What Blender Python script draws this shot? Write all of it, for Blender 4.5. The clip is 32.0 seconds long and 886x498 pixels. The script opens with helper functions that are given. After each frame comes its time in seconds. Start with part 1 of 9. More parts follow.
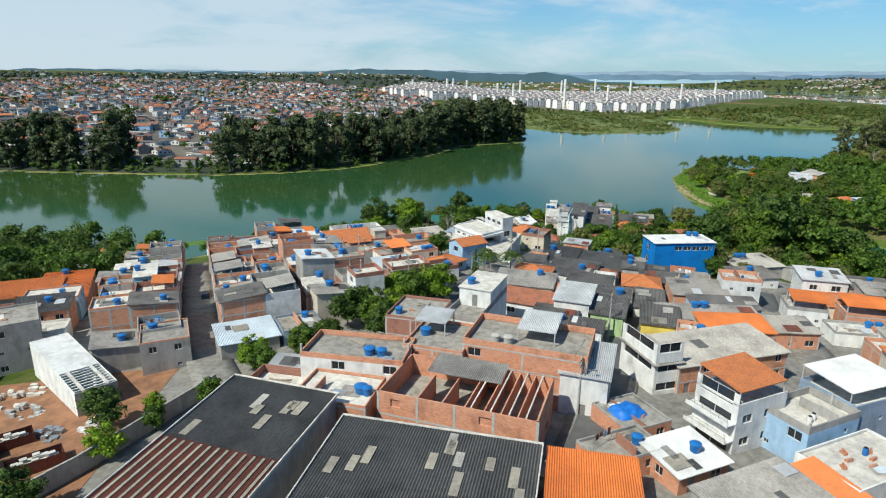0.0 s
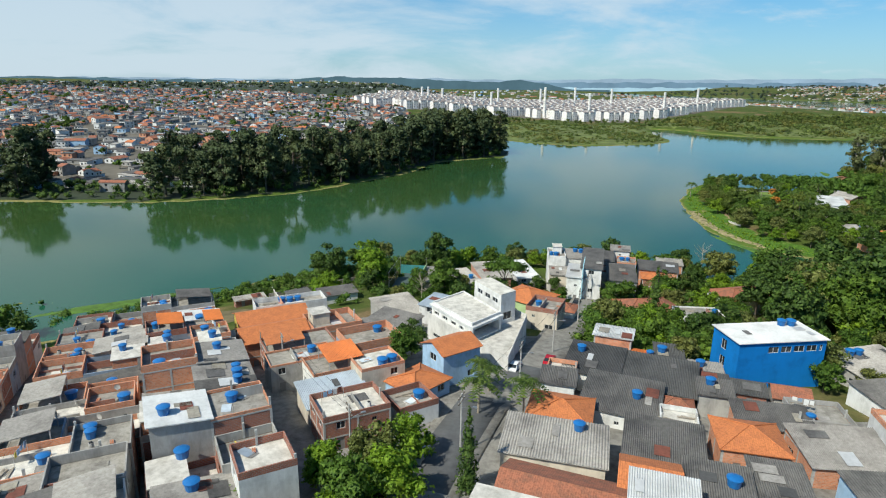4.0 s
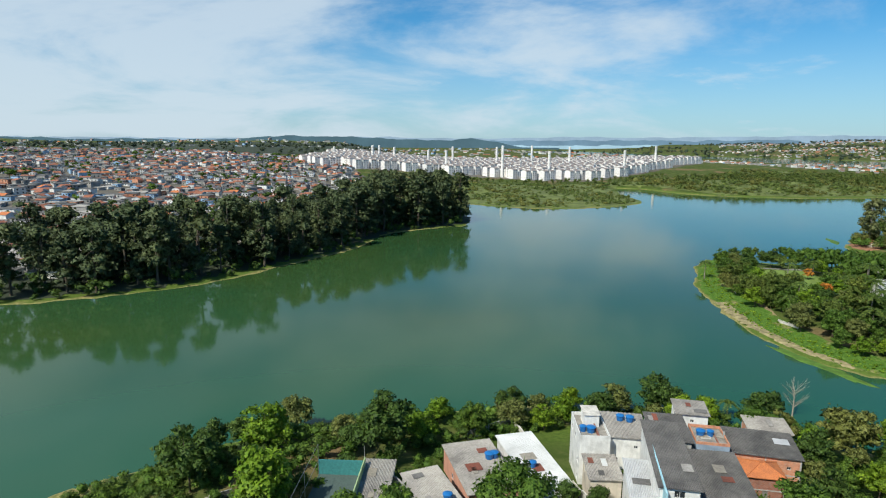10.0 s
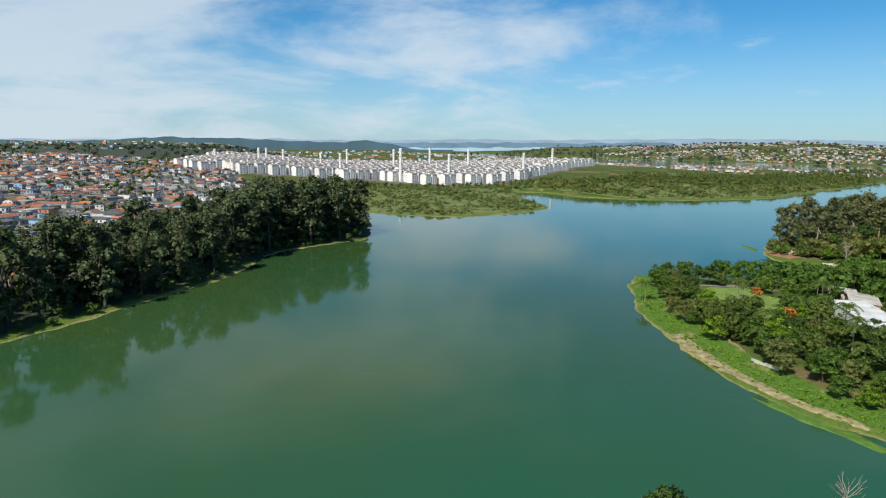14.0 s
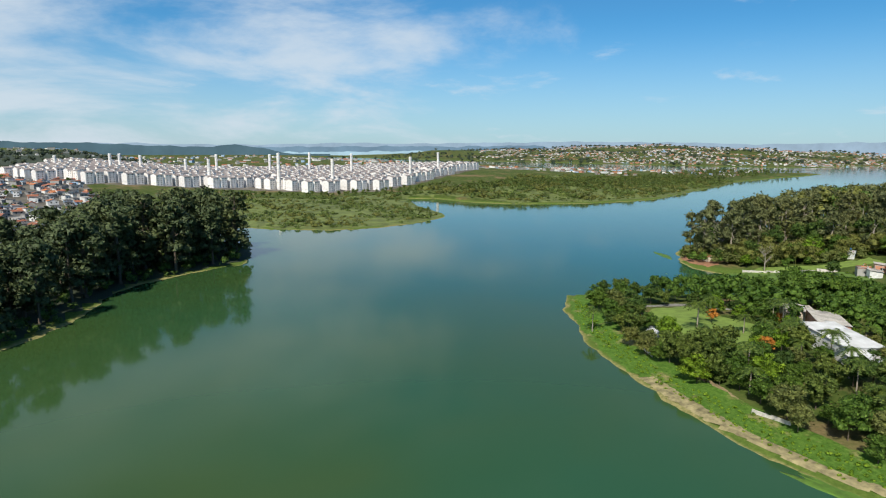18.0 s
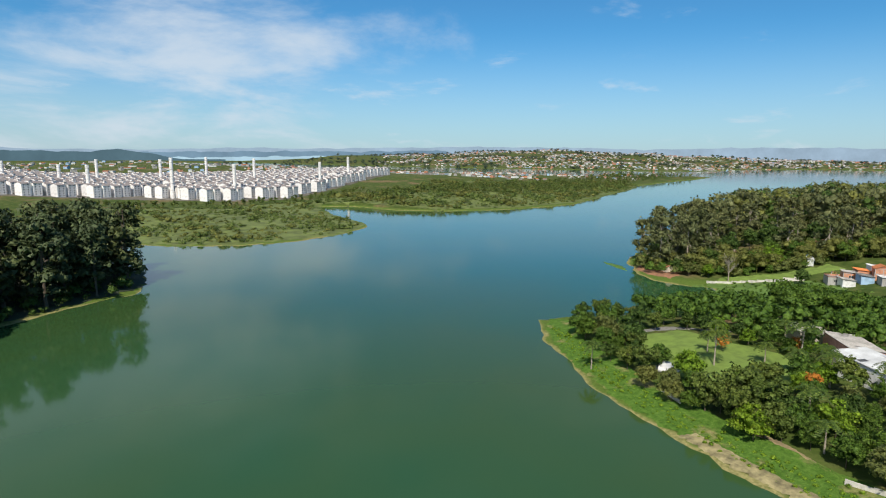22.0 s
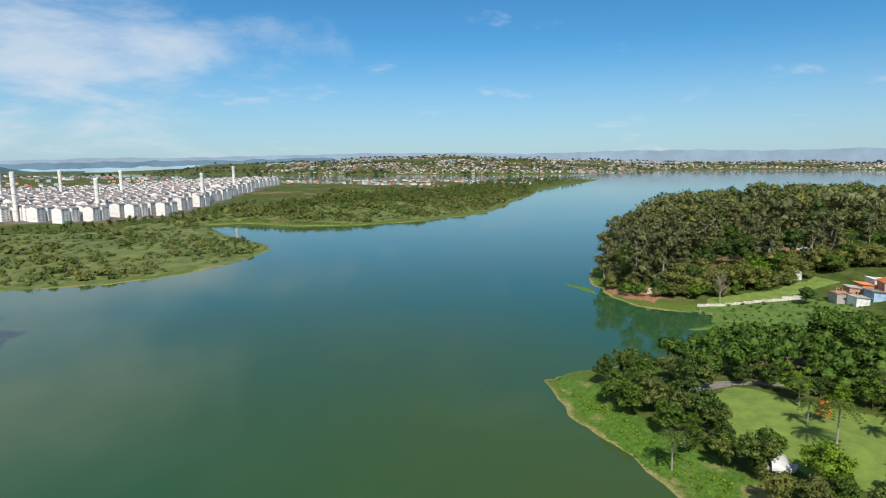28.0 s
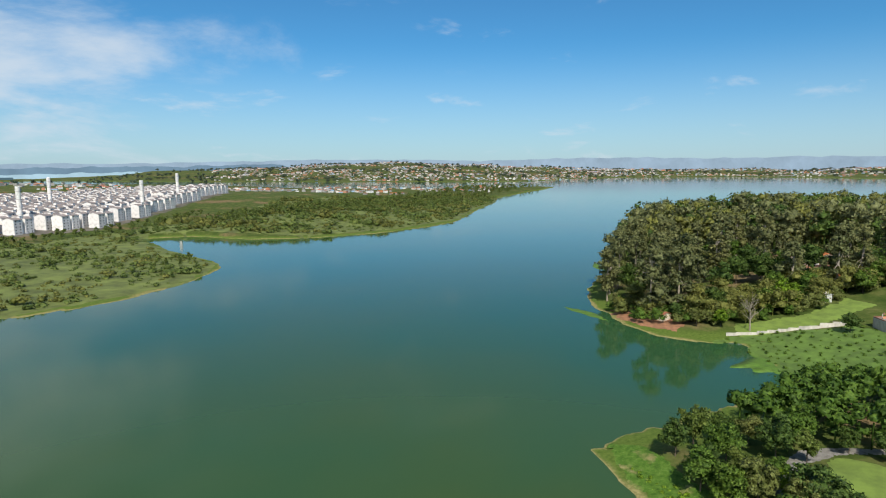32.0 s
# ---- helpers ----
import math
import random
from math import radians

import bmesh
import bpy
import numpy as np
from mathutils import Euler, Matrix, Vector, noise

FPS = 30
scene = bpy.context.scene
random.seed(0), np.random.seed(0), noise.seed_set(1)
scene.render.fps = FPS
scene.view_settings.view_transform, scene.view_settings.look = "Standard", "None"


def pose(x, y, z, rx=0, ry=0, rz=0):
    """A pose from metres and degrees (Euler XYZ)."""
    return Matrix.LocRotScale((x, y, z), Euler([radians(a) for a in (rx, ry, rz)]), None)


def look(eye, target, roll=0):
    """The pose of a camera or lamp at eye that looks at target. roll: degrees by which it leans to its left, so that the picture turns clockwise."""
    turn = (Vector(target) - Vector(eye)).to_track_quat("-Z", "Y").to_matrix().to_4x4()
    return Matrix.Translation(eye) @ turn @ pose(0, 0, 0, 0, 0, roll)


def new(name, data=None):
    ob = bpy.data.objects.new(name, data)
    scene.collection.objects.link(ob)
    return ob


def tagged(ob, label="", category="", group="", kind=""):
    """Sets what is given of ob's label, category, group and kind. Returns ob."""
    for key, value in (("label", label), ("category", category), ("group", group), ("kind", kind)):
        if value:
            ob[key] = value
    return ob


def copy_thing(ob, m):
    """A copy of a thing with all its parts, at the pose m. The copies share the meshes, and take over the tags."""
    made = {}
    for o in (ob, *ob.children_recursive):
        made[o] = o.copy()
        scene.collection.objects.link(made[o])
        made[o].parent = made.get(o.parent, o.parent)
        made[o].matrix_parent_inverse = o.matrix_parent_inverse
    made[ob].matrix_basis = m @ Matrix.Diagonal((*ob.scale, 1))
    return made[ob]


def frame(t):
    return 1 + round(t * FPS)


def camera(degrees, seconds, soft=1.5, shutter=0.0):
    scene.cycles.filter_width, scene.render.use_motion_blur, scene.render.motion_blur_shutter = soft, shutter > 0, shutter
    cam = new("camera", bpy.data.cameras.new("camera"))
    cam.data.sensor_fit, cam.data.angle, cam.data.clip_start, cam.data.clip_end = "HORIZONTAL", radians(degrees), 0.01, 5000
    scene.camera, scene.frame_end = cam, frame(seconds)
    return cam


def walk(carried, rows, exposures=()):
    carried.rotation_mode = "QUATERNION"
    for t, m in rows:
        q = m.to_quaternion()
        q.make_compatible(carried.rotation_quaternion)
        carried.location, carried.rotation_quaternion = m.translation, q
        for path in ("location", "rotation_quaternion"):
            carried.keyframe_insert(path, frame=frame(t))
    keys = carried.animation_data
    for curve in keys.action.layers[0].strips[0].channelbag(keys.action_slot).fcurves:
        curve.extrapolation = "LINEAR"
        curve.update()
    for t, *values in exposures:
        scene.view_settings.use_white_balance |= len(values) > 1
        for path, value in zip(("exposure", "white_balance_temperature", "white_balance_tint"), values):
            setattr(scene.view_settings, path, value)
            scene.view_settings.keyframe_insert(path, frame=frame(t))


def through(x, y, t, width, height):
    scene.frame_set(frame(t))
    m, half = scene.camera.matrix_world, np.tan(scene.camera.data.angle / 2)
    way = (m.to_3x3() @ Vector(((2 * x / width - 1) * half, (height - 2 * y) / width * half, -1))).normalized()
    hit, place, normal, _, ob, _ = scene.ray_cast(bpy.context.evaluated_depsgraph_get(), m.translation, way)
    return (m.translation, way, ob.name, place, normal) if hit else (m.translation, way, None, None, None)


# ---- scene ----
cam = camera(72.7, 32.0, soft=1.1)
PATH = [
    (0, (-10.214, 9.942, 62.514), (-10.056, 11.856, 61.954), 0.8),
    (0.5, (-9.712, 17.24, 62.519), (-9.53, 19.153, 61.965), 0.8),
    (1, (-9.06, 24.593, 62.56), (-8.859, 26.506, 62.012), 0.8),
    (1.5, (-8.366, 31.835, 62.584), (-8.154, 33.748, 62.039), 0.7),
    (2, (-7.645, 38.828, 62.677), (-7.423, 40.74, 62.132), 0.8),
    (2.5, (-6.89, 45.618, 62.778), (-6.654, 47.53, 62.244), 0.7),
    (3, (-6.139, 52.449, 62.875), (-5.903, 54.362, 62.339), 0.8),
    (3.5, (-5.381, 59.223, 62.916), (-5.147, 61.136, 62.38), 0.8),
    (5.5, (-1.781, 87.093, 62.302), (-1.536, 89.006, 61.77), 0.9),
    (6, (-1.118, 94.038, 62.27), (-0.862, 95.955, 61.761), 0.9),
    (6.5, (-0.254, 100.782, 62.215), (0.011, 102.704, 61.73), 0.9),
    (7, (0.541, 107.347, 62.236), (0.816, 109.274, 61.777), 0.9),
    (7.5, (1.186, 113.794, 62.275), (1.477, 115.725, 61.841), 0.8),
    (8, (1.986, 120.172, 62.318), (2.294, 122.106, 61.91), 0.8),
    (8.5, (2.977, 126.616, 62.354), (3.302, 128.552, 61.974), 0.7),
    (9, (4.006, 133.246, 62.368), (4.351, 135.183, 62.011), 0.6),
    (9.5, (5.024, 139.782, 62.359), (5.39, 141.716, 62.004), 0.6),
    (10, (6.061, 146.339, 62.335), (6.448, 148.269, 61.981), 0.6),
    (10.5, (7.075, 153.103, 62.25), (7.486, 155.028, 61.895), 0.6),
    (11, (8.326, 159.701, 62.13), (8.771, 161.618, 61.777), 0.6),
    (11.5, (9.548, 166.231, 62.051), (10.025, 168.141, 61.699), 0.6),
    (12, (10.601, 172.817, 62.093), (11.1, 174.721, 61.741), 0.8),
    (12.5, (11.748, 179.346, 62.223), (12.27, 181.244, 61.872), 0.8),
    (13, (12.969, 185.78, 62.402), (13.524, 187.67, 62.054), 0.8),
    (13.5, (14.23, 192.041, 62.565), (14.86, 193.907, 62.218), 0.8),
    (14, (15.545, 198.21, 62.714), (16.261, 200.046, 62.37), 0.7),
    (14.5, (16.91, 204.299, 62.791), (17.706, 206.101, 62.449), 0.8),
    (16.5, (22.049, 228.822, 62.894), (23.045, 230.524, 62.559), 0.4),
    (17, (23.052, 234.937, 62.97), (24.084, 236.618, 62.637), 0.3),
    (17.5, (23.827, 241.125, 63.097), (24.879, 242.793, 62.766), 0.4),
    (18, (24.491, 247.375, 63.235), (25.561, 249.033, 62.906), 0.4),
    (18.5, (25.096, 253.531, 63.306), (26.191, 255.172, 62.977), 0.4),
    (19, (25.81, 259.37, 63.268), (26.94, 260.987, 62.942), 0.3),
    (19.5, (26.757, 264.989, 63.106), (27.923, 266.582, 62.782), 0.3),
    (20, (27.922, 270.69, 62.874), (29.122, 272.257, 62.552), 0.3),
    (20.5, (29.237, 276.582, 62.616), (30.47, 278.124, 62.298), 0.4),
    (21, (30.658, 282.492, 62.37), (31.922, 284.009, 62.054), 0.4),
    (21.5, (32.179, 288.328, 62.157), (33.474, 289.819, 61.843), 0.4),
    (22, (33.821, 294.09, 61.978), (35.147, 295.555, 61.668), 0.4),
    (22.5, (35.584, 299.751, 61.817), (36.938, 301.191, 61.509), 0.3),
    (23, (37.419, 305.48, 61.703), (38.799, 306.895, 61.397), 0.2),
    (23.5, (39.336, 311.14, 61.629), (40.741, 312.53, 61.326), 0.2),
    (24, (41.392, 316.511, 61.606), (42.822, 317.877, 61.304), 0.1),
    (24.5, (43.537, 321.67, 61.617), (44.988, 323.014, 61.317), -0.1),
    (25, (45.755, 326.88, 61.645), (47.227, 328.201, 61.347), -0.1),
    (25.5, (48.097, 332.157, 61.733), (49.592, 333.452, 61.437), -0.2),
    (26, (50.558, 337.26, 61.837), (52.075, 338.53, 61.542), -0.2),
    (26.5, (53.017, 342.26, 61.945), (54.554, 343.507, 61.652), -0.3),
    (28.5, (63.036, 361.854, 63.039), (64.625, 363.033, 62.75), -0.6),
    (29, (65.755, 366.613, 63.144), (67.356, 367.777, 62.858), -0.6),
    (29.5, (68.627, 371.288, 63.211), (70.24, 372.436, 62.928), -0.5),
    (30, (71.59, 375.804, 63.269), (73.214, 376.937, 62.988), -0.6),
    (30.5, (74.719, 380.275, 63.369), (76.355, 381.391, 63.091), -0.5),
    (31, (77.91, 384.635, 63.427), (79.558, 385.734, 63.151), -0.5),
    (31.5, (81.067, 389.028, 63.418), (82.727, 390.109, 63.146), -0.4),
    (32, (84.14, 393.393, 63.379), (85.813, 394.455, 63.109), -0.4),
]
walk(cam, [(t, look(eye, target, roll)) for t, eye, target, roll in PATH],
     [(0, 0.17, 6250, 4), (9, 0.17, 6280, 5), (18, 0.17, 6480, 9), (24, 0.17, 6500, 10), (32, 0.17, 6500, 10)])

# ---- world and sun ----
SUN_FROM = Vector((-0.80, -0.60, 1.12)).normalized()      # where the sun stands
sun_az = math.atan2(SUN_FROM.x, SUN_FROM.y)
sun_el = math.asin(SUN_FROM.z)

world = bpy.data.worlds.new("sky")
scene.world = world
world.use_nodes = True
wt = world.node_tree
wt.nodes.clear()


def wnode(kind, **props):
    n = wt.nodes.new(kind)
    for key, value in props.items():
        setattr(n, key, value)
    return n


sky = wnode("ShaderNodeTexSky", sky_type="NISHITA", sun_disc=False)
sky.sun_elevation, sky.sun_rotation = sun_el, sun_az
sky.air_density, sky.dust_density, sky.ozone_density, sky.altitude = 1.0, 0.6, 3.0, 700
tc = wnode("ShaderNodeTexCoord")
sep = wnode("ShaderNodeSeparateXYZ")
wt.links.new(tc.outputs["Generated"], sep.inputs[0])
# flat cloud layer: direction divided by its height
lift = wnode("ShaderNodeMath", operation="MAXIMUM")
wt.links.new(sep.outputs["Z"], lift.inputs[0])
lift.inputs[1].default_value = 0.0
lift2 = wnode("ShaderNodeMath", operation="ADD")
wt.links.new(lift.outputs[0], lift2.inputs[0])
lift2.inputs[1].default_value = 0.24
dx = wnode("ShaderNodeMath", operation="DIVIDE")
dy = wnode("ShaderNodeMath", operation="DIVIDE")
for node, axis in ((dx, "X"), (dy, "Y")):
    wt.links.new(sep.outputs[axis], node.inputs[0])
    wt.links.new(lift2.outputs[0], node.inputs[1])
flat = wnode("ShaderNodeCombineXYZ")
wt.links.new(dx.outputs[0], flat.inputs[0])
wt.links.new(dy.outputs[0], flat.inputs[1])
turn = wnode("ShaderNodeMapping")
turn.inputs["Rotation"].default_value = (0, 0, radians(20))
turn.inputs["Scale"].default_value = (0.85, 1.0, 1)
turn.inputs["Location"].default_value = (1.35, 0.55, 0.0)
wt.links.new(flat.outputs[0], turn.inputs["Vector"])
puffs = wnode("ShaderNodeTexNoise")
puffs.inputs["Scale"].default_value, puffs.inputs["Detail"].default_value = 1.05, 10
puffs.inputs["Roughness"].default_value, puffs.inputs["Distortion"].default_value = 0.60, 0.35
wt.links.new(turn.outputs[0], puffs.inputs["Vector"])
# the cloud bank lies over the north-west and thins out to the east
bank = wnode("ShaderNodeVectorMath", operation="DOT_PRODUCT")
wt.links.new(tc.outputs["Generated"], bank.inputs[0])
bank.inputs[1].default_value = (-0.50, 0.30, 0.0)
lean = wnode("ShaderNodeMath", operation="MULTIPLY_ADD")
wt.links.new(bank.outputs["Value"], lean.inputs[0])
lean.inputs[1].default_value = 0.42
wt.links.new(puffs.outputs["Fac"], lean.inputs[2])
cover = wnode("ShaderNodeMapRange", interpolation_type="SMOOTHSTEP")
cover.inputs["From Min"].default_value, cover.inputs["From Max"].default_value = 0.47, 0.72
cover.inputs["To Max"].default_value = 0.80
wt.links.new(lean.outputs[0], cover.inputs["Value"])
# a few thin wisps apart from the bank
wisps = wnode("ShaderNodeTexNoise")
wisps.inputs["Scale"].default_value, wisps.inputs["Detail"].default_value = 1.9, 8
wisps.inputs["Roughness"].default_value, wisps.inputs["Distortion"].default_value = 0.58, 0.3
wt.links.new(flat.outputs[0], wisps.inputs["Vector"])
thin = wnode("ShaderNodeMapRange", interpolation_type="SMOOTHSTEP")
thin.inputs["From Min"].default_value, thin.inputs["From Max"].default_value = 0.58, 0.73
thin.inputs["To Max"].default_value = 0.55
wt.links.new(wisps.outputs["Fac"], thin.inputs["Value"])
both = wnode("ShaderNodeMath", operation="MAXIMUM")
wt.links.new(cover.outputs[0], both.inputs[0])
wt.links.new(thin.outputs[0], both.inputs[1])
mist = wnode("ShaderNodeMapRange", interpolation_type="SMOOTHSTEP")
mist.inputs["From Min"].default_value, mist.inputs["From Max"].default_value = -0.02, 0.20
mist.inputs["To Min"].default_value, mist.inputs["To Max"].default_value = 0.62, 0.0
wt.links.new(sep.outputs["Z"], mist.inputs["Value"])
hazed = wnode("ShaderNodeMix", data_type="RGBA")
wt.links.new(mist.outputs[0], hazed.inputs[0])
deep = wnode("ShaderNodeMix", data_type="RGBA", blend_type="MULTIPLY")
deep.inputs[0].default_value = 1.0
deep.inputs[7].default_value = (0.33, 0.78, 0.99, 1)
wt.links.new(sky.outputs[0], deep.inputs[6])
wt.links.new(deep.outputs[2], hazed.inputs[6])
hazed.inputs[7].default_value = (5.1, 5.6, 6.3, 1)
clouded = wnode("ShaderNodeMix", data_type="RGBA")
wt.links.new(both.outputs[0], clouded.inputs[0])
wt.links.new(hazed.outputs[2], clouded.inputs[6])
clouded.inputs[7].default_value = (5.9, 6.6, 7.3, 1)
back = wnode("ShaderNodeBackground")
back.inputs["Strength"].default_value = 0.10
wt.links.new(clouded.outputs[2], back.inputs["Color"])
wout = wnode("ShaderNodeOutputWorld")
wt.links.new(back.outputs[0], wout.inputs["Surface"])

sun_lamp = bpy.data.lights.new("sun", "SUN")
sun_lamp.energy, sun_lamp.angle, sun_lamp.color = 4.8, radians(0.53), (1.0, 0.94, 0.82)
sun = new("sun", sun_lamp)
sun.matrix_world = look(SUN_FROM * 300, (0, 0, 0))

# ---- materials ----
def material(name):
    m = bpy.data.materials.new(name)
    m.use_nodes = True
    nt = m.node_tree
    bsdf = nt.nodes["Principled BSDF"]
    return m, nt, bsdf


def coords(nt, which, scale=1.0):
    t = nt.nodes.new("ShaderNodeTexCoord")
    mp = nt.nodes.new("ShaderNodeMapping")
    mp.inputs["Scale"].default_value = (scale, scale, scale) if not hasattr(scale, "__len__") else scale
    nt.links.new(t.outputs[which], mp.inputs["Vector"])
    return mp.outputs[0]


def noise_tex(nt, vec, scale, detail=4, rough=0.55):
    n = nt.nodes.new("ShaderNodeTexNoise")
    n.inputs["Scale"].default_value, n.inputs["Detail"].default_value, n.inputs["Roughness"].default_value = scale, detail, rough
    nt.links.new(vec, n.inputs["Vector"])
    return n.outputs["Fac"]


def ramp(nt, fac, stops):
    r = nt.nodes.new("ShaderNodeValToRGB")
    while len(r.color_ramp.elements) < len(stops):
        r.color_ramp.elements.new(0.5)
    for e, (p, c) in zip(r.color_ramp.elements, stops):
        e.position, e.color = p, (*c, 1)
    nt.links.new(fac, r.inputs[0])
    return r.outputs[0]


def blend(nt, fac, a, b, mode="MIX"):
    n = nt.nodes.new("ShaderNodeMix")
    n.data_type, n.blend_type = "RGBA", mode
    for socket, value in ((n.inputs[0], fac), (n.inputs[6], a), (n.inputs[7], b)):
        if isinstance(value, bpy.types.NodeSocket):
            nt.links.new(value, socket)
        elif isinstance(value, (int, float)):
            socket.default_value = value
        else:
            socket.default_value = (*value, 1)
    return n.outputs[2]


def math_node(nt, op, a, b):
    n = nt.nodes.new("ShaderNodeMath")
    n.operation = op
    for socket, value in zip(n.inputs, (a, b)):
        if isinstance(value, bpy.types.NodeSocket):
            nt.links.new(value, socket)
        else:
            socket.default_value = value
    return n.outputs[0]


def bump(nt, bsdf, height, strength=0.4, distance=0.05):
    b = nt.nodes.new("ShaderNodeBump")
    b.inputs["Strength"].default_value, b.inputs["Distance"].default_value = strength, distance
    nt.links.new(height, b.inputs["Height"])
    nt.links.new(b.outputs[0], bsdf.inputs["Normal"])


def shade(c, k):
    return tuple(min(1.0, v * k) for v in c)


def plaster(name, c, dirt=0.5, rough=0.85):
    """Painted or bare rendered masonry with rain streaks and patches."""
    m, nt, b = material(name)
    v = coords(nt, "Object")
    big = noise_tex(nt, v, 0.35, 5, 0.6)
    fine = noise_tex(nt, coords(nt, "Object", (1.0, 1.0, 0.35)), 0.9, 7, 0.7)
    col = ramp(nt, big, [(0.30, shade(c, 0.70)), (0.50, c), (0.8, shade(c, 1.10))])
    streak = ramp(nt, fine, [(0.32, (0.52, 0.50, 0.47)), (0.58, (1, 1, 1))])
    col = blend(nt, dirt, col, blend(nt, 1.0, col, streak, "MULTIPLY"))
    oi = nt.nodes.new("ShaderNodeObjectInfo")
    tone = ramp(nt, oi.outputs["Random"], [(0.0, (0.82, 0.82, 0.84)), (1.0, (1, 1, 1))])
    nt.links.new(blend(nt, 1.0, col, tone, "MULTIPLY"), b.inputs["Base Color"])
    b.inputs["Roughness"].default_value = rough
    b.inputs["Specular IOR Level"].default_value = 0.25
    bump(nt, b, fine, 0.25, 0.02)
    return m


def bricks(name, c1, c2, mortar):
    m, nt, b = material(name)
    uv = coords(nt, "UV")
    t = nt.nodes.new("ShaderNodeTexBrick")
    nt.links.new(uv, t.inputs["Vector"])
    for key, value in (("Color1", c1), ("Color2", c2), ("Mortar", mortar)):
        t.inputs[key].default_value = (*value, 1)
    t.inputs["Scale"].default_value = 1.0
    t.inputs["Mortar Size"].default_value, t.inputs["Brick Width"].default_value, t.inputs["Row Height"].default_value = 0.014, 0.39, 0.20
    big = noise_tex(nt, uv, 0.45, 6, 0.65)
    col = blend(nt, 1.0, t.outputs["Color"], ramp(nt, big, [(0.28, (0.55, 0.52, 0.50)), (0.5, (1, 1, 1)), (0.85, (1.0, 0.96, 0.9))]), "MULTIPLY")
    nt.links.new(col, b.inputs["Base Color"])
    b.inputs["Roughness"].default_value = 0.9
    bump(nt, b, t.outputs["Fac"], -0.5, 0.02)
    return m


def roof_sheet(name, c, dark, metal=0.0, rough=0.8, spots=0.5):
    m, nt, b = material(name)
    v = coords(nt, "Object")
    big = noise_tex(nt, v, 0.22, 6, 0.62)
    fine = noise_tex(nt, v, 2.6, 5, 0.6)
    col = ramp(nt, big, [(0.30, dark), (0.52, c), (0.78, shade(c, 1.22))])
    col = blend(nt, spots, col, blend(nt, 1.0, col, ramp(nt, fine, [(0.35, (0.45, 0.43, 0.42)), (0.62, (1, 1, 1))]), "MULTIPLY"))
    oi = nt.nodes.new("ShaderNodeObjectInfo")
    col = blend(nt, 1.0, col, ramp(nt, oi.outputs["Random"], [(0.0, (0.72, 0.72, 0.74)), (1.0, (1.0, 1.0, 1.0))]), "MULTIPLY")
    nt.links.new(col, b.inputs["Base Color"])
    b.inputs["Roughness"].default_value, b.inputs["Metallic"].default_value = rough, metal
    bump(nt, b, fine, 0.2, 0.02)
    return m


def tiles(name, c, old):
    """Clay roof tiles: rows and rolls by UV in metres."""
    m, nt, b = material(name)
    uv = coords(nt, "UV")
    rolls = nt.nodes.new("ShaderNodeTexWave")
    rolls.inputs["Scale"].default_value = 1.3
    rolls.bands_direction = "X"
    nt.links.new(uv, rolls.inputs["Vector"])
    rows = nt.nodes.new("ShaderNodeTexWave")
    rows.inputs["Scale"].default_value = 0.9
    rows.bands_direction, rows.wave_profile = "Y", "SAW"
    nt.links.new(uv, rows.inputs["Vector"])
    big = noise_tex(nt, uv, 0.7, 6, 0.65)
    spots = noise_tex(nt, uv, 4.0, 3, 0.6)
    col = ramp(nt, big, [(0.30, old), (0.55, c), (0.8, shade(c, 1.15))])
    col = blend(nt, 1.0, col, ramp(nt, spots, [(0.3, (0.6, 0.58, 0.56)), (0.55, (1, 1, 1))]), "MULTIPLY")
    col = blend(nt, 1.0, col, ramp(nt, rolls.outputs["Fac"], [(0.0, (0.88, 0.87, 0.87)), (0.5, (1, 1, 1))]), "MULTIPLY")
    nt.links.new(col, b.inputs["Base Color"])
    b.inputs["Roughness"].default_value = 0.8
    bump(nt, b, math_node(nt, "ADD", rolls.outputs["Fac"], rows.outputs["Fac"]), 0.35, 0.05)
    return m


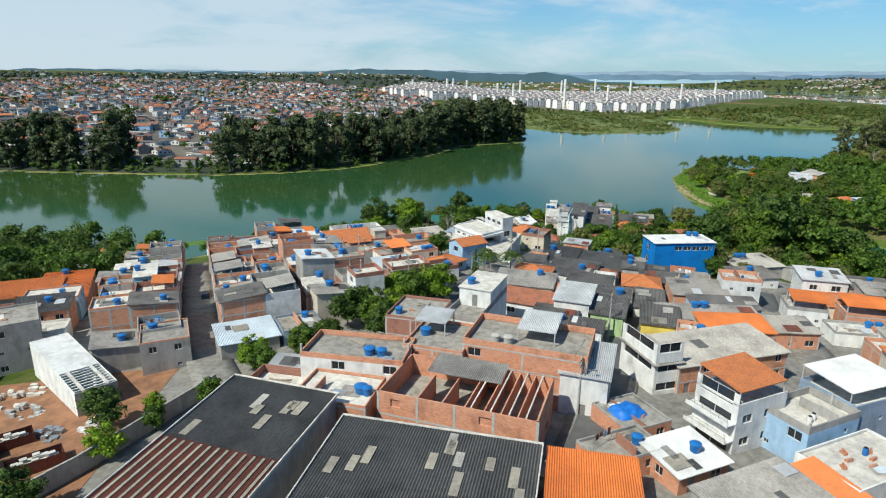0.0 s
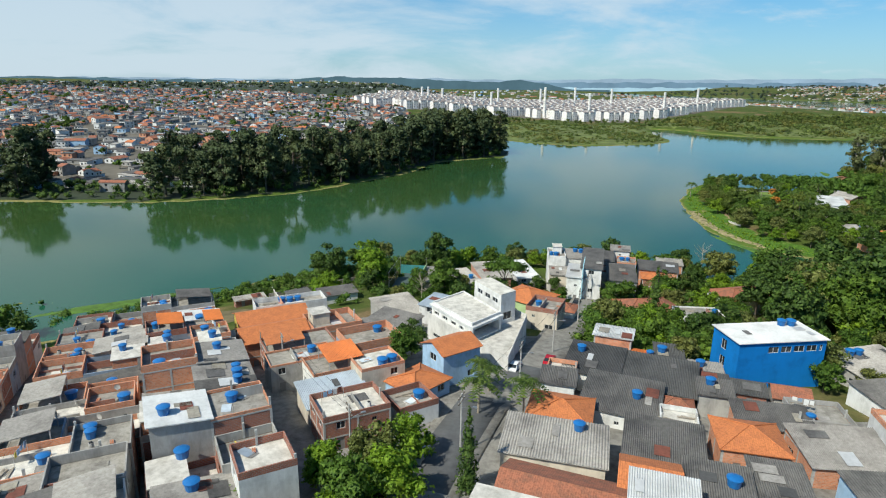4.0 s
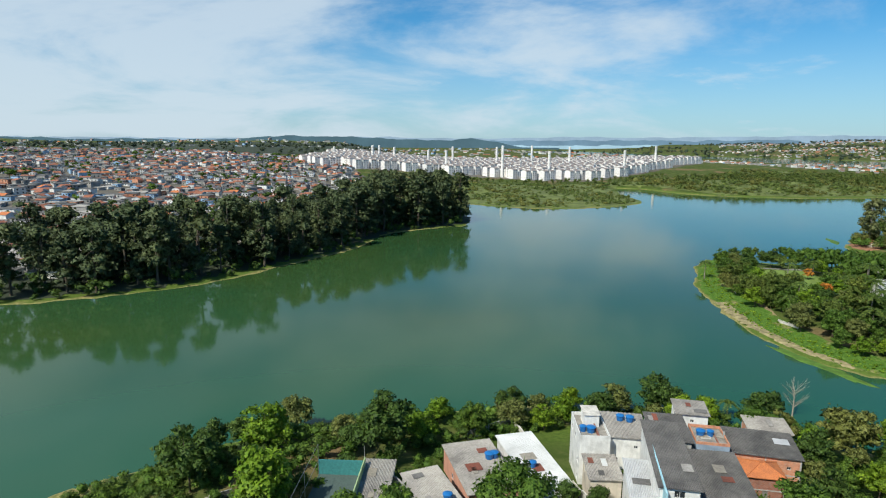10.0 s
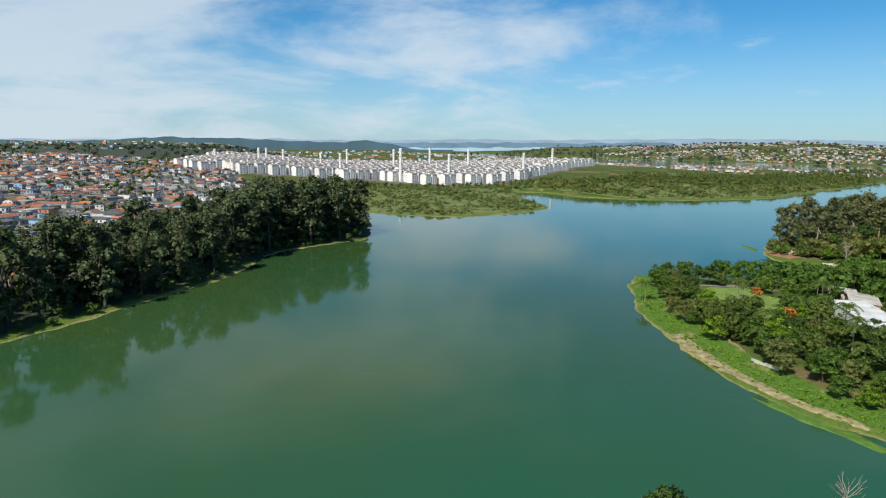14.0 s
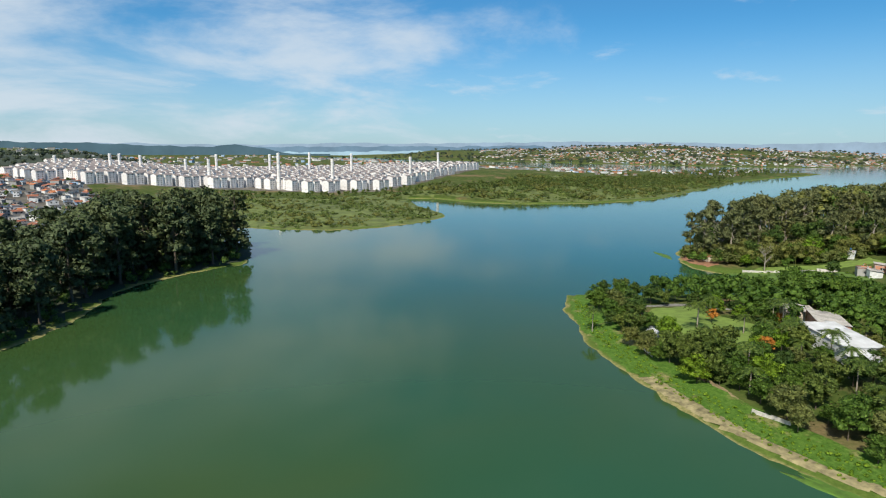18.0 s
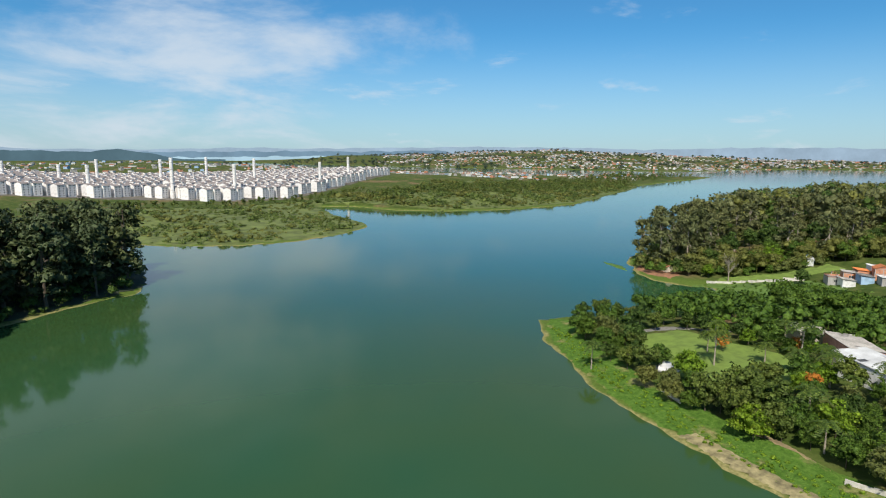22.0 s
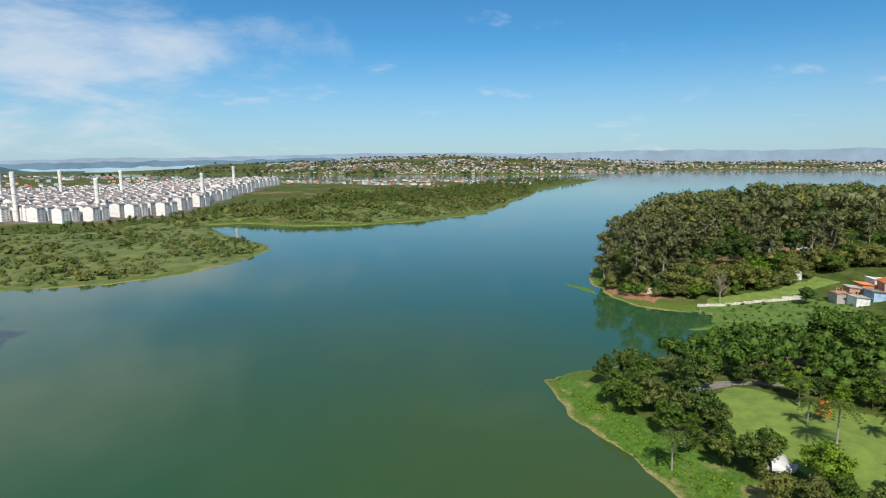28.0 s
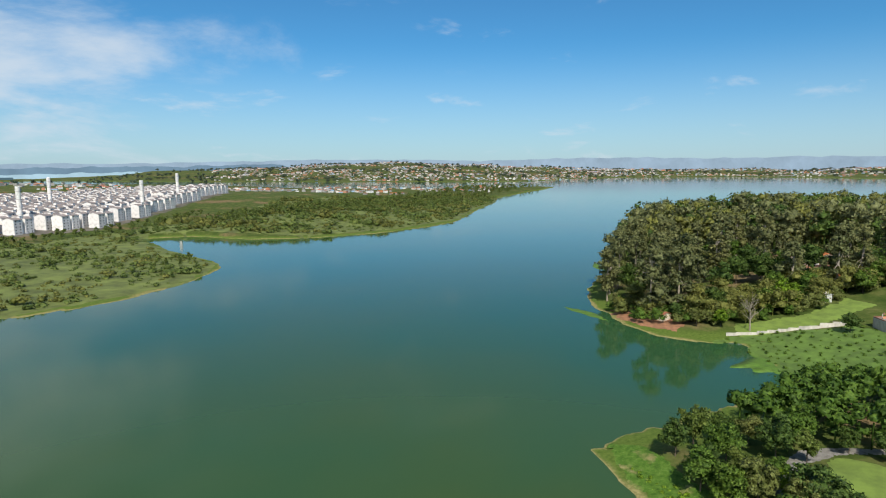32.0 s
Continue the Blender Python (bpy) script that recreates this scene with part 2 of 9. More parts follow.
def leaves(name, c, tip, through=0.25, grain=2.0):
    """Foliage: fine leaf grain, each clump and each tree has a tone of its own, some light comes through."""
    m, nt, b = material(name)
    g = nt.nodes.new("ShaderNodeNewGeometry")
    oi = nt.nodes.new("ShaderNodeObjectInfo")
    v = coords(nt, "Object")
    fine = noise_tex(nt, v, grain, 4, 0.75)
    wide = noise_tex(nt, v, 0.25, 3, 0.6)
    mixed = math_node(nt, "ADD", math_node(nt, "MULTIPLY", g.outputs["Random Per Island"], 0.42), math_node(nt, "SUBTRACT", math_node(nt, "MULTIPLY", fine, 1.1), 0.26))
    col = ramp(nt, mixed, [(0.22, shade(c, 0.5)), (0.5, c), (0.80, tip)])
    col = blend(nt, 1.0, col, ramp(nt, wide, [(0.3, (0.80, 0.84, 0.80)), (0.7, (1.0, 0.98, 0.9))]), "MULTIPLY")
    tree_tone = ramp(nt, oi.outputs["Random"], [(0.0, (0.80, 0.84, 0.78)), (0.5, (1, 1, 1)), (1.0, (1.0, 0.94, 0.80))])
    col = blend(nt, 1.0, col, tree_tone, "MULTIPLY")
    nt.links.new(col, b.inputs["Base Color"])
    b.inputs["Roughness"].default_value = 0.6
    b.inputs["Specular IOR Level"].default_value = 0.25
    bump(nt, b, fine, 0.4, 0.4 / grain)
    tr = nt.nodes.new("ShaderNodeBsdfTranslucent")
    nt.links.new(col, tr.inputs["Color"])
    mix = nt.nodes.new("ShaderNodeMixShader")
    mix.inputs[0].default_value = through
    nt.links.new(b.outputs[0], mix.inputs[1])
    nt.links.new(tr.outputs[0], mix.inputs[2])
    nt.links.new(mix.outputs[0], nt.nodes["Material Output"].inputs["Surface"])
    return m


def plain(name, c, rough=0.6, metal=0.0, grain=0.25, scale=3.0):
    m, nt, b = material(name)
    n = noise_tex(nt, coords(nt, "Object"), scale, 5, 0.6)
    nt.links.new(ramp(nt, n, [(0.3, shade(c, 1 - grain)), (0.7, shade(c, 1 + grain * 0.4))]), b.inputs["Base Color"])
    b.inputs["Roughness"].default_value, b.inputs["Metallic"].default_value = rough, metal
    return m


M_BRICK = bricks("hollow brick", (0.50, 0.19, 0.095), (0.62, 0.27, 0.15), (0.42, 0.35, 0.29))
M_BRICK_OLD = bricks("old brick", (0.27, 0.10, 0.065), (0.34, 0.13, 0.08), (0.27, 0.25, 0.23))
M_WHITE = plaster("white paint", (0.78, 0.77, 0.74), 0.45)
M_OFFWHITE = plaster("weathered off-white paint", (0.70, 0.675, 0.63), 0.55)
M_CREAM = plaster("cream paint", (0.66, 0.58, 0.47), 0.40)
M_GREY = plaster("grey render", (0.40, 0.385, 0.36), 0.55)
M_BLUEGREY = plaster("blue-grey paint", (0.30, 0.38, 0.48), 0.45)
M_LBLUE = plaster("light blue paint", (0.36, 0.52, 0.70), 0.35)
M_CYAN = plaster("pale cyan paint", (0.42, 0.68, 0.75), 0.35)
M_GREEN = plaster("lime green paint", (0.46, 0.60, 0.30), 0.35)
M_YELLOW = plaster("yellow paint", (0.72, 0.55, 0.12), 0.35)
M_PINK = plaster("salmon paint", (0.66, 0.34, 0.24), 0.4)
M_BLUE = plaster("strong blue paint", (0.008, 0.19, 0.56), 0.15)
M_SLAB = plaster("bare concrete slab", (0.36, 0.335, 0.295), 0.95)
M_SLAB_PALE = plaster("sunbleached concrete slab", (0.68, 0.64, 0.57), 0.75)
M_SHEET = roof_sheet("fibre cement sheet", (0.17, 0.16, 0.15), (0.075, 0.072, 0.07))
M_SHEET_PALE = roof_sheet("pale fibre cement sheet", (0.42, 0.39, 0.35), (0.24, 0.22, 0.20))
M_SHEET_DARK = roof_sheet("dark fibre cement sheet", (0.115, 0.112, 0.108), (0.06, 0.06, 0.06), spots=0.5)
M_TIN = roof_sheet("white metal sheet", (0.66, 0.66, 0.65), (0.48, 0.48, 0.47), rough=0.5, spots=0.2)
M_TIN_BLUE = roof_sheet("bluish metal sheet", (0.55, 0.62, 0.68), (0.42, 0.47, 0.52), rough=0.5, spots=0.2)
M_RUST = roof_sheet("rusted metal sheet", (0.24, 0.075, 0.045), (0.13, 0.05, 0.035), spots=0.5)
M_SKYLIGHT = roof_sheet("weathered clear sheet", (0.38, 0.34, 0.27), (0.26, 0.23, 0.19), rough=0.6)
M_TILE = tiles("orange clay tile", (0.56, 0.185, 0.06), (0.40, 0.13, 0.05))
M_TILE_OLD = tiles("old clay tile", (0.36, 0.13, 0.07), (0.17, 0.085, 0.055))
M_ORANGE = roof_sheet("orange painted sheet", (0.68, 0.20, 0.045), (0.52, 0.15, 0.04), rough=0.65, spots=0.25)
M_GLASS = plain("dark window glass", (0.025, 0.03, 0.035), 0.12, 0.0, 0.2)
M_FRAME = plain("window frame", (0.55, 0.55, 0.54), 0.5)
M_DOOR = plain("painted steel door", (0.22, 0.21, 0.20), 0.5)
M_TANK = plain("blue plastic tank", (0.02, 0.15, 0.42), 0.35, 0.0, 0.25, 1.5)
M_TANK_GREY = plain("grey fibre cement tank", (0.42, 0.40, 0.37), 0.8)
M_BARK = plain("bark", (0.11, 0.085, 0.06), 0.9, 0.0, 0.4)
M_PALEBARK = plain("pale bark", (0.34, 0.29, 0.23), 0.85, 0.0, 0.4)
M_METAL = plain("galvanised steel", (0.5, 0.5, 0.5), 0.4, 0.8)
M_CONCRETE = plain("concrete", (0.42, 0.41, 0.39), 0.85, 0.0, 0.3)
M_RUBBER = plain("tyre rubber", (0.02, 0.02, 0.02), 0.8)
M_WIRE = plain("black cable", (0.015, 0.015, 0.015), 0.7)
M_LEAF = leaves("broad leaves", (0.102, 0.188, 0.026), (0.215, 0.325, 0.055), 0.36)
M_LEAF_LIGHT = leaves("bright leaves", (0.20, 0.33, 0.024), (0.38, 0.52, 0.05), 0.38)
M_LEAF_BAMBOO = leaves("bamboo leaves", (0.135, 0.190, 0.034), (0.27, 0.33, 0.085), 0.32)
M_LEAF_DARK = leaves("dark leaves", (0.078, 0.140, 0.028), (0.165, 0.245, 0.052), 0.34)
M_LEAF_DRY = leaves("olive leaves", (0.195, 0.220, 0.060), (0.34, 0.36, 0.12), 0.34)
M_PINE = leaves("pine needles", (0.082, 0.112, 0.050), (0.155, 0.190, 0.085), 0.2, 0.75)
M_EUCA = leaves("eucalyptus leaves", (0.172, 0.190, 0.076), (0.29, 0.30, 0.14), 0.34, 0.85)
M_SCRUB = leaves("scrub leaves", (0.135, 0.155, 0.036), (0.25, 0.25, 0.07), 0.25, 0.85)
M_SCRUB_GREEN = leaves("green scrub leaves", (0.105, 0.150, 0.034), (0.20, 0.245, 0.06), 0.25, 0.8)
M_FAR_LEAF = leaves("far woods", (0.050, 0.074, 0.048), (0.085, 0.112, 0.068), 0.1, 0.4)
M_PALM = leaves("palm fronds", (0.075, 0.125, 0.02), (0.20, 0.25, 0.05), 0.25)
M_BLOSSOM = leaves("orange blossom", (0.55, 0.20, 0.03), (0.75, 0.34, 0.06), 0.2)

# ---- mesh building ----
class Geo:
    """Collects vertices and faces, with UVs in metres, for one mesh."""

    def __init__(self):
        self.v, self.f, self.uv = [], [], []

    def face(self, pts, uvs=None):
        n = len(self.v)
        pts = [tuple(p) for p in pts]
        self.v += pts
        self.f.append(tuple(range(n, n + len(pts))))
        if uvs is None:
            a, b = Vector(pts[1]) - Vector(pts[0]), Vector(pts[-1]) - Vector(pts[0])
            nrm = a.cross(b)
            if abs(nrm.z) > 0.7 * nrm.length:
                uvs = [(p[0], p[1]) for p in pts]
            elif abs(nrm.x) > abs(nrm.y):
                uvs = [(p[1], p[2]) for p in pts]
            else:
                uvs = [(p[0], p[2]) for p in pts]
        self.uv += uvs

    def box(self, x0, y0, z0, x1, y1, z1):
        p = [(x, y, z) for z in (z0, z1) for y in (y0, y1) for x in (x0, x1)]
        for q in ((0, 2, 3, 1), (4, 5, 7, 6), (0, 1, 5, 4), (1, 3, 7, 5), (3, 2, 6, 7), (2, 0, 4, 6)):
            self.face([p[i] for i in q])

    def slab(self, pts, t):
        """A flat or sloped polygon, counter-clockwise from above, with thickness t below it."""
        low = [(x, y, z - t) for x, y, z in pts]
        self.face(pts)
        self.face(low[::-1])
        for i in range(len(pts)):
            j = (i + 1) % len(pts)
            self.face([low[i], low[j], pts[j], pts[i]])

    def tube(self, rings, n=8, cap=True):
        """A round body through rings (x, y, z, radius)."""
        loops = [[(x + r * math.cos(2 * math.pi * k / n), y + r * math.sin(2 * math.pi * k / n), z) for k in range(n)] for x, y, z, r in rings]
        for a, b in zip(loops, loops[1:]):
            for k in range(n):
                j = (k + 1) % n
                self.face([a[k], a[j], b[j], b[k]])
        if cap:
            self.face(loops[0][::-1])
            self.face(loops[-1])

    def rod(self, a, b, r=0.03, n=5):
        a, b = Vector(a), Vector(b)
        d = (b - a).normalized()
        s = d.orthogonal().normalized()
        u = d.cross(s)
        la = [a + r * (s * math.cos(2 * math.pi * k / n) + u * math.sin(2 * math.pi * k / n)) for k in range(n)]
        lb = [p + (b - a) for p in la]
        for k in range(n):
            j = (k + 1) % n
            self.face([la[k], la[j], lb[j], lb[k]])
        self.face(la[::-1])
        self.face(lb)

    def wall(self, a, b, z0, z1, holes=(), depth=0.16):
        """An upright wall face from a to b (outside on the right hand), with real openings (u0, v0, u1, v1) and their reveals."""
        ax, ay = a
        length = math.hypot(b[0] - ax, b[1] - ay)
        ux, uy = (b[0] - ax) / length, (b[1] - ay) / length
        nx, ny = uy, -ux

        def at(u, v, off=0.0):
            return (ax + ux * u - nx * off, ay + uy * u - ny * off, z0 + v)

        us = sorted({0.0, length, *(h[0] for h in holes), *(h[2] for h in holes)})
        vs = sorted({0.0, z1 - z0, *(h[1] for h in holes), *(h[3] for h in holes)})
        for u0, u1 in zip(us, us[1:]):
            for v0, v1 in zip(vs, vs[1:]):
                um, vm = (u0 + u1) / 2, (v0 + v1) / 2
                if any(h[0] < um < h[2] and h[1] < vm < h[3] for h in holes):
                    continue
                self.face([at(u0, v0), at(u1, v0), at(u1, v1), at(u0, v1)], [(u0, v0), (u1, v0), (u1, v1), (u0, v1)])
        for h0, g0, h1, g1 in holes:
            for p, q in (((h0, g0), (h1, g0)), ((h1, g0), (h1, g1)), ((h1, g1), (h0, g1)), ((h0, g1), (h0, g0))):
                self.face([at(*p), at(*p, depth), at(*q, depth), at(*q)])
        return at

    def mesh(self, name, mat, smooth=False):
        me = bpy.data.meshes.new(name)
        me.from_pydata(self.v, [], self.f)
        layer = me.uv_layers.new(name="UVMap")
        layer.data.foreach_set("uv", np.array(self.uv, "f").ravel())
        if smooth:
            me.polygons.foreach_set("use_smooth", [True] * len(me.polygons))
        me.materials.append(mat)
        return me

    def ob(self, name, mat, parent=None, label="", smooth=False):
        o = new(name, self.mesh(name, mat, smooth))
        if parent:
            o.parent = parent
        if label:
            o["label"] = label
        return o


def thing(name, m, label, category, group=""):
    e = new(name)
    e.empty_display_size = 0.5
    e.matrix_basis = m
    return tagged(e, label, category, group)


def raw_mesh(name, verts, faces, mat, smooth=False, normals=None):
    """A mesh from numpy arrays: verts (n, 3), faces (m, k)."""
    me = bpy.data.meshes.new(name)
    k = faces.shape[1]
    me.vertices.add(len(verts))
    me.vertices.foreach_set("co", verts.astype("f").ravel())
    me.loops.add(faces.size)
    me.loops.foreach_set("vertex_index", faces.astype("i").ravel())
    me.polygons.add(len(faces))
    me.polygons.foreach_set("loop_start", np.arange(0, faces.size, k, dtype="i"))
    me.polygons.foreach_set("loop_total", np.full(len(faces), k, dtype="i"))
    if smooth or normals is not None:
        me.polygons.foreach_set("use_smooth", np.ones(len(faces), dtype=bool))
    me.update(calc_edges=True)
    if normals is not None:
        me.normals_split_custom_set_from_vertices(np.ascontiguousarray(normals, "f"))
    me.materials.append(mat)
    return me

# ---- the land: outlines of the shores, in metres ----
SHORE_TOWN = [(-1500, 300), (-420, 285), (-172, 264), (-130, 246), (-98, 240), (-84, 232), (-70, 237), (-57, 243), (-39, 255), (-20, 264), (-1, 272),
              (20, 274), (41, 274), (60, 278), (75, 272), (87, 267), (100, 264), (110, 256), (120, 247), (131, 225), (139, 205), (138, 171), (150, 120),
              (175, 60), (230, -60), (320, -300), (500, -4900), (-4900, -4900), (-4900, 300)]
SHORE_POINT = [(213, 433), (200, 424), (190, 412), (178, 395), (166, 375), (160, 360), (154, 343), (149, 325), (146, 309), (146, 296), (148, 283), (155, 272),
               (164, 264), (168, 250), (172, 231), (179, 212), (186, 190), (200, 140), (245, 60), (330, -80), (450, -300), (700, -4900), (4900, -4900),
               (4900, -900), (2000, -800), (1200, -300), (900, 0), (780, 200), (720, 380), (690, 490), (640, 545), (550, 524), (466, 506), (385, 494),
               (352, 482), (338, 470), (322, 456), (313, 446), (312, 430), (319, 416), (302, 405), (279, 394), (266, 404), (250, 411), (232, 421), (222, 429)]
SHORE_NORTH = [(-4900, 480), (-1500, 470), (-350, 420), (-204, 399), (-160, 393), (-120, 391), (-100, 395), (-78, 401), (-55, 411), (-36, 425), (-16, 449),
               (10, 478), (28, 502), (40, 538), (52, 552), (70, 563), (88, 573), (106, 578), (118, 598), (124, 628), (119, 662), (98, 700), (62, 742), (70, 782),
               (130, 752), (170, 708), (202, 684), (242, 680), (286, 693), (328, 717), (344, 745), (352, 779), (360, 822), (378, 870), (390, 918), (402, 922),
               (438, 897), (447, 830), (478, 791), (541, 760), (620, 752), (680, 757)]
SHORE_NORTH += [(802, 804), (920, 850), (1040, 889), (1163, 949), (1400, 1010), (1757, 1085), (1772, 1112), (1500, 1330), (1380, 1700), (1500, 2400),
                (1200, 3500), (300, 3700), (-600, 3900), (-4900, 4900)]
SHORE_FAR = [(2300, 1700), (2480, 1400), (3000, 1500), (3500, 1300), (3700, 800), (3400, 200), (3300, -600), (4900, -1500), (4900, 4900), (1700, 4900), (1900, 3000)]
SHORE_RIDGE = [(-4900, 4300), (-1500, 4330), (0, 4350), (1300, 4300), (2400, 4200), (4900, 4200), (4900, 4900), (-4900, 4900)]


def inside_by(px, py, outline):
    """Distance to the outline, positive inside it."""
    p = np.array(outline, float)
    q = np.roll(p, -1, axis=0)
    best = np.full(px.shape, 1e12)
    odd = np.zeros(px.shape, bool)
    for (x0, y0), (x1, y1) in zip(p, q):
        ex, ey = x1 - x0, y1 - y0
        s = np.clip(((px - x0) * ex + (py - y0) * ey) / (ex * ex + ey * ey), 0, 1)
        best = np.minimum(best, (px - x0 - s * ex) ** 2 + (py - y0 - s * ey) ** 2)
        if y0 != y1:
            cross = ((y0 > py) != (y1 > py)) & (px < ex * (py - y0) / ey + x0)
            odd ^= cross
    return np.where(odd, 1, -1) * np.sqrt(best)


def rough(px, py, size, seed=0.0):
    """Smooth rolling noise from a few crossed waves, about -1 to 1."""
    out = 0
    for k, (a, w) in enumerate(((0.0, 1.0), (1.1, 0.8), (2.3, 0.6), (0.6, 0.45), (1.8, 0.35), (2.9, 0.3))):
        f = (1 + 0.55 * k) * 2 * math.pi / size
        out = out + w * np.sin(f * (px * math.cos(a) + py * math.sin(a)) + 1.7 * k + seed * (k + 1))
    return out / 2.2


def height(px, py):
    """Height of the ground over the lake."""
    px, py = np.asarray(px, float), np.asarray(py, float)
    jx, jy = px + 1.6 * rough(px, py, 23.0) , py + 1.6 * rough(px, py, 19.0, 4.0)
    town, point, north, far = (inside_by(jx, jy, o) for o in (SHORE_TOWN, SHORE_POINT, SHORE_NORTH, SHORE_FAR))
    ridge = inside_by(px, py, SHORE_RIDGE)
    # the town's hillside
    hill = np.interp(py, [-4900, -300, -100, 0, 76, 130, 157, 212, 240, 270], [60, 45, 28, 24.5, 20.5, 18, 16, 8, 4.5, 2.0])
    hill = hill - 0.10 * np.clip(-px - 5, 0, 80) - 0.04 * np.clip(px - 5, 0, 150)
    z_town = np.minimum(0.5 + 0.24 * town, hill)
    east = np.clip((px - 290) / 60, 0, 1)
    z_point = np.minimum(0.35 + (0.10 + 0.05 * east) * point, 4.2 + 9 * east) + 0.4 * rough(px, py, 60) * np.clip(point / 20, 0, 1)
    r_mid = np.hypot(px + 400, py - 1800)
    city = np.clip((330 - px) / 250, 0, 1)
    z_north = 0.35 + np.minimum(0.018 * north, 6) + city * np.clip(0.040 * (north - 60), 0, 34)
    head = np.exp(-(((px - 620) / 190) ** 2 + ((py - 900) / 90) ** 2)) * 9
    z_north = z_north + head + 5 * np.clip((py - 940) / 200, 0, 1) * (px > 250) * np.clip((px - 250) / 100, 0, 1)
    z_north = z_north + 9 * np.clip((px - 480) / 260, 0, 1) * np.clip((1040 - px) / 180, 0, 1) * np.clip((py - 1060) / 160, 0, 1)
    z_north = z_north + np.clip((py - 1600) / 900, 0, 1) * city * (6 + 9 * rough(px, py, 1500, 2.0))
    z_far = 0.4 + np.clip(0.062 * far, 0, 84) + 13 * np.clip(far / 600, 0, 1) * rough(px, py, 1100)
    radius = np.hypot(px, py - 200)
    z_ridge = np.clip(0.05 * ridge, 0, 12)
    land = np.maximum.reduce([town, point, north, far, ridge])
    pick = np.select([town >= land, point >= land, north >= land, far >= land], [z_town, z_point, z_north, z_far], z_ridge)
    return np.where(land > 0, pick, np.maximum(-3.0, 0.35 + 0.30 * land))


def ground_z(px, py):
    return float(height(np.array([px]), np.array([py]))[0])


def spread(lo, hi, step, reach):
    """Grid lines: even from lo to hi, ever wider out to +-reach."""
    mid = np.arange(lo, hi + step, step)
    out = [step]
    while sum(out) < 2 * reach:
        out.append(out[-1] * 1.13)
    tail = np.cumsum(out)
    left, right = lo - tail[tail < reach + lo], mid[-1] + tail[tail < reach - mid[-1]]
    return np.concatenate([[-reach], left[::-1], mid, right, [reach]])


gx, gy = spread(-330, 720, 4.5, 4900), spread(-70, 960, 4.5, 4900)
GX, GY = np.meshgrid(gx, gy)
GZ = height(GX.ravel(), GY.ravel())
nx_, ny_ = len(gx), len(gy)
idx = np.arange(nx_ * ny_).reshape(ny_, nx_)
quads = np.stack([idx[:-1, :-1], idx[:-1, 1:], idx[1:, 1:], idx[1:, :-1]], -1).reshape(-1, 4)


def ground_material():
    m, nt, b = material("grass, soil and scrub")
    g = nt.nodes.new("ShaderNodeNewGeometry")
    sp = nt.nodes.new("ShaderNodeSeparateXYZ")
    nt.links.new(g.outputs["Position"], sp.inputs[0])
    pos = g.outputs["Position"]
    big = noise_tex(nt, pos, 0.025, 6, 0.6)
    mid = noise_tex(nt, pos, 0.16, 6, 0.65)
    fine = noise_tex(nt, pos, 1.1, 4, 0.6)
    grass = ramp(nt, mid, [(0.30, (0.030, 0.055, 0.010)), (0.5, (0.060, 0.085, 0.018)), (0.72, (0.120, 0.125, 0.040))])
    soil = ramp(nt, fine, [(0.3, (0.14, 0.085, 0.05)), (0.7, (0.27, 0.18, 0.10))])
    col = blend(nt, ramp(nt, big, [(0.52, (0, 0, 0)), (0.64, (0.75, 0.75, 0.75))]), grass, soil)
    wet = math_node(nt, "ADD", sp.outputs["Z"], math_node(nt, "MULTIPLY", math_node(nt, "SUBTRACT", mid, 0.5), 2.2))
    rim = ramp(nt, fine, [(0.3, (0.060, 0.100, 0.016)), (0.7, (0.115, 0.160, 0.030))])
    r = nt.nodes.new("ShaderNodeMapRange")
    r.inputs["From Min"].default_value, r.inputs["From Max"].default_value = 0.9, 1.9
    r.inputs["To Min"].default_value, r.inputs["To Max"].default_value = 1.0, 0.0
    nt.links.new(wet, r.inputs["Value"])
    col = blend(nt, r.outputs[0], col, rim)
    s = nt.nodes.new("ShaderNodeMapRange")
    s.inputs["From Min"].default_value, s.inputs["From Max"].default_value = 0.12, 0.34
    s.inputs["To Min"].default_value, s.inputs["To Max"].default_value = 0.85, 0.0
    nt.links.new(math_node(nt, "ADD", sp.outputs["Z"], math_node(nt, "MULTIPLY", math_node(nt, "SUBTRACT", big, 0.5), 1.6)), s.inputs["Value"])
    col = blend(nt, s.outputs[0], col, ramp(nt, fine, [(0.3, (0.13, 0.13, 0.04)), (0.7, (0.36, 0.29, 0.13))]))
    nt.links.new(col, b.inputs["Base Color"])
    b.inputs["Roughness"].default_value = 0.95
    b.inputs["Specular IOR Level"].default_value = 0.1
    bump(nt, b, fine, 0.6, 0.25)
    return m


M_GROUND = ground_material()
ground = new("ground", raw_mesh("ground", np.stack([GX.ravel(), GY.ravel(), GZ], -1), quads, M_GROUND, True))
tagged(ground, "green grassy ground with bare soil round the lake", "ground", kind="structure")


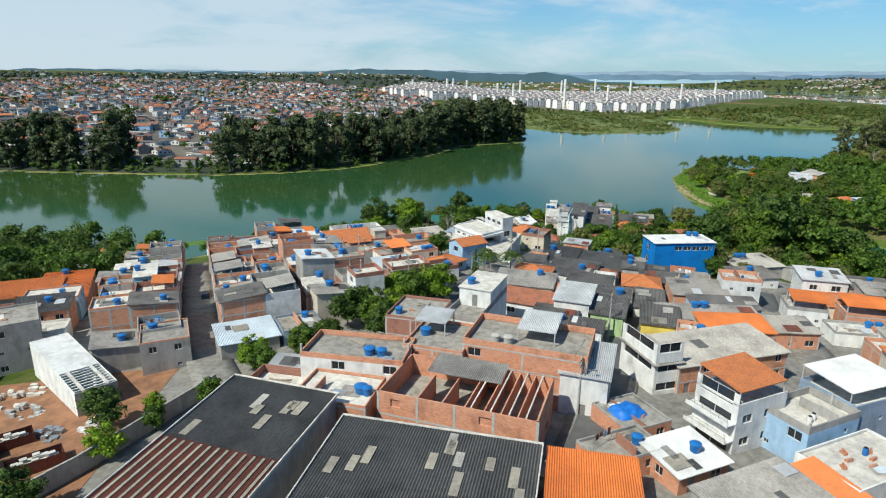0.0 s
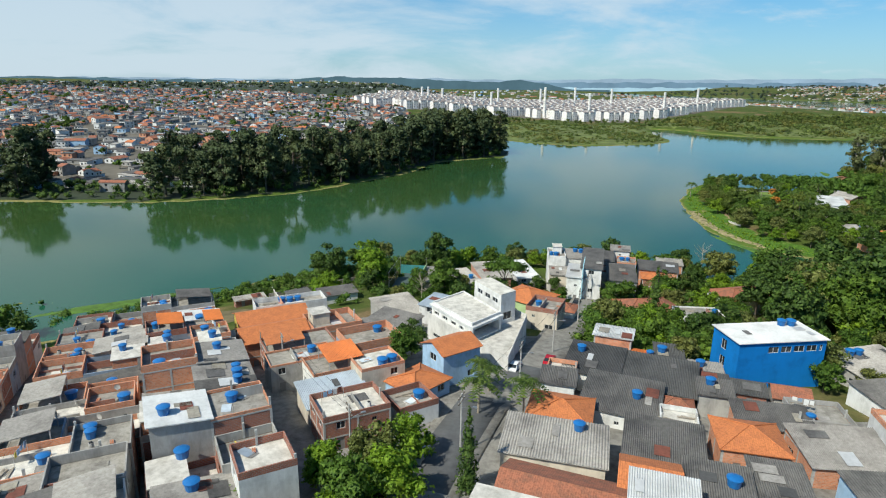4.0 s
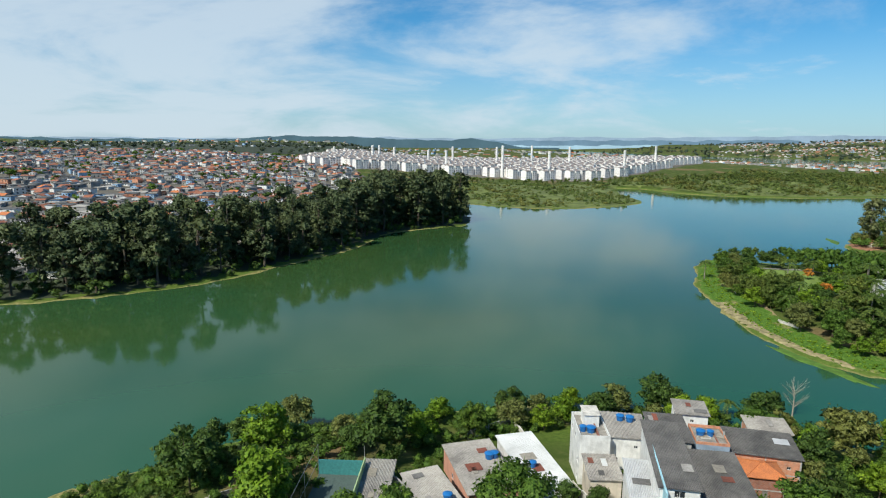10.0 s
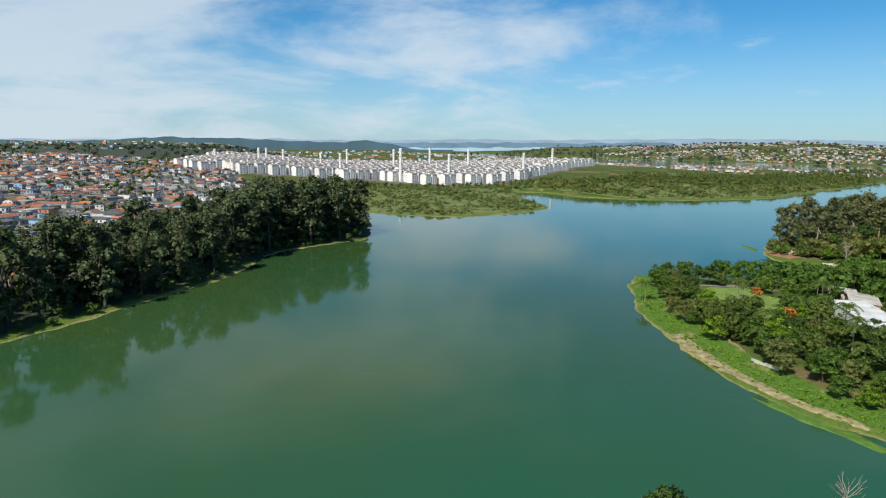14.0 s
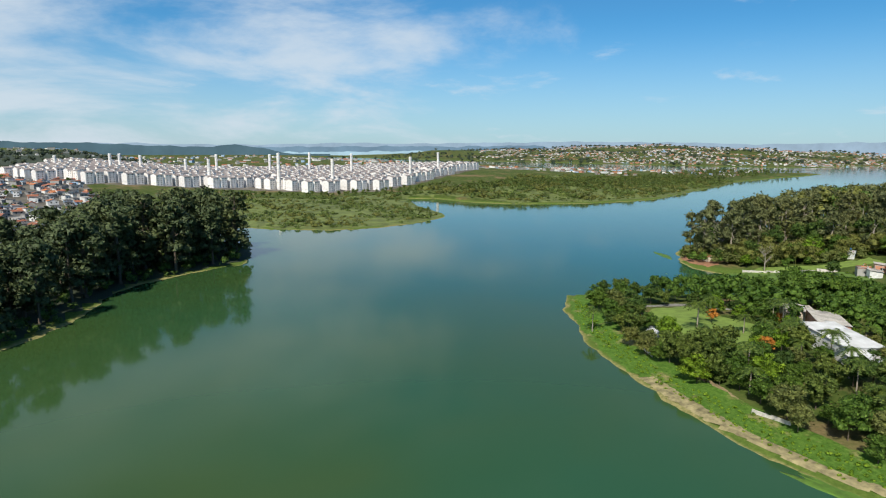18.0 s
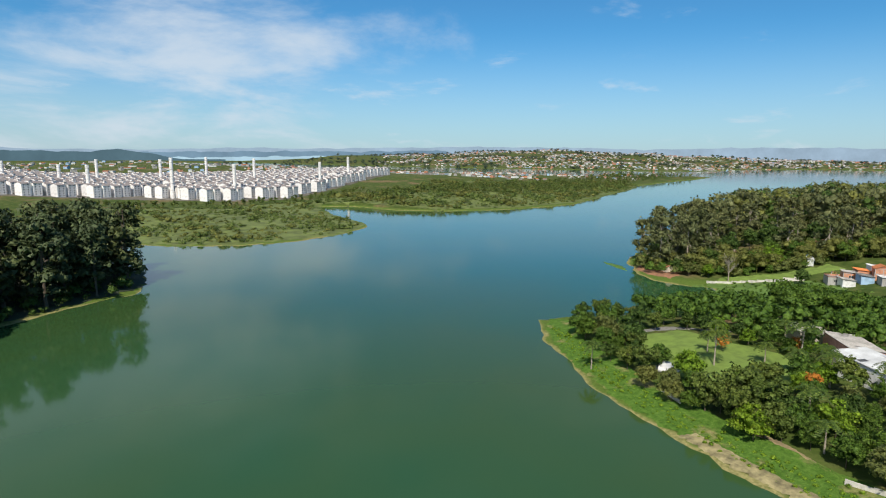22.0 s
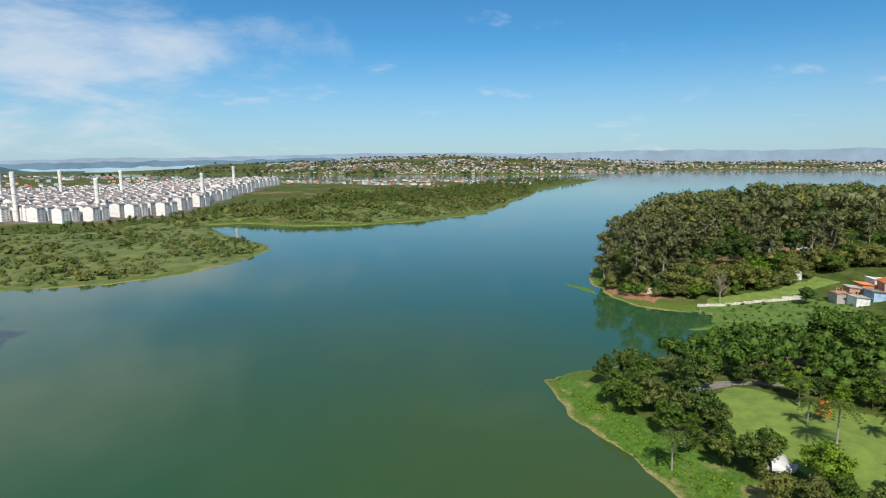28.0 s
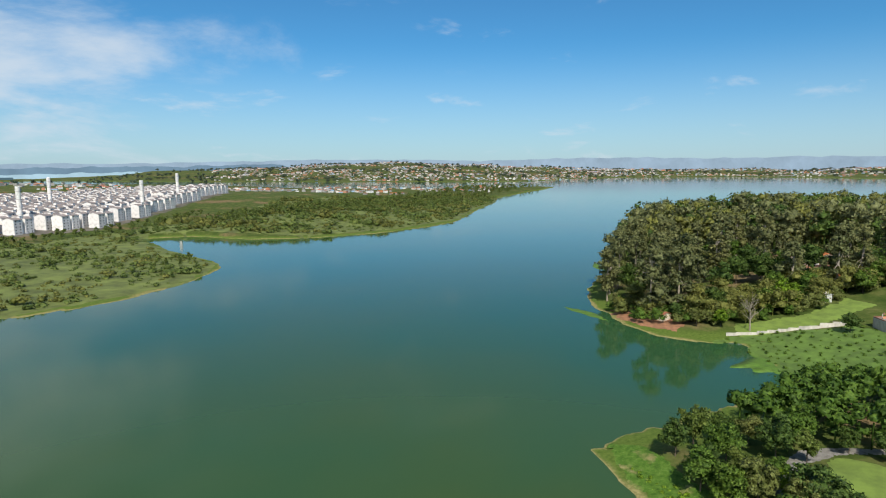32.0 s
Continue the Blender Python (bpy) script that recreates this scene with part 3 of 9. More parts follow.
def water_material():
    m, nt, b = material("murky green lake water")
    g = nt.nodes.new("ShaderNodeNewGeometry")
    pos = g.outputs["Position"]
    big = noise_tex(nt, pos, 0.008, 4, 0.5)
    sp = nt.nodes.new("ShaderNodeSeparateXYZ")
    nt.links.new(pos, sp.inputs[0])
    far_out = nt.nodes.new("ShaderNodeMapRange")
    far_out.inputs["From Min"].default_value, far_out.inputs["From Max"].default_value = 255, 380
    nt.links.new(math_node(nt, "ADD", sp.outputs["Y"], math_node(nt, "MULTIPLY", big, 60.0)), far_out.inputs["Value"])
    middle = ramp(nt, big, [(0.35, (0.024, 0.074, 0.029)), (0.65, (0.042, 0.076, 0.018))])
    nt.links.new(blend(nt, far_out.outputs[0], (0.014, 0.085, 0.048), middle), b.inputs["Base Color"])
    b.inputs["Roughness"].default_value = 0.07
    b.inputs["IOR"].default_value = 1.33
    mp = nt.nodes.new("ShaderNodeMapping")
    mp.inputs["Scale"].default_value = (0.6, 1.0, 1.0)
    nt.links.new(pos, mp.inputs["Vector"])
    rip = noise_tex(nt, mp.outputs[0], 0.9, 3, 0.5)
    bump(nt, b, rip, 0.06, 0.05)
    return m


M_WATER = water_material()
wx = np.linspace(-4900, 4900, 15)
WX, WY = np.meshgrid(wx, wx)
wi = np.arange(225).reshape(15, 15)
water = new("water", raw_mesh("water", np.stack([WX.ravel(), WY.ravel(), 0 * WX.ravel()], -1),
                              np.stack([wi[:-1, :-1], wi[:-1, 1:], wi[1:, 1:], wi[1:, :-1]], -1).reshape(-1, 4), M_WATER))
tagged(water, "calm murky green lake reflecting sky and trees", "lake", kind="structure")


def mat_of_plants(name, x, y, rx, ry, turn, mat, label):
    """A low floating mat of water plants with a ragged rim."""
    n = 56
    ring = []
    for k in range(n):
        a = 2 * math.pi * k / n
        w = 1 + 0.16 * math.sin(3 * a + x) + 0.10 * math.sin(7 * a + y) + 0.07 * math.sin(13 * a)
        px, py = rx * w * math.cos(a), ry * w * math.sin(a)
        c, s = math.cos(radians(turn)), math.sin(radians(turn))
        ring.append((px * c - py * s, px * s + py * c))
    verts = np.array([(0, 0, 0.10)] + [(px * 0.7, py * 0.7, 0.09) for px, py in ring] + [(px, py, 0.02) for px, py in ring] + [(px, py, -0.2) for px, py in ring])
    tris = []
    for k in range(n):
        j = (k + 1) % n
        tris += [(0, 1 + k, 1 + j)]
        for o in (1, 1 + n):
            tris += [(o + k, o + n + k, o + n + j), (o + k, o + n + j, o + j)]
    o = new(name, raw_mesh(name, verts, np.array(tris), mat, True))
    o.location = (x, y, 0)
    return tagged(o, label, "water plants", kind="stuff")


M_ALGAE = plain("floating water plants", (0.085, 0.17, 0.015), 0.8, 0.0, 0.5, 0.35)
for ax, ay, arx, ary, at in ((455, 512, 13, 3.0, 30), (333, 478, 12, 2.5, 60), (312, 396, 26, 11, -35), (345, 383, 34, 13, -12), (300, 404, 12, 5, 20),
                             (137, 226, 8, 24, 20), (158, 218, 11, 30, 10), (160, 170, 13, 40, 12), (150, 250, 5, 14, 18),
                             (145, 288, 3, 16, 5), (-75, 239, 22, 3, 25), (330, 392, 22, 8, -20)):
    mat_of_plants("water_plants", ax, ay, arx, ary, at, M_ALGAE, "bright green floating plants along the lake shore")

# ---- trees ----
def ball(level):
    bm = bmesh.new()
    bmesh.ops.create_icosphere(bm, subdivisions=level, radius=1.0)
    bm.verts.index_update()
    v = np.array([q.co[:] for q in bm.verts])
    f = np.array([[q.index for q in face.verts] for face in bm.faces])
    bm.free()
    return v, f


BALL = {1: ball(1), 2: ball(2)}


def leaf_cloud(rng, blobs, n, size, flat=0.35, level=1, core=0.70):
    """A crown: ragged inner masses of foliage and n small leaf clumps through and over their shells."""
    blobs = np.array(blobs, float)
    w = (blobs[:, 3] * blobs[:, 4] + blobs[:, 3] * blobs[:, 5])
    which = rng.choice(len(blobs), n, p=w / w.sum())
    d = rng.normal(size=(n, 3))
    d /= np.linalg.norm(d, axis=1, keepdims=True)
    d[:, 2] = np.where(d[:, 2] < -0.45, -d[:, 2] * 0.6, d[:, 2])
    waves = rng.normal(size=(5, 3)) * 3.4
    lump = lambda q, shift: 1 + 0.085 * np.sin(q @ waves.T + shift[:, None] * (1.3, 2.1, 0.7, 3.3, 1.9)).sum(1)
    r = (rng.uniform(0.66, 1.08, n) * lump(d, which.astype(float)))[:, None] + (rng.random((n, 1)) < 0.12) * 0.22
    c = blobs[which, :3] + d * r * blobs[which, 3:]
    soft = d * 0.80 + (0, 0, 0.35) + rng.normal(size=(n, 3)) * 0.30
    soft /= np.linalg.norm(soft, axis=1, keepdims=True)
    nrm = d * 0.6 + rng.normal(size=(n, 3)) * 0.5 + (0, 0, flat)
    nrm /= np.linalg.norm(nrm, axis=1, keepdims=True)
    nrm *= np.sign((nrm * soft).sum(1, keepdims=True) + 1e-9)
    a = np.cross(nrm, rng.normal(size=(n, 3)))
    a /= np.linalg.norm(a, axis=1, keepdims=True)
    b = np.cross(nrm, a)
    s = size * rng.uniform(0.55, 1.35, n)[:, None]
    k = rng.uniform(0.55, 1.0, n)[:, None]
    v = np.stack([c - a * s * 0.8 - b * s * 0.45 * k, c + a * s * 0.8 - b * s * 0.45 * k + nrm * s * 0.15, c + b * s * k - nrm * s * 0.25], 1).reshape(-1, 3)
    vs, fs, ns, base = [v], [np.arange(3 * n).reshape(n, 3)], [np.repeat(soft, 3, axis=0)], 3 * n
    bv, bf = BALL[level]
    for j, q in enumerate(blobs):
        if j % 5 == 4:
            continue
        skin = core * (lump(bv, np.full(len(bv), float(j)))[:, None] + rng.normal(size=(len(bv), 1)) * 0.12)
        vs.append(q[:3] + bv * skin * q[3:])
        nn = bv * 0.85 + (0, 0, 0.25) + rng.normal(size=bv.shape) * 0.25
        ns.append(nn / np.linalg.norm(nn, axis=1, keepdims=True))
        fs.append(bf + base)
        base += len(bv)
    return np.concatenate(vs), np.concatenate(fs), np.concatenate(ns)


def limbs(rng, tall, r, tips, lean=0.0):
    """A tapered trunk with limbs out to the tips (x, y, z)."""
    g = Geo()
    g.tube([(0, 0, -0.6, r * 1.35), (lean * 0.1, 0, tall * 0.12, r), (lean * 0.5, 0.1, tall * 0.5, r * 0.75), (lean, 0, tall, r * 0.35)], 7)
    for x, y, z in tips:
        s = rng.uniform(0.45, 0.8)
        base = Vector((lean * s, 0, tall * s))
        mid = base.lerp(Vector((x, y, z)), 0.55) + Vector((0, 0, 0.3))
        g.rod(base, mid, r * 0.42, 5)
        g.rod(mid, (x, y, z), r * 0.22, 4)
    return g


def tree_kind(name, seed, tall, crown, leaf_mat, bark=None, n=620, size=0.5, shape="round", label="", category="tree"):
    """One model tree: an empty with a trunk and a crown. It stands aside until it is copied."""
    rng = np.random.default_rng(seed)
    blobs, tips = [], []
    if shape == "round":
        sx, sy, off = rng.uniform(0.82, 1.12), rng.uniform(0.82, 1.12), rng.uniform(-0.12, 0.12, 2) * crown
        blobs.append((off[0], off[1], tall * 0.52, crown * 0.66 * sx, crown * 0.66 * sy, tall * 0.32))
        for k in range(23):
            a, up = rng.uniform(0, 6.28), rng.uniform(-0.6, 1.0)
            q = math.sqrt(max(0.0, 1 - up * up)) * crown * rng.uniform(0.52, 0.86)
            rr = crown * rng.uniform(0.16, 0.36)
            blobs.append((off[0] + q * sx * math.cos(a), off[1] + q * sy * math.sin(a), tall * (0.54 + rng.uniform(0.28, 0.42) * up), rr, rr, rr * rng.uniform(0.65, 1.0)))
    elif shape == "umbrella":
        for k in range(10):
            a, q = rng.uniform(0, 6.28), rng.uniform(0.2, 0.8) * crown
            rr = crown * rng.uniform(0.26, 0.42)
            blobs.append((q * math.cos(a), q * math.sin(a), tall * rng.uniform(0.74, 0.9), rr, rr, rr * 0.42))
    elif shape == "tall":
        drift = rng.uniform(-0.12, 0.12, 2) * crown
        for k in range(30):
            up = rng.uniform(0.12, 0.97)
            z = tall * up
            a, q = rng.uniform(0, 6.28), crown * rng.uniform(0.2, 0.95) * (0.55 + 0.75 * math.sin(math.pi * min(1.0, 0.25 + up * 0.75)))
            rr = crown * rng.uniform(0.20, 0.44)
            blobs.append((drift[0] * up + q * 0.72 * math.cos(a), drift[1] * up + q * 0.72 * math.sin(a), z, rr, rr, rr * rng.uniform(0.55, 1.1)))
    elif shape == "high":
        for k in range(12):
            z = tall * rng.uniform(0.58, 0.97)
            a, q = rng.uniform(0, 6.28), crown * rng.uniform(0.1, 0.75)
            rr = crown * rng.uniform(0.22, 0.42)
            blobs.append((q * math.cos(a), q * math.sin(a), z, rr, rr, rr * rng.uniform(0.55, 0.8)))
    elif shape == "column":
        for k in range(12):
            z = tall * (0.10 + 0.86 * k / 11)
            rr = crown * (1.05 - 0.85 * (k / 11) ** 1.3)
            blobs.append((rng.normal() * 0.1, rng.normal() * 0.1, z, rr, rr, tall * 0.08))
    elif shape == "fan":
        for k in range(26):
            a, up = rng.uniform(0, 6.28), rng.uniform(0.15, 1.0)
            q = crown * (0.15 + 0.75 * up ** 1.6) * rng.uniform(0.5, 1.0)
            rr = crown * rng.uniform(0.13, 0.26)
            blobs.append((q * math.cos(a), q * math.sin(a), tall * (0.12 + 0.82 * up - 0.25 * (q / crown) ** 2), rr, rr, rr * rng.uniform(0.8, 1.4)))
    elif shape == "bush":
        for k in range(6):
            a, q = rng.uniform(0, 6.28), rng.uniform(0.0, 0.7) * crown
            rr = crown * rng.uniform(0.35, 0.6)
            blobs.append((q * math.cos(a), q * math.sin(a), tall * rng.uniform(0.25, 0.6), rr, rr, tall * 0.38))
    for bx, by, bz, *_ in blobs[:8]:
        tips.append((bx * 0.8, by * 0.8, bz))
    v, f, soft = leaf_cloud(rng, blobs, n, size, level=1, core=0.60 if shape == "tall" else 0.64)
    e = thing(name, pose(0, 0, -60), label, category)
    g = limbs(rng, tall * (0.92 if shape in ("tall", "column", "high") else 0.7), max(0.10, tall * 0.016), tips, rng.uniform(-0.3, 0.3))
    trunk = g.ob("trunk", bark or M_BARK, e, smooth=True)
    crown_ob = new("crown", raw_mesh("crown", v, f, leaf_mat, normals=soft))
    crown_ob.parent = e
    return e


def palm_kind(name, seed, tall, reach, label):
    rng = np.random.default_rng(seed)
    e = thing(name, pose(0, 0, -60), label, "palm")
    g = Geo()
    g.tube([(0, 0, -0.5, 0.24), (0.05, 0, tall * 0.4, 0.17), (0.12, 0.05, tall, 0.15)], 7)
    g.ob("trunk", M_PALEBARK, e, smooth=True)
    verts, faces = [], []
    for k in range(20):
        a, up = 2 * math.pi * k / 20 + rng.uniform(-0.2, 0.2), rng.uniform(-0.25, 1.0)
        pts = []
        for j in range(6):
            s = j / 5
            pts.append((math.cos(a) * reach * s * (1 - 0.15 * up), math.sin(a) * reach * s * (1 - 0.15 * up), tall + reach * (up * 0.8 * s - (0.55 + 0.4 * up) * s * s)))
        side = (-math.sin(a), math.cos(a))
        for j in range(5):
            for sgn in (-1, 1):
                for h in range(2):
                    p, q = pts[j], pts[j + 1]
                    t0 = h * 0.5
                    base = [p[i] + (q[i] - p[i]) * t0 for i in range(3)]
                    tip_l = reach * 0.26 * (1.0 - 0.6 * (j / 5)) * rng.uniform(0.8, 1.2)
                    n0 = len(verts)
                    verts += [base, [base[i] + (q[i] - p[i]) * 0.42 for i in range(3)],
                              [base[0] + sgn * side[0] * tip_l + (q[0] - p[0]) * 0.6, base[1] + sgn * side[1] * tip_l + (q[1] - p[1]) * 0.6, base[2] - tip_l * 0.45]]
                    faces.append((n0, n0 + 1, n0 + 2))
    c = new("crown", raw_mesh("crown", np.array(verts), np.array(faces), M_PALM))
    c.parent = e
    return e


def bare_kind(name, seed, tall, label):
    rng = np.random.default_rng(seed)
    e = thing(name, pose(0, 0, -60), label, "tree")
    g = Geo()
    g.tube([(0, 0, -0.5, 0.22), (0.1, 0, tall * 0.45, 0.16), (0.2, 0.1, tall * 0.8, 0.06)], 6)
    for k in range(26):
        s = rng.uniform(0.3, 0.8)
        a, q = rng.uniform(0, 6.28), tall * rng.uniform(0.18, 0.42)
        p0 = Vector((0.2 * s, 0.1 * s, tall * s))
        p1 = p0 + Vector((q * 0.6 * math.cos(a), q * 0.6 * math.sin(a), q * 0.55))
        g.rod(p0, p1, 0.05, 4)
        for j in range(3):
            b = a + rng.uniform(-0.8, 0.8)
            g.rod(p1, p1 + Vector((q * 0.45 * math.cos(b), q * 0.45 * math.sin(b), q * rng.uniform(0.2, 0.6))), 0.022, 3)
    g.ob("trunk", M_PALEBARK, e)
    return e


KINDS = {
    "broad": [tree_kind("tree", 11 + k, 8.6, 3.9, M_LEAF, n=2600, size=0.31, label="leafy green broadleaf tree", ) for k in range(3)],
    "light": [tree_kind("tree", 21 + k, 8.0, 4.4, M_LEAF_LIGHT, n=2600, size=0.31, label="round tree with bright yellow-green leaves") for k in range(2)],
    "dark": [tree_kind("tree", 31 + k, 9.2, 4.0, M_LEAF_DARK, n=2600, size=0.31, label="dense dark green broadleaf tree") for k in range(3)],
    "olive": [tree_kind("tree", 41 + k, 8.2, 3.7, M_LEAF_DRY, n=2600, size=0.28, label="thin olive-green tree with dry leaves") for k in range(2)],
    "umbrella": [tree_kind("tree", 51 + k, 8.0, 5.6, M_LEAF, n=2600, size=0.29, shape="umbrella", label="wide flat-topped green tree") for k in range(2)],
    "pine": [tree_kind("pine_tree", 61 + k, 31.0, 7.4, M_PINE, n=1500, size=0.88, shape="tall", label="tall dark green pine on the lake shore") for k in range(4)],
    "euca": [tree_kind("eucalyptus", 71 + k, 24.0, 5.8, M_EUCA, M_PALEBARK, n=1700, size=0.62, shape="tall", label="tall olive-green eucalyptus with a pale trunk") for k in range(4)],
    "cypress": [tree_kind("cypress", 81, 15.0, 1.9, M_LEAF_DARK, n=1500, size=0.26, shape="column", label="tall narrow dark green conifer")],
    "bush": [tree_kind("bush", 91 + k, 2.6, 2.2, M_LEAF, n=420, size=0.22, shape="bush", label="low rounded green leafy bush", category="bush") for k in range(2)],
    "blossom": [tree_kind("tree", 101, 6.5, 3.4, M_BLOSSOM, n=900, size=0.22, label="small tree in orange blossom")],
    "bamboo": [tree_kind("bamboo", 131 + k, 9.0, 4.6, M_LEAF_BAMBOO, n=2600, size=0.34, shape="fan", label="feathery yellow-green bamboo clump", category="bamboo") for k in range(2)],
    "palm": [palm_kind("palm", 111, 6.8, 3.9, "palm with long arching fronds"), palm_kind("palm", 112, 8.8, 4.1, "tall palm with arching fronds")],
    "bare": [bare_kind("bare_tree", 121, 9.0, "leafless pale grey tree")],
}
used_kinds = {}


def plant(kind, x, y, size=1.0, turn=None, label="", group=""):
    """Sets a copy of a model tree on the ground."""
    models = KINDS[kind]
    k = used_kinds.get(kind, 0)
    used_kinds[kind] = k + 1
    rng = random.Random(int(x * 131 + y * 17 + k))
    turn = rng.uniform(0, 360) if turn is None else turn
    e = copy_thing(models[k % len(models)], Matrix.LocRotScale((x, y, ground_z(x, y) - 0.1), Euler((0, 0, radians(turn))), (size * rng.uniform(0.92, 1.08), size * rng.uniform(0.92, 1.08), size)))
    return tagged(e, label, "", group)


def clear_models():
    for models in KINDS.values():
        for e in models:
            for o in [*e.children_recursive, e]:
                bpy.data.objects.remove(o)


def woods(name, spots, models, label, category="woods"):
    """Trees nobody could count, joined into one object: spots of (x, y, size)."""
    rng = np.random.default_rng(5)
    allv, allf, alln, base = [], [], [], 0
    spots = np.array(spots)
    zs = height(spots[:, 0], spots[:, 1])
    for i, (x, y, s) in enumerate(spots):
        v, f, nr = models[i % len(models)]
        a = rng.uniform(0, 6.28)
        c, sn = math.cos(a), math.sin(a)
        w = v * s
        w = np.stack([w[:, 0] * c - w[:, 1] * sn + x, w[:, 0] * sn + w[:, 1] * c + y, w[:, 2] + zs[i] - 0.1], -1)
        allv.append(w)
        alln.append(np.stack([nr[:, 0] * c - nr[:, 1] * sn, nr[:, 0] * sn + nr[:, 1] * c, nr[:, 2]], -1))
        allf.append(f + base)
        base += len(w)
    return allv, allf, alln


def wood_object(name, parts, mat, label, category="woods"):
    v, f = np.concatenate(parts[0]), np.concatenate(parts[1])
    return tagged(new(name, raw_mesh(name, v, f, mat, normals=np.concatenate(parts[2]))), label, category, kind="stuff")


def simple_tree(seed, tall, crown, n, size, shape="round", masses=6):
    rng = np.random.default_rng(seed)
    blobs = []
    lo = {"round": 0.32, "high": 0.55, "bush": 0.3}[shape]
    for k in range(masses):
        a, q = rng.uniform(0, 6.28), crown * rng.uniform(0, 0.65)
        rr = crown * rng.uniform(0.3, 0.55)
        blobs.append((q * math.cos(a), q * math.sin(a), tall * rng.uniform(lo, 0.85), rr, rr, rr * 0.8))
    v, f, soft = leaf_cloud(rng, blobs, n, size * 1.22, level=1, core=0.64)
    if shape == "bush":
        return v, f, soft
    stem = np.array([(sx * tall * 0.013, sy * tall * 0.013, z) for z in (-0.5, tall * 0.6) for sx, sy in ((-1, -1), (1, -1), (1, 1), (-1, 1))])
    sf = np.array([(0, 1, 5), (0, 5, 4), (1, 2, 6), (1, 6, 5), (2, 3, 7), (2, 7, 6), (3, 0, 4), (3, 4, 7)])
    out = stem * (1, 1, 0)
    out = out / np.linalg.norm(out, axis=1, keepdims=True)
    return np.concatenate([v, stem]), np.concatenate([f, sf + len(v)]), np.concatenate([soft, out])


def scatter(seed, outline, n, gap, keep=None):
    """Random points inside an outline, no two nearer than gap."""
    rng = np.random.default_rng(seed)
    p = np.array(outline, float)
    lo, hi = p.min(0), p.max(0)
    c = rng.uniform(lo, hi, (n * 12, 2))
    c = c[inside_by(c[:, 0], c[:, 1], outline) > 0]
    if keep is not None:
        c = c[keep(c[:, 0], c[:, 1])]
    out, cells = [], {}
    for x, y in c:
        key = (int(x // gap), int(y // gap))
        if any((x - a) ** 2 + (y - b) ** 2 < gap * gap for i in (-1, 0, 1) for j in (-1, 0, 1) for a, b in cells.get((key[0] + i, key[1] + j), ())):
            continue
        cells.setdefault(key, []).append((x, y))
        out.append((float(x), float(y)))
        if len(out) >= n:
            break
    return out

# ---- distance: pines, woods, apartment estate, hillside city ----
north_by = lambda x, y: inside_by(np.asarray(x, float), np.asarray(y, float), SHORE_NORTH)
point_by = lambda x, y: inside_by(np.asarray(x, float), np.asarray(y, float), SHORE_POINT)
town_by = lambda x, y: inside_by(np.asarray(x, float), np.asarray(y, float), SHORE_TOWN)

PINE_STRIP = [(-330, 395), (-205, 385), (-120, 380), (-50, 400), (30, 480), (60, 545), (130, 570), (140, 640), (110, 680), (60, 640), (20, 590), (-20, 520), (-60, 478), (-130, 452), (-205, 440), (-330, 455)]
gap_at = lambda x, y: (x > -186) & (x < -129)
for k, (x, y) in enumerate(scatter(3, PINE_STRIP, 205, 6.5, lambda x, y: (north_by(x, y) > 5) & ~gap_at(x, y) & ~((rough(x, y, 60, 2.0) > 0.95) & (x < 10)))):
    tone = random.Random(k)
    plant("pine", x, y, 0.66 + 0.52 * tone.random() + (0.16 if x > 20 else 0.0), group="pines on the far shore")
INNER_PINES = [(-126, 446), (-60, 474), (-16, 528), (18, 592), (40, 640), (0, 640), (-50, 560), (-110, 510), (-140, 480)]
for k, (x, y) in enumerate(scatter(5, INNER_PINES, 44, 11.0)):
    plant("pine", x, y, 0.42 + 0.36 * random.Random(k + 9).random(), group="pines on the far shore", label="dark green pine among the lakeside houses")
under = []
for k, (x, y) in enumerate(scatter(4, PINE_STRIP, 300, 4.3, lambda x, y: (north_by(x, y) > 1.0) & (north_by(x, y) < 40))):
    under.append((x, y, 0.5 + 0.75 * random.Random(k + 50).random()))

under_models = [simple_tree(190 + k, 5.5, 4.2, 160, 0.42, "bush") for k in range(4)]
wood_object("undergrowth", woods("undergrowth", under, under_models, ""), M_LEAF_DARK, "dark green undergrowth along the far shore", "undergrowth")

# low scrub over the two tongues of land
bushes = [simple_tree(200 + k, 2.4, 5.0, 52, 0.50, "bush", 3) for k in range(6)]
SCRUB = [(120, 740), (200, 690), (290, 690), (360, 760), (400, 930), (440, 900), (480, 795), (560, 765), (700, 765), (820, 815), (1050, 900), (1200, 975), (1150, 1050), (900, 1110),
         (760, 1120), (560, 1015), (420, 975), (330, 950), (180, 955), (60, 900), (60, 840)]
thick = lambda x, y: rough(x, y, 95, 0.7) + 0.5 * rough(x, y, 34, 1.9)
spots = []
for x, y in scatter(6, SCRUB, 3100, 4.4, lambda x, y: (north_by(x, y) > 6) & (thick(x, y) > -0.55 - 0.6 * ((x > 420) & (y > 770)))):
    grown = float(np.clip(0.75 + 0.55 * thick(x, y), 0.35, 1.6))
    spots.append((x, y, grown * (0.55 + 0.75 * abs(math.sin(x * 3.1 + y * 1.7))) * (1.35 if y > 780 and x > 420 else 0.9)))
tint = [rough(q[0], q[1], 130, 3.3) + 0.6 * math.sin(q[0] * 9.1 + q[1] * 4.3) for q in spots]
wood_object("scrub", woods("scrub", [q for q, v in zip(spots, tint) if v > 0.15], bushes, ""), M_SCRUB, "olive scrub covering the low tongue of land", "scrub")
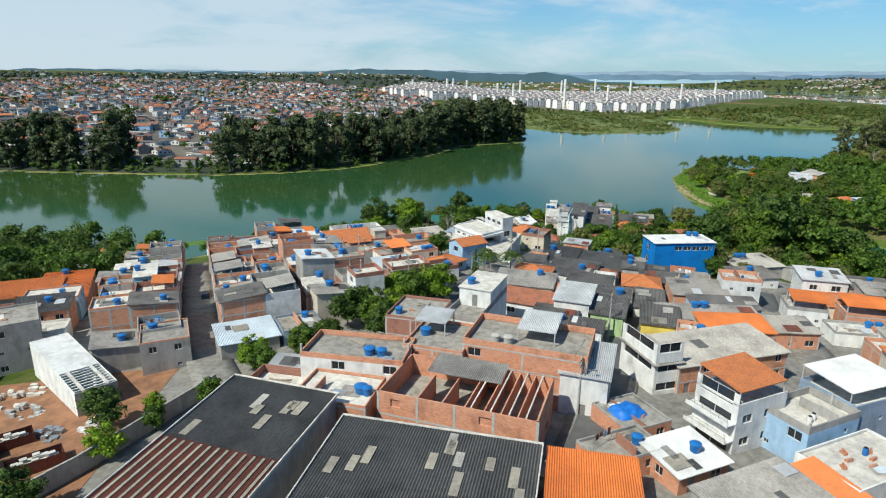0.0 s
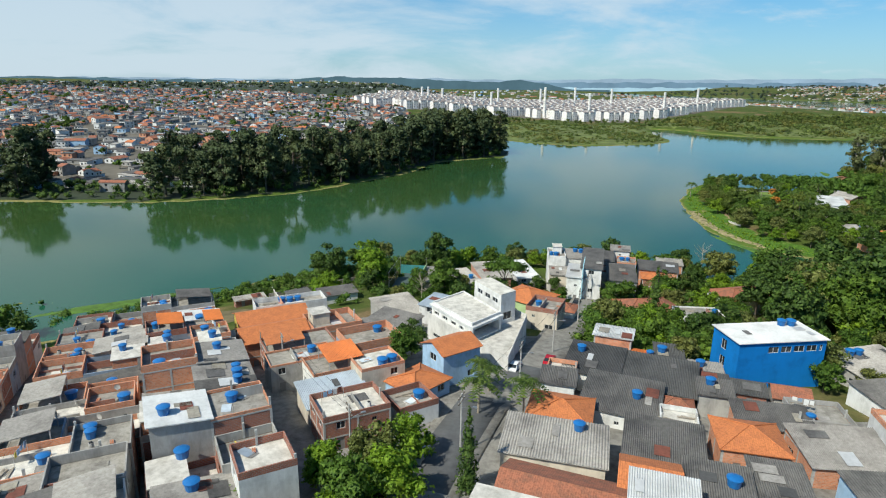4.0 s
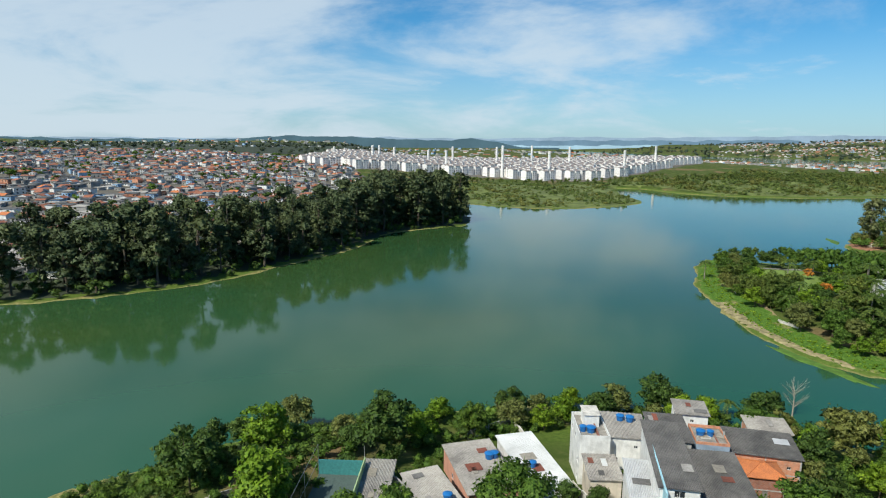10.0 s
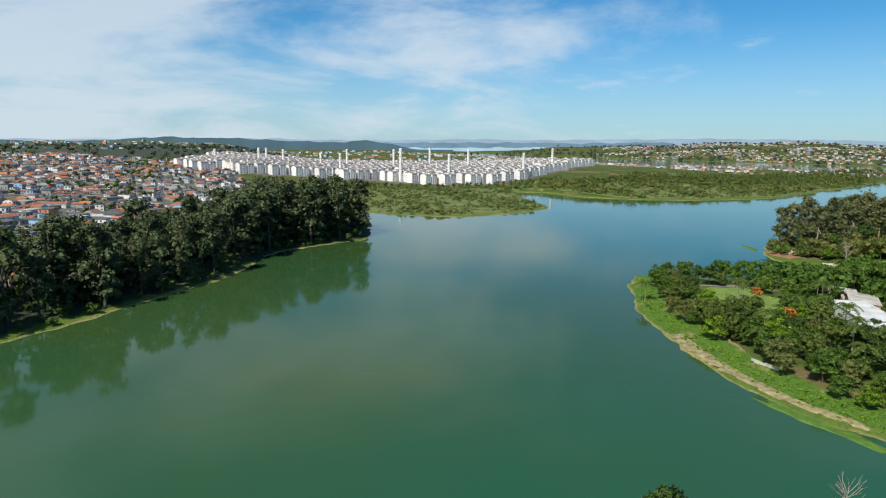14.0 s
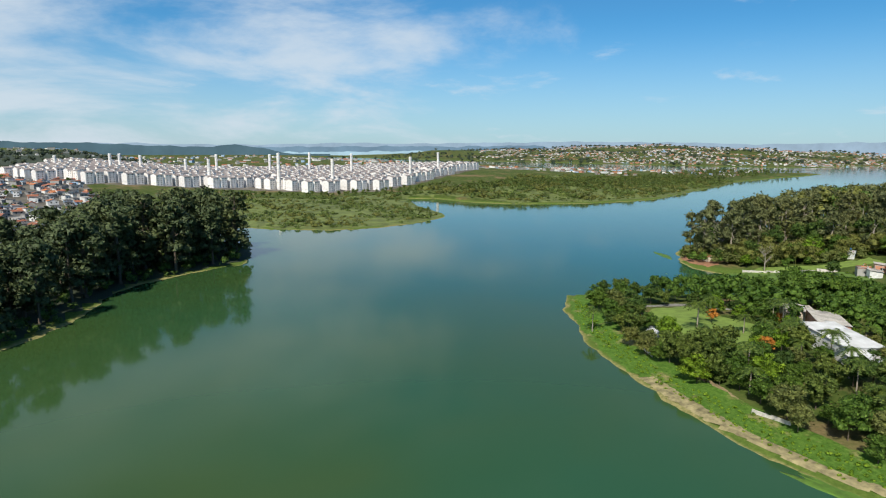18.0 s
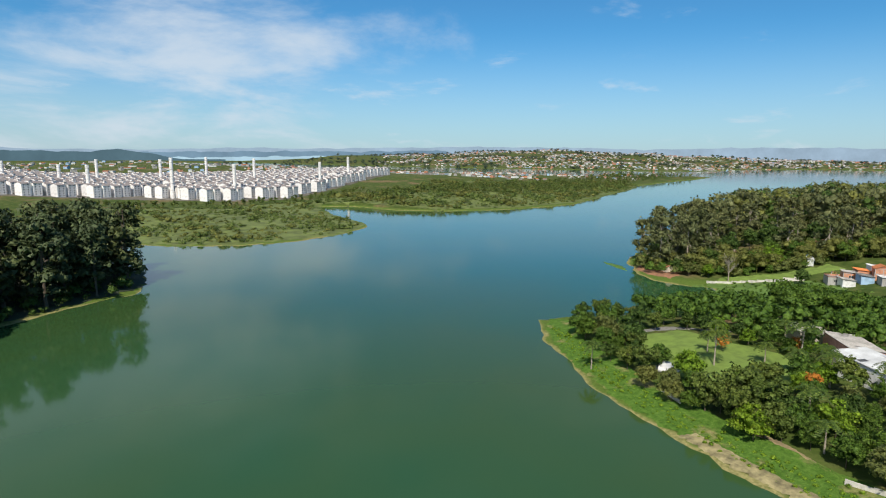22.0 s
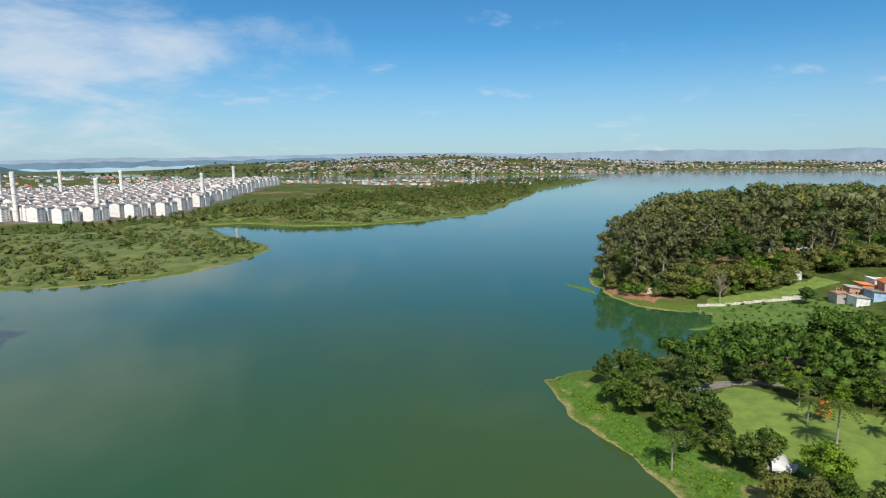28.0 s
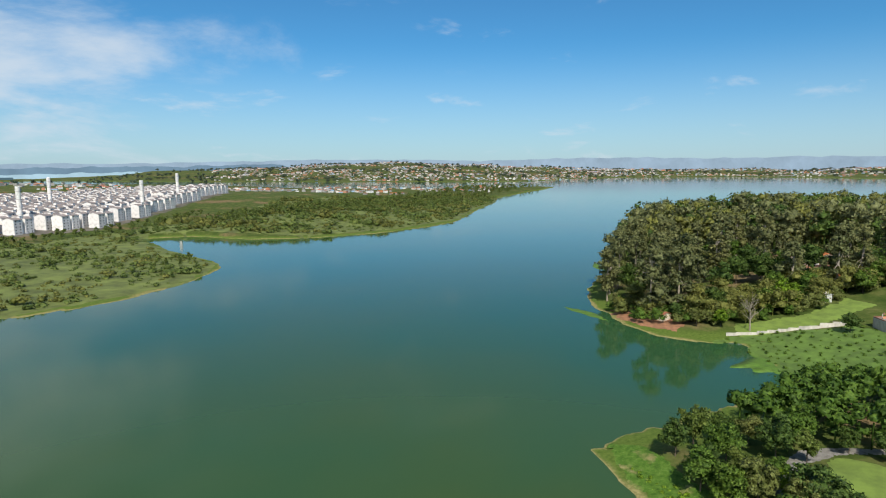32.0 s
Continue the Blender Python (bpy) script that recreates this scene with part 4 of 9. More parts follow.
wood_object("scrub", woods("scrub", [q for q, v in zip(spots, tint) if v <= 0.15], bushes, ""), M_SCRUB_GREEN, "green scrub covering the low tongue of land", "scrub")
grove = [simple_tree(220 + k, 9.0, 4.5, 110, 0.6) for k in range(4)]
GROVE = [(330, 745), (350, 780), (320, 770), (300, 745)]
spots = [(x, y, 0.5) for x, y in scatter(7, GROVE, 20, 6)]
FRONT_TREES = [(120, 950), (200, 940), (330, 950), (430, 970), (540, 1020), (530, 1032), (420, 986), (320, 968), (200, 958), (120, 966)]
spots += [(x, y, 0.6 + 0.4 * abs(math.sin(x))) for x, y in scatter(19, FRONT_TREES, 90, 7)]
HEAD_TREES = [(480, 930), (620, 860), (800, 870), (1000, 920), (1250, 1000), (1500, 1060), (1740, 1095), (1500, 1200), (1100, 1100), (700, 1010), (520, 1000)]
spots += [(x, y, 0.7 + 0.5 * abs(math.sin(x))) for x, y in scatter(8, HEAD_TREES, 430, 11)]
wood_object("woods", woods("woods", spots, grove, ""), M_SCRUB_GREEN, "dark green trees on the far headland")

# ---- white apartment estate with its water towers ----
def window_grid(g, a, b, z0, rows, cols, w=1.3, h=1.1, step=2.75):
    """Dark windows set back into a wall from a to b."""
    ax, ay = a
    length = math.hypot(b[0] - ax, b[1] - ay)
    return [((c + 0.5) * length / cols - w / 2, z0 + r * step, (c + 0.5) * length / cols + w / 2, z0 + r * step + h) for r in range(rows) for c in range(cols)]


def apartment_model(length, d, floors):
    """Two gabled wings joined by a set-back stair core; the ridge runs along x."""
    e = thing("apartment_block", pose(0, 0, -80), "white gabled five-storey apartment block of the lakeside estate", "apartment block", "white apartment blocks")
    h = floors * 2.7 + 0.4
    g, p, s = Geo(), Geo(), Geo()
    core = 3.4
    wing = (length - core) / 2
    for x0 in (-length / 2, core / 2):
        x1 = x0 + wing
        for n, (a, b) in enumerate((((x0, -d / 2), (x1, -d / 2)), ((x1, -d / 2), (x1, d / 2)), ((x1, d / 2), (x0, d / 2)), ((x0, d / 2), (x0, -d / 2)))):
            holes = window_grid(g, a, b, 1.1, floors, 2, 1.5, 1.1, 2.7) if n in (0, 2) else []
            at = g.wall(a, b, -1.5, h, [(u0, v0 + 1.5, u1, v1 + 1.5) for u0, v0, u1, v1 in holes], 0.2)
            for u0, v0, u1, v1 in holes:
                p.face([at(u0, v0 + 1.5, 0.2), at(u1, v0 + 1.5, 0.2), at(u1, v1 + 1.5, 0.2), at(u0, v1 + 1.5, 0.2)])
        for x, sg in ((x0, -1), (x1, 1)):
            pts = [(x, -d / 2, h), (x, d / 2, h), (x, 0, h + 1.75)]
            g.face(pts if sg > 0 else pts[::-1])
        for sg in (-1, 1):
            top = [(x0 - 0.25, sg * (d / 2 + 0.35), h - 0.05), (x1 + 0.25, sg * (d / 2 + 0.35), h - 0.05), (x1 + 0.25, 0, h + 1.9), (x0 - 0.25, 0, h + 1.9)]
            s.slab(top if sg < 0 else top[::-1], 0.15)
    g.box(-core / 2 - 0.05, -d / 2 + 2.2, -1.5, core / 2 + 0.05, d / 2 - 2.2, h + 2.6)
    s.slab([(-core / 2 - 0.2, -d / 2 + 2.0, h + 2.8), (core / 2 + 0.2, -d / 2 + 2.0, h + 2.8), (core / 2 + 0.2, d / 2 - 2.0, h + 2.8), (-core / 2 - 0.2, d / 2 - 2.0, h + 2.8)], 0.19)
    tagged(p.ob("glazing", M_GLASS, e, "dark window panes"), kind="stuff")
    s.ob("roof", M_APT_ROOF, e)
    g.ob("wall", M_APT, e)
    return e


M_APT = plaster("white estate paint", (0.84, 0.80, 0.76), 0.10)
M_APT_ROOF = roof_sheet("pinkish grey estate roof", (0.30, 0.255, 0.235), (0.20, 0.175, 0.165), spots=0.25)
apt = apartment_model(23, 11.5, 5)
ESTATE = [(40, 1115), (190, 1085), (262, 1068), (330, 1012), (392, 998), (500, 1075), (640, 1180), (790, 1288), (770, 1360), (620, 1420), (300, 1480), (20, 1420), (-30, 1180)]
ridge, across = Vector((0.90, 0.44)).normalized(), Vector((-0.44, 0.90)).normalized()
spots = []
for row in range(-24, 40):
    for col in range(-26, 28):
        # terraces of blocks, broken by streets and small squares
        at = Vector((392, 1008)) + ridge * (col * 28.0 + 7 * (row // 3 % 2) + (col // 4) * 10) + across * (row * 17.5 + (row // 4) * 11)
        if inside_by(np.array([at.x]), np.array([at.y]), ESTATE)[0] > 3 and (row * 7 + col * 5) % 17:
            spots.append((at.x, at.y, row))
spots.sort(key=lambda q: q[1] - 0.75 * q[0])
walls_far, roofs_far = Geo(), Geo()
for n, (x, y, row) in enumerate(spots):
    m = pose(x, y, ground_z(x, y), 0, 0, 26 + (90 if row % 9 == 5 else 0))
    if n < 300:
        copy_thing(apt, m)
        continue
    for part_ob, g in zip([o for o in apt.children if o.name.startswith(("wall", "roof"))], (roofs_far, walls_far)):
        for poly in part_ob.data.polygons:
            g.face([m @ part_ob.data.vertices[k].co for k in poly.vertices])
tagged(walls_far.ob("apartment_walls", M_APT), "white walls of the farther apartment blocks", "apartment blocks", kind="stuff")
tagged(roofs_far.ob("apartment_roofs", M_APT_ROOF), "pinkish grey roofs of the farther apartment blocks", "apartment blocks", kind="stuff")
for o in [*apt.children_recursive, apt]:
    bpy.data.objects.remove(o)


def water_tower(x, y, top, r=2.1):
    z = ground_z(x, y)
    e = thing("water_tower", pose(x, y, z), "tall slim white concrete water tower among apartment blocks", "water tower", "white water towers")
    h = top - z
    g = Geo()
    g.tube([(0, 0, -0.5, r), (0, 0, h * 0.72, r)], 14)
    g.ob("shaft", M_APT, e, smooth=False)
    g = Geo()
    g.tube([(0, 0, h * 0.72, r * 1.04), (0, 0, h - 0.5, r * 1.04), (0, 0, h - 0.1, r * 0.8)], 14)
    g.ob("tank", M_WHITE, e)
    g = Geo()
    for k in range(5):
        g.tube([(0, 0, h * (0.2 + 0.17 * k), r * 1.07), (0, 0, h * (0.2 + 0.17 * k) + 0.35, r * 1.07)], 14)
    tagged(g.ob("ring", M_CONCRETE, e, "grey joint rings"), kind="stuff")
    return e


for tx, ty, tz in ((623, 1194, 57), (409, 1282, 55), (247, 1265, 52), (28.5, 1285, 50), (286, 1071, 56), (505, 1090, 50), (352, 1040, 48), (330, 1255, 52),
                   (110, 1270, 53), (96, 1250, 53), (140, 1290, 50), (192, 1215, 46), (455, 1205, 54), (205, 1120, 47)):
    water_tower(tx, ty, tz)

# ---- hillside city on the north shore ----
def far_houses(seed, outline, n, gap, keep, big=1.0, glazed=True, hues="ogggggggppprrg"):
    """Small houses as joined walls and roofs, sorted by roof colour; windows are set in as dark panes."""
    rng = random.Random(seed)
    walls, panes = {"w": Geo(), "b": Geo(), "g": Geo(), "c": Geo()}, Geo()
    roofs = {"o": Geo(), "g": Geo(), "p": Geo(), "r": Geo(), "d": Geo()}
    pts = scatter(seed, outline, n, gap, keep)
    zs = height(np.array([p[0] for p in pts]), np.array([p[1] for p in pts]))
    for (x, y), z in zip(pts, zs):
        w, d, h = rng.choice((rng.uniform(4.5, 9), rng.uniform(4.5, 9), rng.uniform(4.5, 9), rng.uniform(8, 17))) * big, rng.uniform(5, 9) * big, rng.choice((2.6, 2.8, 2.8, 3.0, 3.4, 5.0, 5.6)) * (0.6 + 0.4 * big)
        # streets turn from quarter to quarter
        a = radians(90 * rng.choice((0, 1)) + 48 * float(rough(np.array(x), np.array(y), 420, 1.1)) + rng.uniform(-9, 9))
        c, s = math.cos(a), math.sin(a)
        P = lambda u, v, q: (x + u * c - v * s, y + u * s + v * c, z + q)
        g = walls[rng.choice("wwwwgggggcb")]
        k = [(-w / 2, -d / 2), (w / 2, -d / 2), (w / 2, d / 2), (-w / 2, d / 2)]
        for (u0, v0), (u1, v1) in zip(k, k[1:] + k[:1]):
            g.face([P(u0, v0, -1), P(u1, v1, -1), P(u1, v1, h), P(u0, v0, h)])
        if glazed:
            for fl in range(max(1, int(h // 2.7))):
                for q in (-0.27, 0.2):
                    panes.face([P(q * w, -d / 2 - 0.04, fl * 2.7 + 0.9), P(q * w + 1.3, -d / 2 - 0.04, fl * 2.7 + 0.9), P(q * w + 1.3, -d / 2 - 0.04, fl * 2.7 + 2.1), P(q * w, -d / 2 - 0.04, fl * 2.7 + 2.1)])
                    panes.face([P(-w / 2 - 0.04, -q * d, fl * 2.7 + 0.9), P(-w / 2 - 0.04, -q * d - 1.2, fl * 2.7 + 0.9), P(-w / 2 - 0.04, -q * d - 1.2, fl * 2.7 + 2.1), P(-w / 2 - 0.04, -q * d, fl * 2.7 + 2.1)])
        kind = rng.choice(hues)
        r = roofs[kind]
        e = 0.35
        if kind in "or":
            t = h + 0.2 * d
            r.face([P(-w / 2 - e, -d / 2 - e, h), P(w / 2 + e, -d / 2 - e, h), P(w / 2 + e, 0, t), P(-w / 2 - e, 0, t)])
            r.face([P(w / 2 + e, d / 2 + e, h), P(-w / 2 - e, d / 2 + e, h), P(-w / 2 - e, 0, t), P(w / 2 + e, 0, t)])
            g.face([P(-w / 2, -d / 2, h), P(-w / 2, 0, t - 0.1), P(-w / 2, d / 2, h)])
            g.face([P(w / 2, d / 2, h), P(w / 2, 0, t - 0.1), P(w / 2, -d / 2, h)])
        else:
            t = h + rng.uniform(0.1, 0.8)
            r.slab([P(-w / 2 - e, -d / 2 - e, h + 0.1), P(w / 2 + e, -d / 2 - e, h + 0.1), P(w / 2 + e, d / 2 + e, t), P(-w / 2 - e, d / 2 + e, t)], 0.2)
    for key, mat, label in (("w", M_WHITE, "white and cream walls of hillside houses"), ("b", M_BRICK, "bare brick walls of hillside houses"),
                            ("g", M_GREY, "grey walls of hillside houses"), ("c", M_LBLUE, "light blue walls of hillside houses")):
        if walls[key].v:
            tagged(walls[key].ob("distant_houses", mat), label, "houses", kind="stuff")
    for key, mat, label in (("o", M_TILE, "orange tile roofs of hillside houses"), ("r", M_TILE_OLD, "old clay tile roofs of hillside houses"),
                            ("g", M_SHEET, "grey sheet roofs of hillside houses"), ("p", M_SHEET_PALE, "pale slab roofs of hillside houses"), ("d", M_SHEET_DARK, "dark sheet roofs of hillside houses")):
        if roofs[key].v:
            tagged(roofs[key].ob("distant_roofs", mat), label, "roofs", kind="stuff")
    if panes.v:
        tagged(panes.ob("distant_windows", M_GLASS), "dark windows of hillside houses", "windows", kind="stuff")


M_CITY = plain("packed earth and paving", (0.135, 0.118, 0.092), 0.95, 0.0, 0.6, 0.05)
CITY = [(-330, 425), (-120, 410), (-50, 450), (0, 520), (40, 600), (110, 640), (90, 720), (40, 800), (60, 900), (60, 1000), (40, 1300), (-250, 1500), (-700, 1400), (-900, 900), (-700, 480)]
green_patch = lambda x, y: rough(x, y, 210, 4.1) + 0.5 * rough(x, y, 80, 0.4)
far_houses(12, CITY, 4600, 5.4, lambda x, y: (north_by(x, y) > 24) & (green_patch(x, y) < 1.05) & ((x * 0.9 + y * 0.43 + 37) % 88 > 7), 1.0, True, "orrrrgggggdddddppr")
far_houses(13, [(330, 1450), (700, 1400), (880, 1250), (1000, 1130), (1300, 1050), (1600, 1110), (1350, 1600), (800, 1900), (300, 1900)], 430, 12, lambda x, y: rough(x, y, 260, 1.0) > 0.0, 0.9, False, "oorrggpp")
lake_side = lambda x, y: rough(x, y, 620, 2.2) + 0.5 * rough(x, y, 210, 0.2) > -0.35
far_houses(14, [(2300, 1750), (2500, 1450), (3500, 1350), (3700, 900), (3450, 0), (4300, -200), (4600, 1500), (4000, 3000), (2800, 3900), (1950, 3000)], 3600, 15, lake_side, 1.1, False, "orrrrggppg")
far_houses(15, [(-800, 1500), (300, 1900), (1200, 2000), (1300, 3300), (300, 3500), (-1500, 2600)], 420, 34, None, 1.6, False)
town_trees = [simple_tree(260 + k, 9.0, 4.4, 90, 0.7, masses=4) for k in range(4)]
spots = [(x, y, 0.5 + 0.5 * abs(math.sin(x * 3.3)) + 0.25 * (green_patch(x, y) > 0.9)) for x, y in scatter(16, CITY, 780, 7.5, lambda x, y: (north_by(x, y) > 24) & ((green_patch(x, y) > 0.7) | (rough(x, y, 17, 0.3) > 0.85)))]
wood_object("woods", woods("woods", spots[::3], town_trees, ""), M_LEAF, "green trees between the hillside houses")
wood_object("woods", woods("woods", [q for k, q in enumerate(spots) if k % 3], town_trees, ""), M_LEAF_DARK, "dark green trees between the hillside houses")
big_far = [simple_tree(280 + k, 8.0, 13.0, 34, 1.9, "bush", 3) for k in range(4)]
NW_HILLS = [(-1500, 1250), (-700, 1450), (-200, 1510), (0, 1450), (240, 1500), (300, 1930), (200, 2300), (-600, 2400), (-1800, 2100)]
spots = [(x, y, 0.55 + 0.4 * abs(math.sin(x * 3.3))) for x, y in scatter(17, NW_HILLS, 560, 30, lambda x, y: (rough(x, y, 600, 1.5) > -0.6))]
wood_object("woods", woods("woods", spots, big_far, ""), M_FAR_LEAF, "dark wooded hills on the horizon")
FAR_HILLS = [(1500, 4000), (1950, 2700), (2350, 1650), (3050, 1520), (3550, 1300), (3720, 800), (3400, 100), (3320, -650), (4700, -1200), (4800, 2500), (3600, 4300)]
spots = [(x, y, 0.8 + 0.7 * abs(math.sin(x * 3.3))) for x, y in scatter(18, FAR_HILLS, 1250, 25, lambda x, y: ~lake_side(x, y) | (rough(x, y, 90, 0.5) > 0.5))]
wood_object("woods", woods("woods", spots, big_far, ""), M_FAR_LEAF, "dark woods between far lakeside suburbs")


# ---- the last hills on the horizon, a glowing backdrop with haze in its colours ----
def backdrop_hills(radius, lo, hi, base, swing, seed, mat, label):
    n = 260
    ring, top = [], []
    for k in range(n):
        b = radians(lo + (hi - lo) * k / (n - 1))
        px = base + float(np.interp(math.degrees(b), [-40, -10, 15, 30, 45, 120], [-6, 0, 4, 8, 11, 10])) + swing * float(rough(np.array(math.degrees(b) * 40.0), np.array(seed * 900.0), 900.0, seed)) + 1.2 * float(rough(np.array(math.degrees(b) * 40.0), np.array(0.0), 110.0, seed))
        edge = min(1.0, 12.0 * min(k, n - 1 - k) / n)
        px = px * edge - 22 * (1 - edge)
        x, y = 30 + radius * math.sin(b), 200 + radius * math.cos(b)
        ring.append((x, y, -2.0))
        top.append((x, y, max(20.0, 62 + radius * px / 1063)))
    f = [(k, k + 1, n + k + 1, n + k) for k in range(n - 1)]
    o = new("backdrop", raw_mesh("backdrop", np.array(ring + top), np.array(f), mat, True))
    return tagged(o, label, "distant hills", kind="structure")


# gives off its own colour, with the distance haze already put into it
def haze_glow_material(name, c):
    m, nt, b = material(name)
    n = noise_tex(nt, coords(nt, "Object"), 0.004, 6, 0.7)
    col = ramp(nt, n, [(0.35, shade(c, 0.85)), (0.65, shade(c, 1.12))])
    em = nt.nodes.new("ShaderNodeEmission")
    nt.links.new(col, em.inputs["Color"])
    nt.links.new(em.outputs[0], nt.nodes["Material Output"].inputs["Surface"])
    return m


# blue tints stand in for haze; the last band is painted lake, standing upright
backdrop_hills(4780, -75, 125, 1.5, 1.8, 1.0, haze_glow_material("far blue hills", (0.31, 0.42, 0.53)), "pale blue hills on the horizon")
backdrop_hills(4500, -75, 22, 1.0, 3.6, 2.3, haze_glow_material("blue-green hills", (0.085, 0.15, 0.185)), "blue-green wooded hills on the horizon")
backdrop_hills(4650, 5, 45, -4.0, 1.5, 3.1, haze_glow_material("hazy blue hills", (0.17, 0.27, 0.36)), "hazy blue hills beyond a far arm of the lake")
backdrop_hills(4600, 12, 33, -12.0, 0.4, 4.2, haze_glow_material("far arm of the lake", (0.40, 0.58, 0.68)), "pale far arm of the lake")

# dark floor of the hill woods; under the pines its colour includes their shade
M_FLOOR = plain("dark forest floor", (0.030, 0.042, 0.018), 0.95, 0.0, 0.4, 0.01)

# ---- town: streets, houses and their fittings ----
WALLS = {"brick": M_BRICK, "old": M_BRICK_OLD, "white": M_WHITE, "offwhite": M_OFFWHITE, "cream": M_CREAM, "grey": M_GREY, "bluegrey": M_BLUEGREY, "lblue": M_LBLUE, "cyan": M_CYAN,
         "green": M_GREEN, "yellow": M_YELLOW, "pink": M_PINK, "blue": M_BLUE}
ROOFS = {"sheet": M_SHEET, "pale": M_SHEET_PALE, "dark": M_SHEET_DARK, "tin": M_TIN, "bluetin": M_TIN_BLUE, "tile": M_TILE, "oldtile": M_TILE_OLD, "orange": M_ORANGE,
         "slab": M_SLAB, "paleslab": M_SLAB_PALE, "rust": M_RUST}
WALL_WORDS = {"offwhite": "weathered off-white", "brick": "bare orange brick", "old": "weathered brown brick", "white": "white-painted", "cream": "cream-painted", "grey": "grey rendered", "bluegrey": "blue-grey painted",
              "lblue": "light blue", "cyan": "pale cyan", "green": "lime green", "yellow": "yellow", "pink": "salmon", "blue": "bright blue"}
ROOF_WORDS = {"sheet": "grey corrugated sheet roof", "pale": "pale corrugated sheet roof", "dark": "dark corrugated sheet roof", "tin": "white metal roof", "bluetin": "bluish metal roof",
              "tile": "orange clay tile roof", "oldtile": "old brown tile roof", "orange": "orange sheet roof", "slab": "bare concrete slab roof", "paleslab": "pale concrete slab roof",
              "rust": "rusty metal roof"}
placed = []          # x, y and reach of what stands in the town


def corrugated(g, a, u, v, period=0.24, amp=0.06):
    """A corrugated sheet from corner a, waves counted along u, running down along v."""
    a, u, v = Vector(a), Vector(u), Vector(v)
    n = u.cross(v).normalized()
    if n.z < 0:
        n = -n
    count = max(4, int(u.length / period) * 4)
    prev = None
    for k in range(count + 1):
        s = k / count
        p = a + u * s + n * (amp * math.sin(2 * math.pi * k / 4))
        if prev is not None:
            q = prev
            pts = [q, p, p + v, q + v]
            g.face(pts if (pts[1] - pts[0]).cross(pts[3] - pts[0]).z > 0 else pts[::-1])
        prev = p


def roof_plane(g, pts, t=0.12):
    """A sloped plane of tiles with thickness; its UVs run along the eave and up the slope, in metres."""
    p = [Vector(q) for q in pts]
    n = (p[1] - p[0]).cross(p[2] - p[0]).normalized()
    u = Vector((0, 0, 1)).cross(n)
    u = u.normalized() if u.length > 1e-4 else Vector((1, 0, 0))
    v = n.cross(u)
    g.face(pts, [(q.dot(u), q.dot(v)) for q in p])
    low = [q - Vector((0, 0, t)) for q in p]
    g.face(low[::-1])
    for i in range(len(p)):
        j = (i + 1) % len(p)
        g.face([low[i], low[j], p[j], p[i]])


def window(e, at, u0, v0, u1, v1, depth, door=False, mat=None):
    """Frame and pane, or a door leaf, set back in an opening."""
    g = Geo()
    b, o = 0.07, depth - 0.05

    def bar(x0, y0, x1, y1):
        pts = [at(x0, y0, o), at(x1, y0, o), at(x1, y1, o), at(x0, y1, o)]
        back = [at(x0, y0, depth + 0.02), at(x1, y0, depth + 0.02), at(x1, y1, depth + 0.02), at(x0, y1, depth + 0.02)]
        g.face(pts)
        for i in range(4):
            j = (i + 1) % 4
            g.face([pts[i], back[i], back[j], pts[j]])

    if door:
        bar(u0, v0, u1, v1)
        return g.ob("door", mat or M_DOOR, e)
    bar(u0, v0, u1, v0 + b)
    bar(u0, v1 - b, u1, v1)
    bar(u0, v0 + b, u0 + b, v1 - b)
    bar(u1 - b, v0 + b, u1, v1 - b)
    um = (u0 + u1) / 2
    bar(um - b / 2, v0 + b, um + b / 2, v1 - b)
    f = g.ob("window", M_FRAME, e)
    p = Geo()
    p.face([at(u0, v0, depth), at(u1, v0, depth), at(u1, v1, depth), at(u0, v1, depth)])
    p.ob("pane", M_GLASS, f)
    return f


def water_tank(x, y, z, r=0.72, mat=None, h=0.95):
    """A round plastic house tank with a rim and a domed lid."""
    e = thing("water_tank", pose(x, y, z), "round blue plastic water tank on a house roof" if mat is None else "round grey water tank on a house roof", "water tank", "roof water tanks")
    g = Geo()
    g.tube([(0, 0, 0.0, r * 0.80), (0, 0, h * 0.9, r * 0.97), (0, 0, h * 0.92, r * 1.05), (0, 0, h, r * 1.05)], 14)
    g.ob("body", mat or M_TANK, e, smooth=False)
    g = Geo()
    g.tube([(0, 0, h + 0.004, r * 1.08), (0, 0, h + 0.07, r * 1.06), (0, 0, h + 0.2, r * 0.62), (0, 0, h + 0.24, r * 0.3)], 14)
    g.ob("lid", mat or M_TANK, e)
    return e


def dish(x, y, z, turn):
    e = thing("satellite_dish", pose(x, y, z, 0, 0, turn), "small pale satellite dish on a roof edge", "satellite dish", "satellite dishes")
    g = Geo()
    g.rod((0, 0, 0), (0, 0, 0.9), 0.03)
    g.ob("mast", M_METAL, e)
    g = Geo()
    rings = [(0.0, 0.05), (0.25, 0.07), (0.42, 0.13)]
    for (r0, d0), (r1, d1) in zip(rings, rings[1:]):
        for k in range(12):
            a, b = 2 * math.pi * k / 12, 2 * math.pi * (k + 1) / 12
            g.face([(r0 * math.cos(a), -d0, 0.9 + r0 * math.sin(a)), (r1 * math.cos(a), -d1, 0.9 + r1 * math.sin(a)), (r1 * math.cos(b), -d1, 0.9 + r1 * math.sin(b)), (r0 * math.cos(b), -d0, 0.9 + r0 * math.sin(b))])
    g.ob("reflector", M_TANK_GREY, e)
    return e


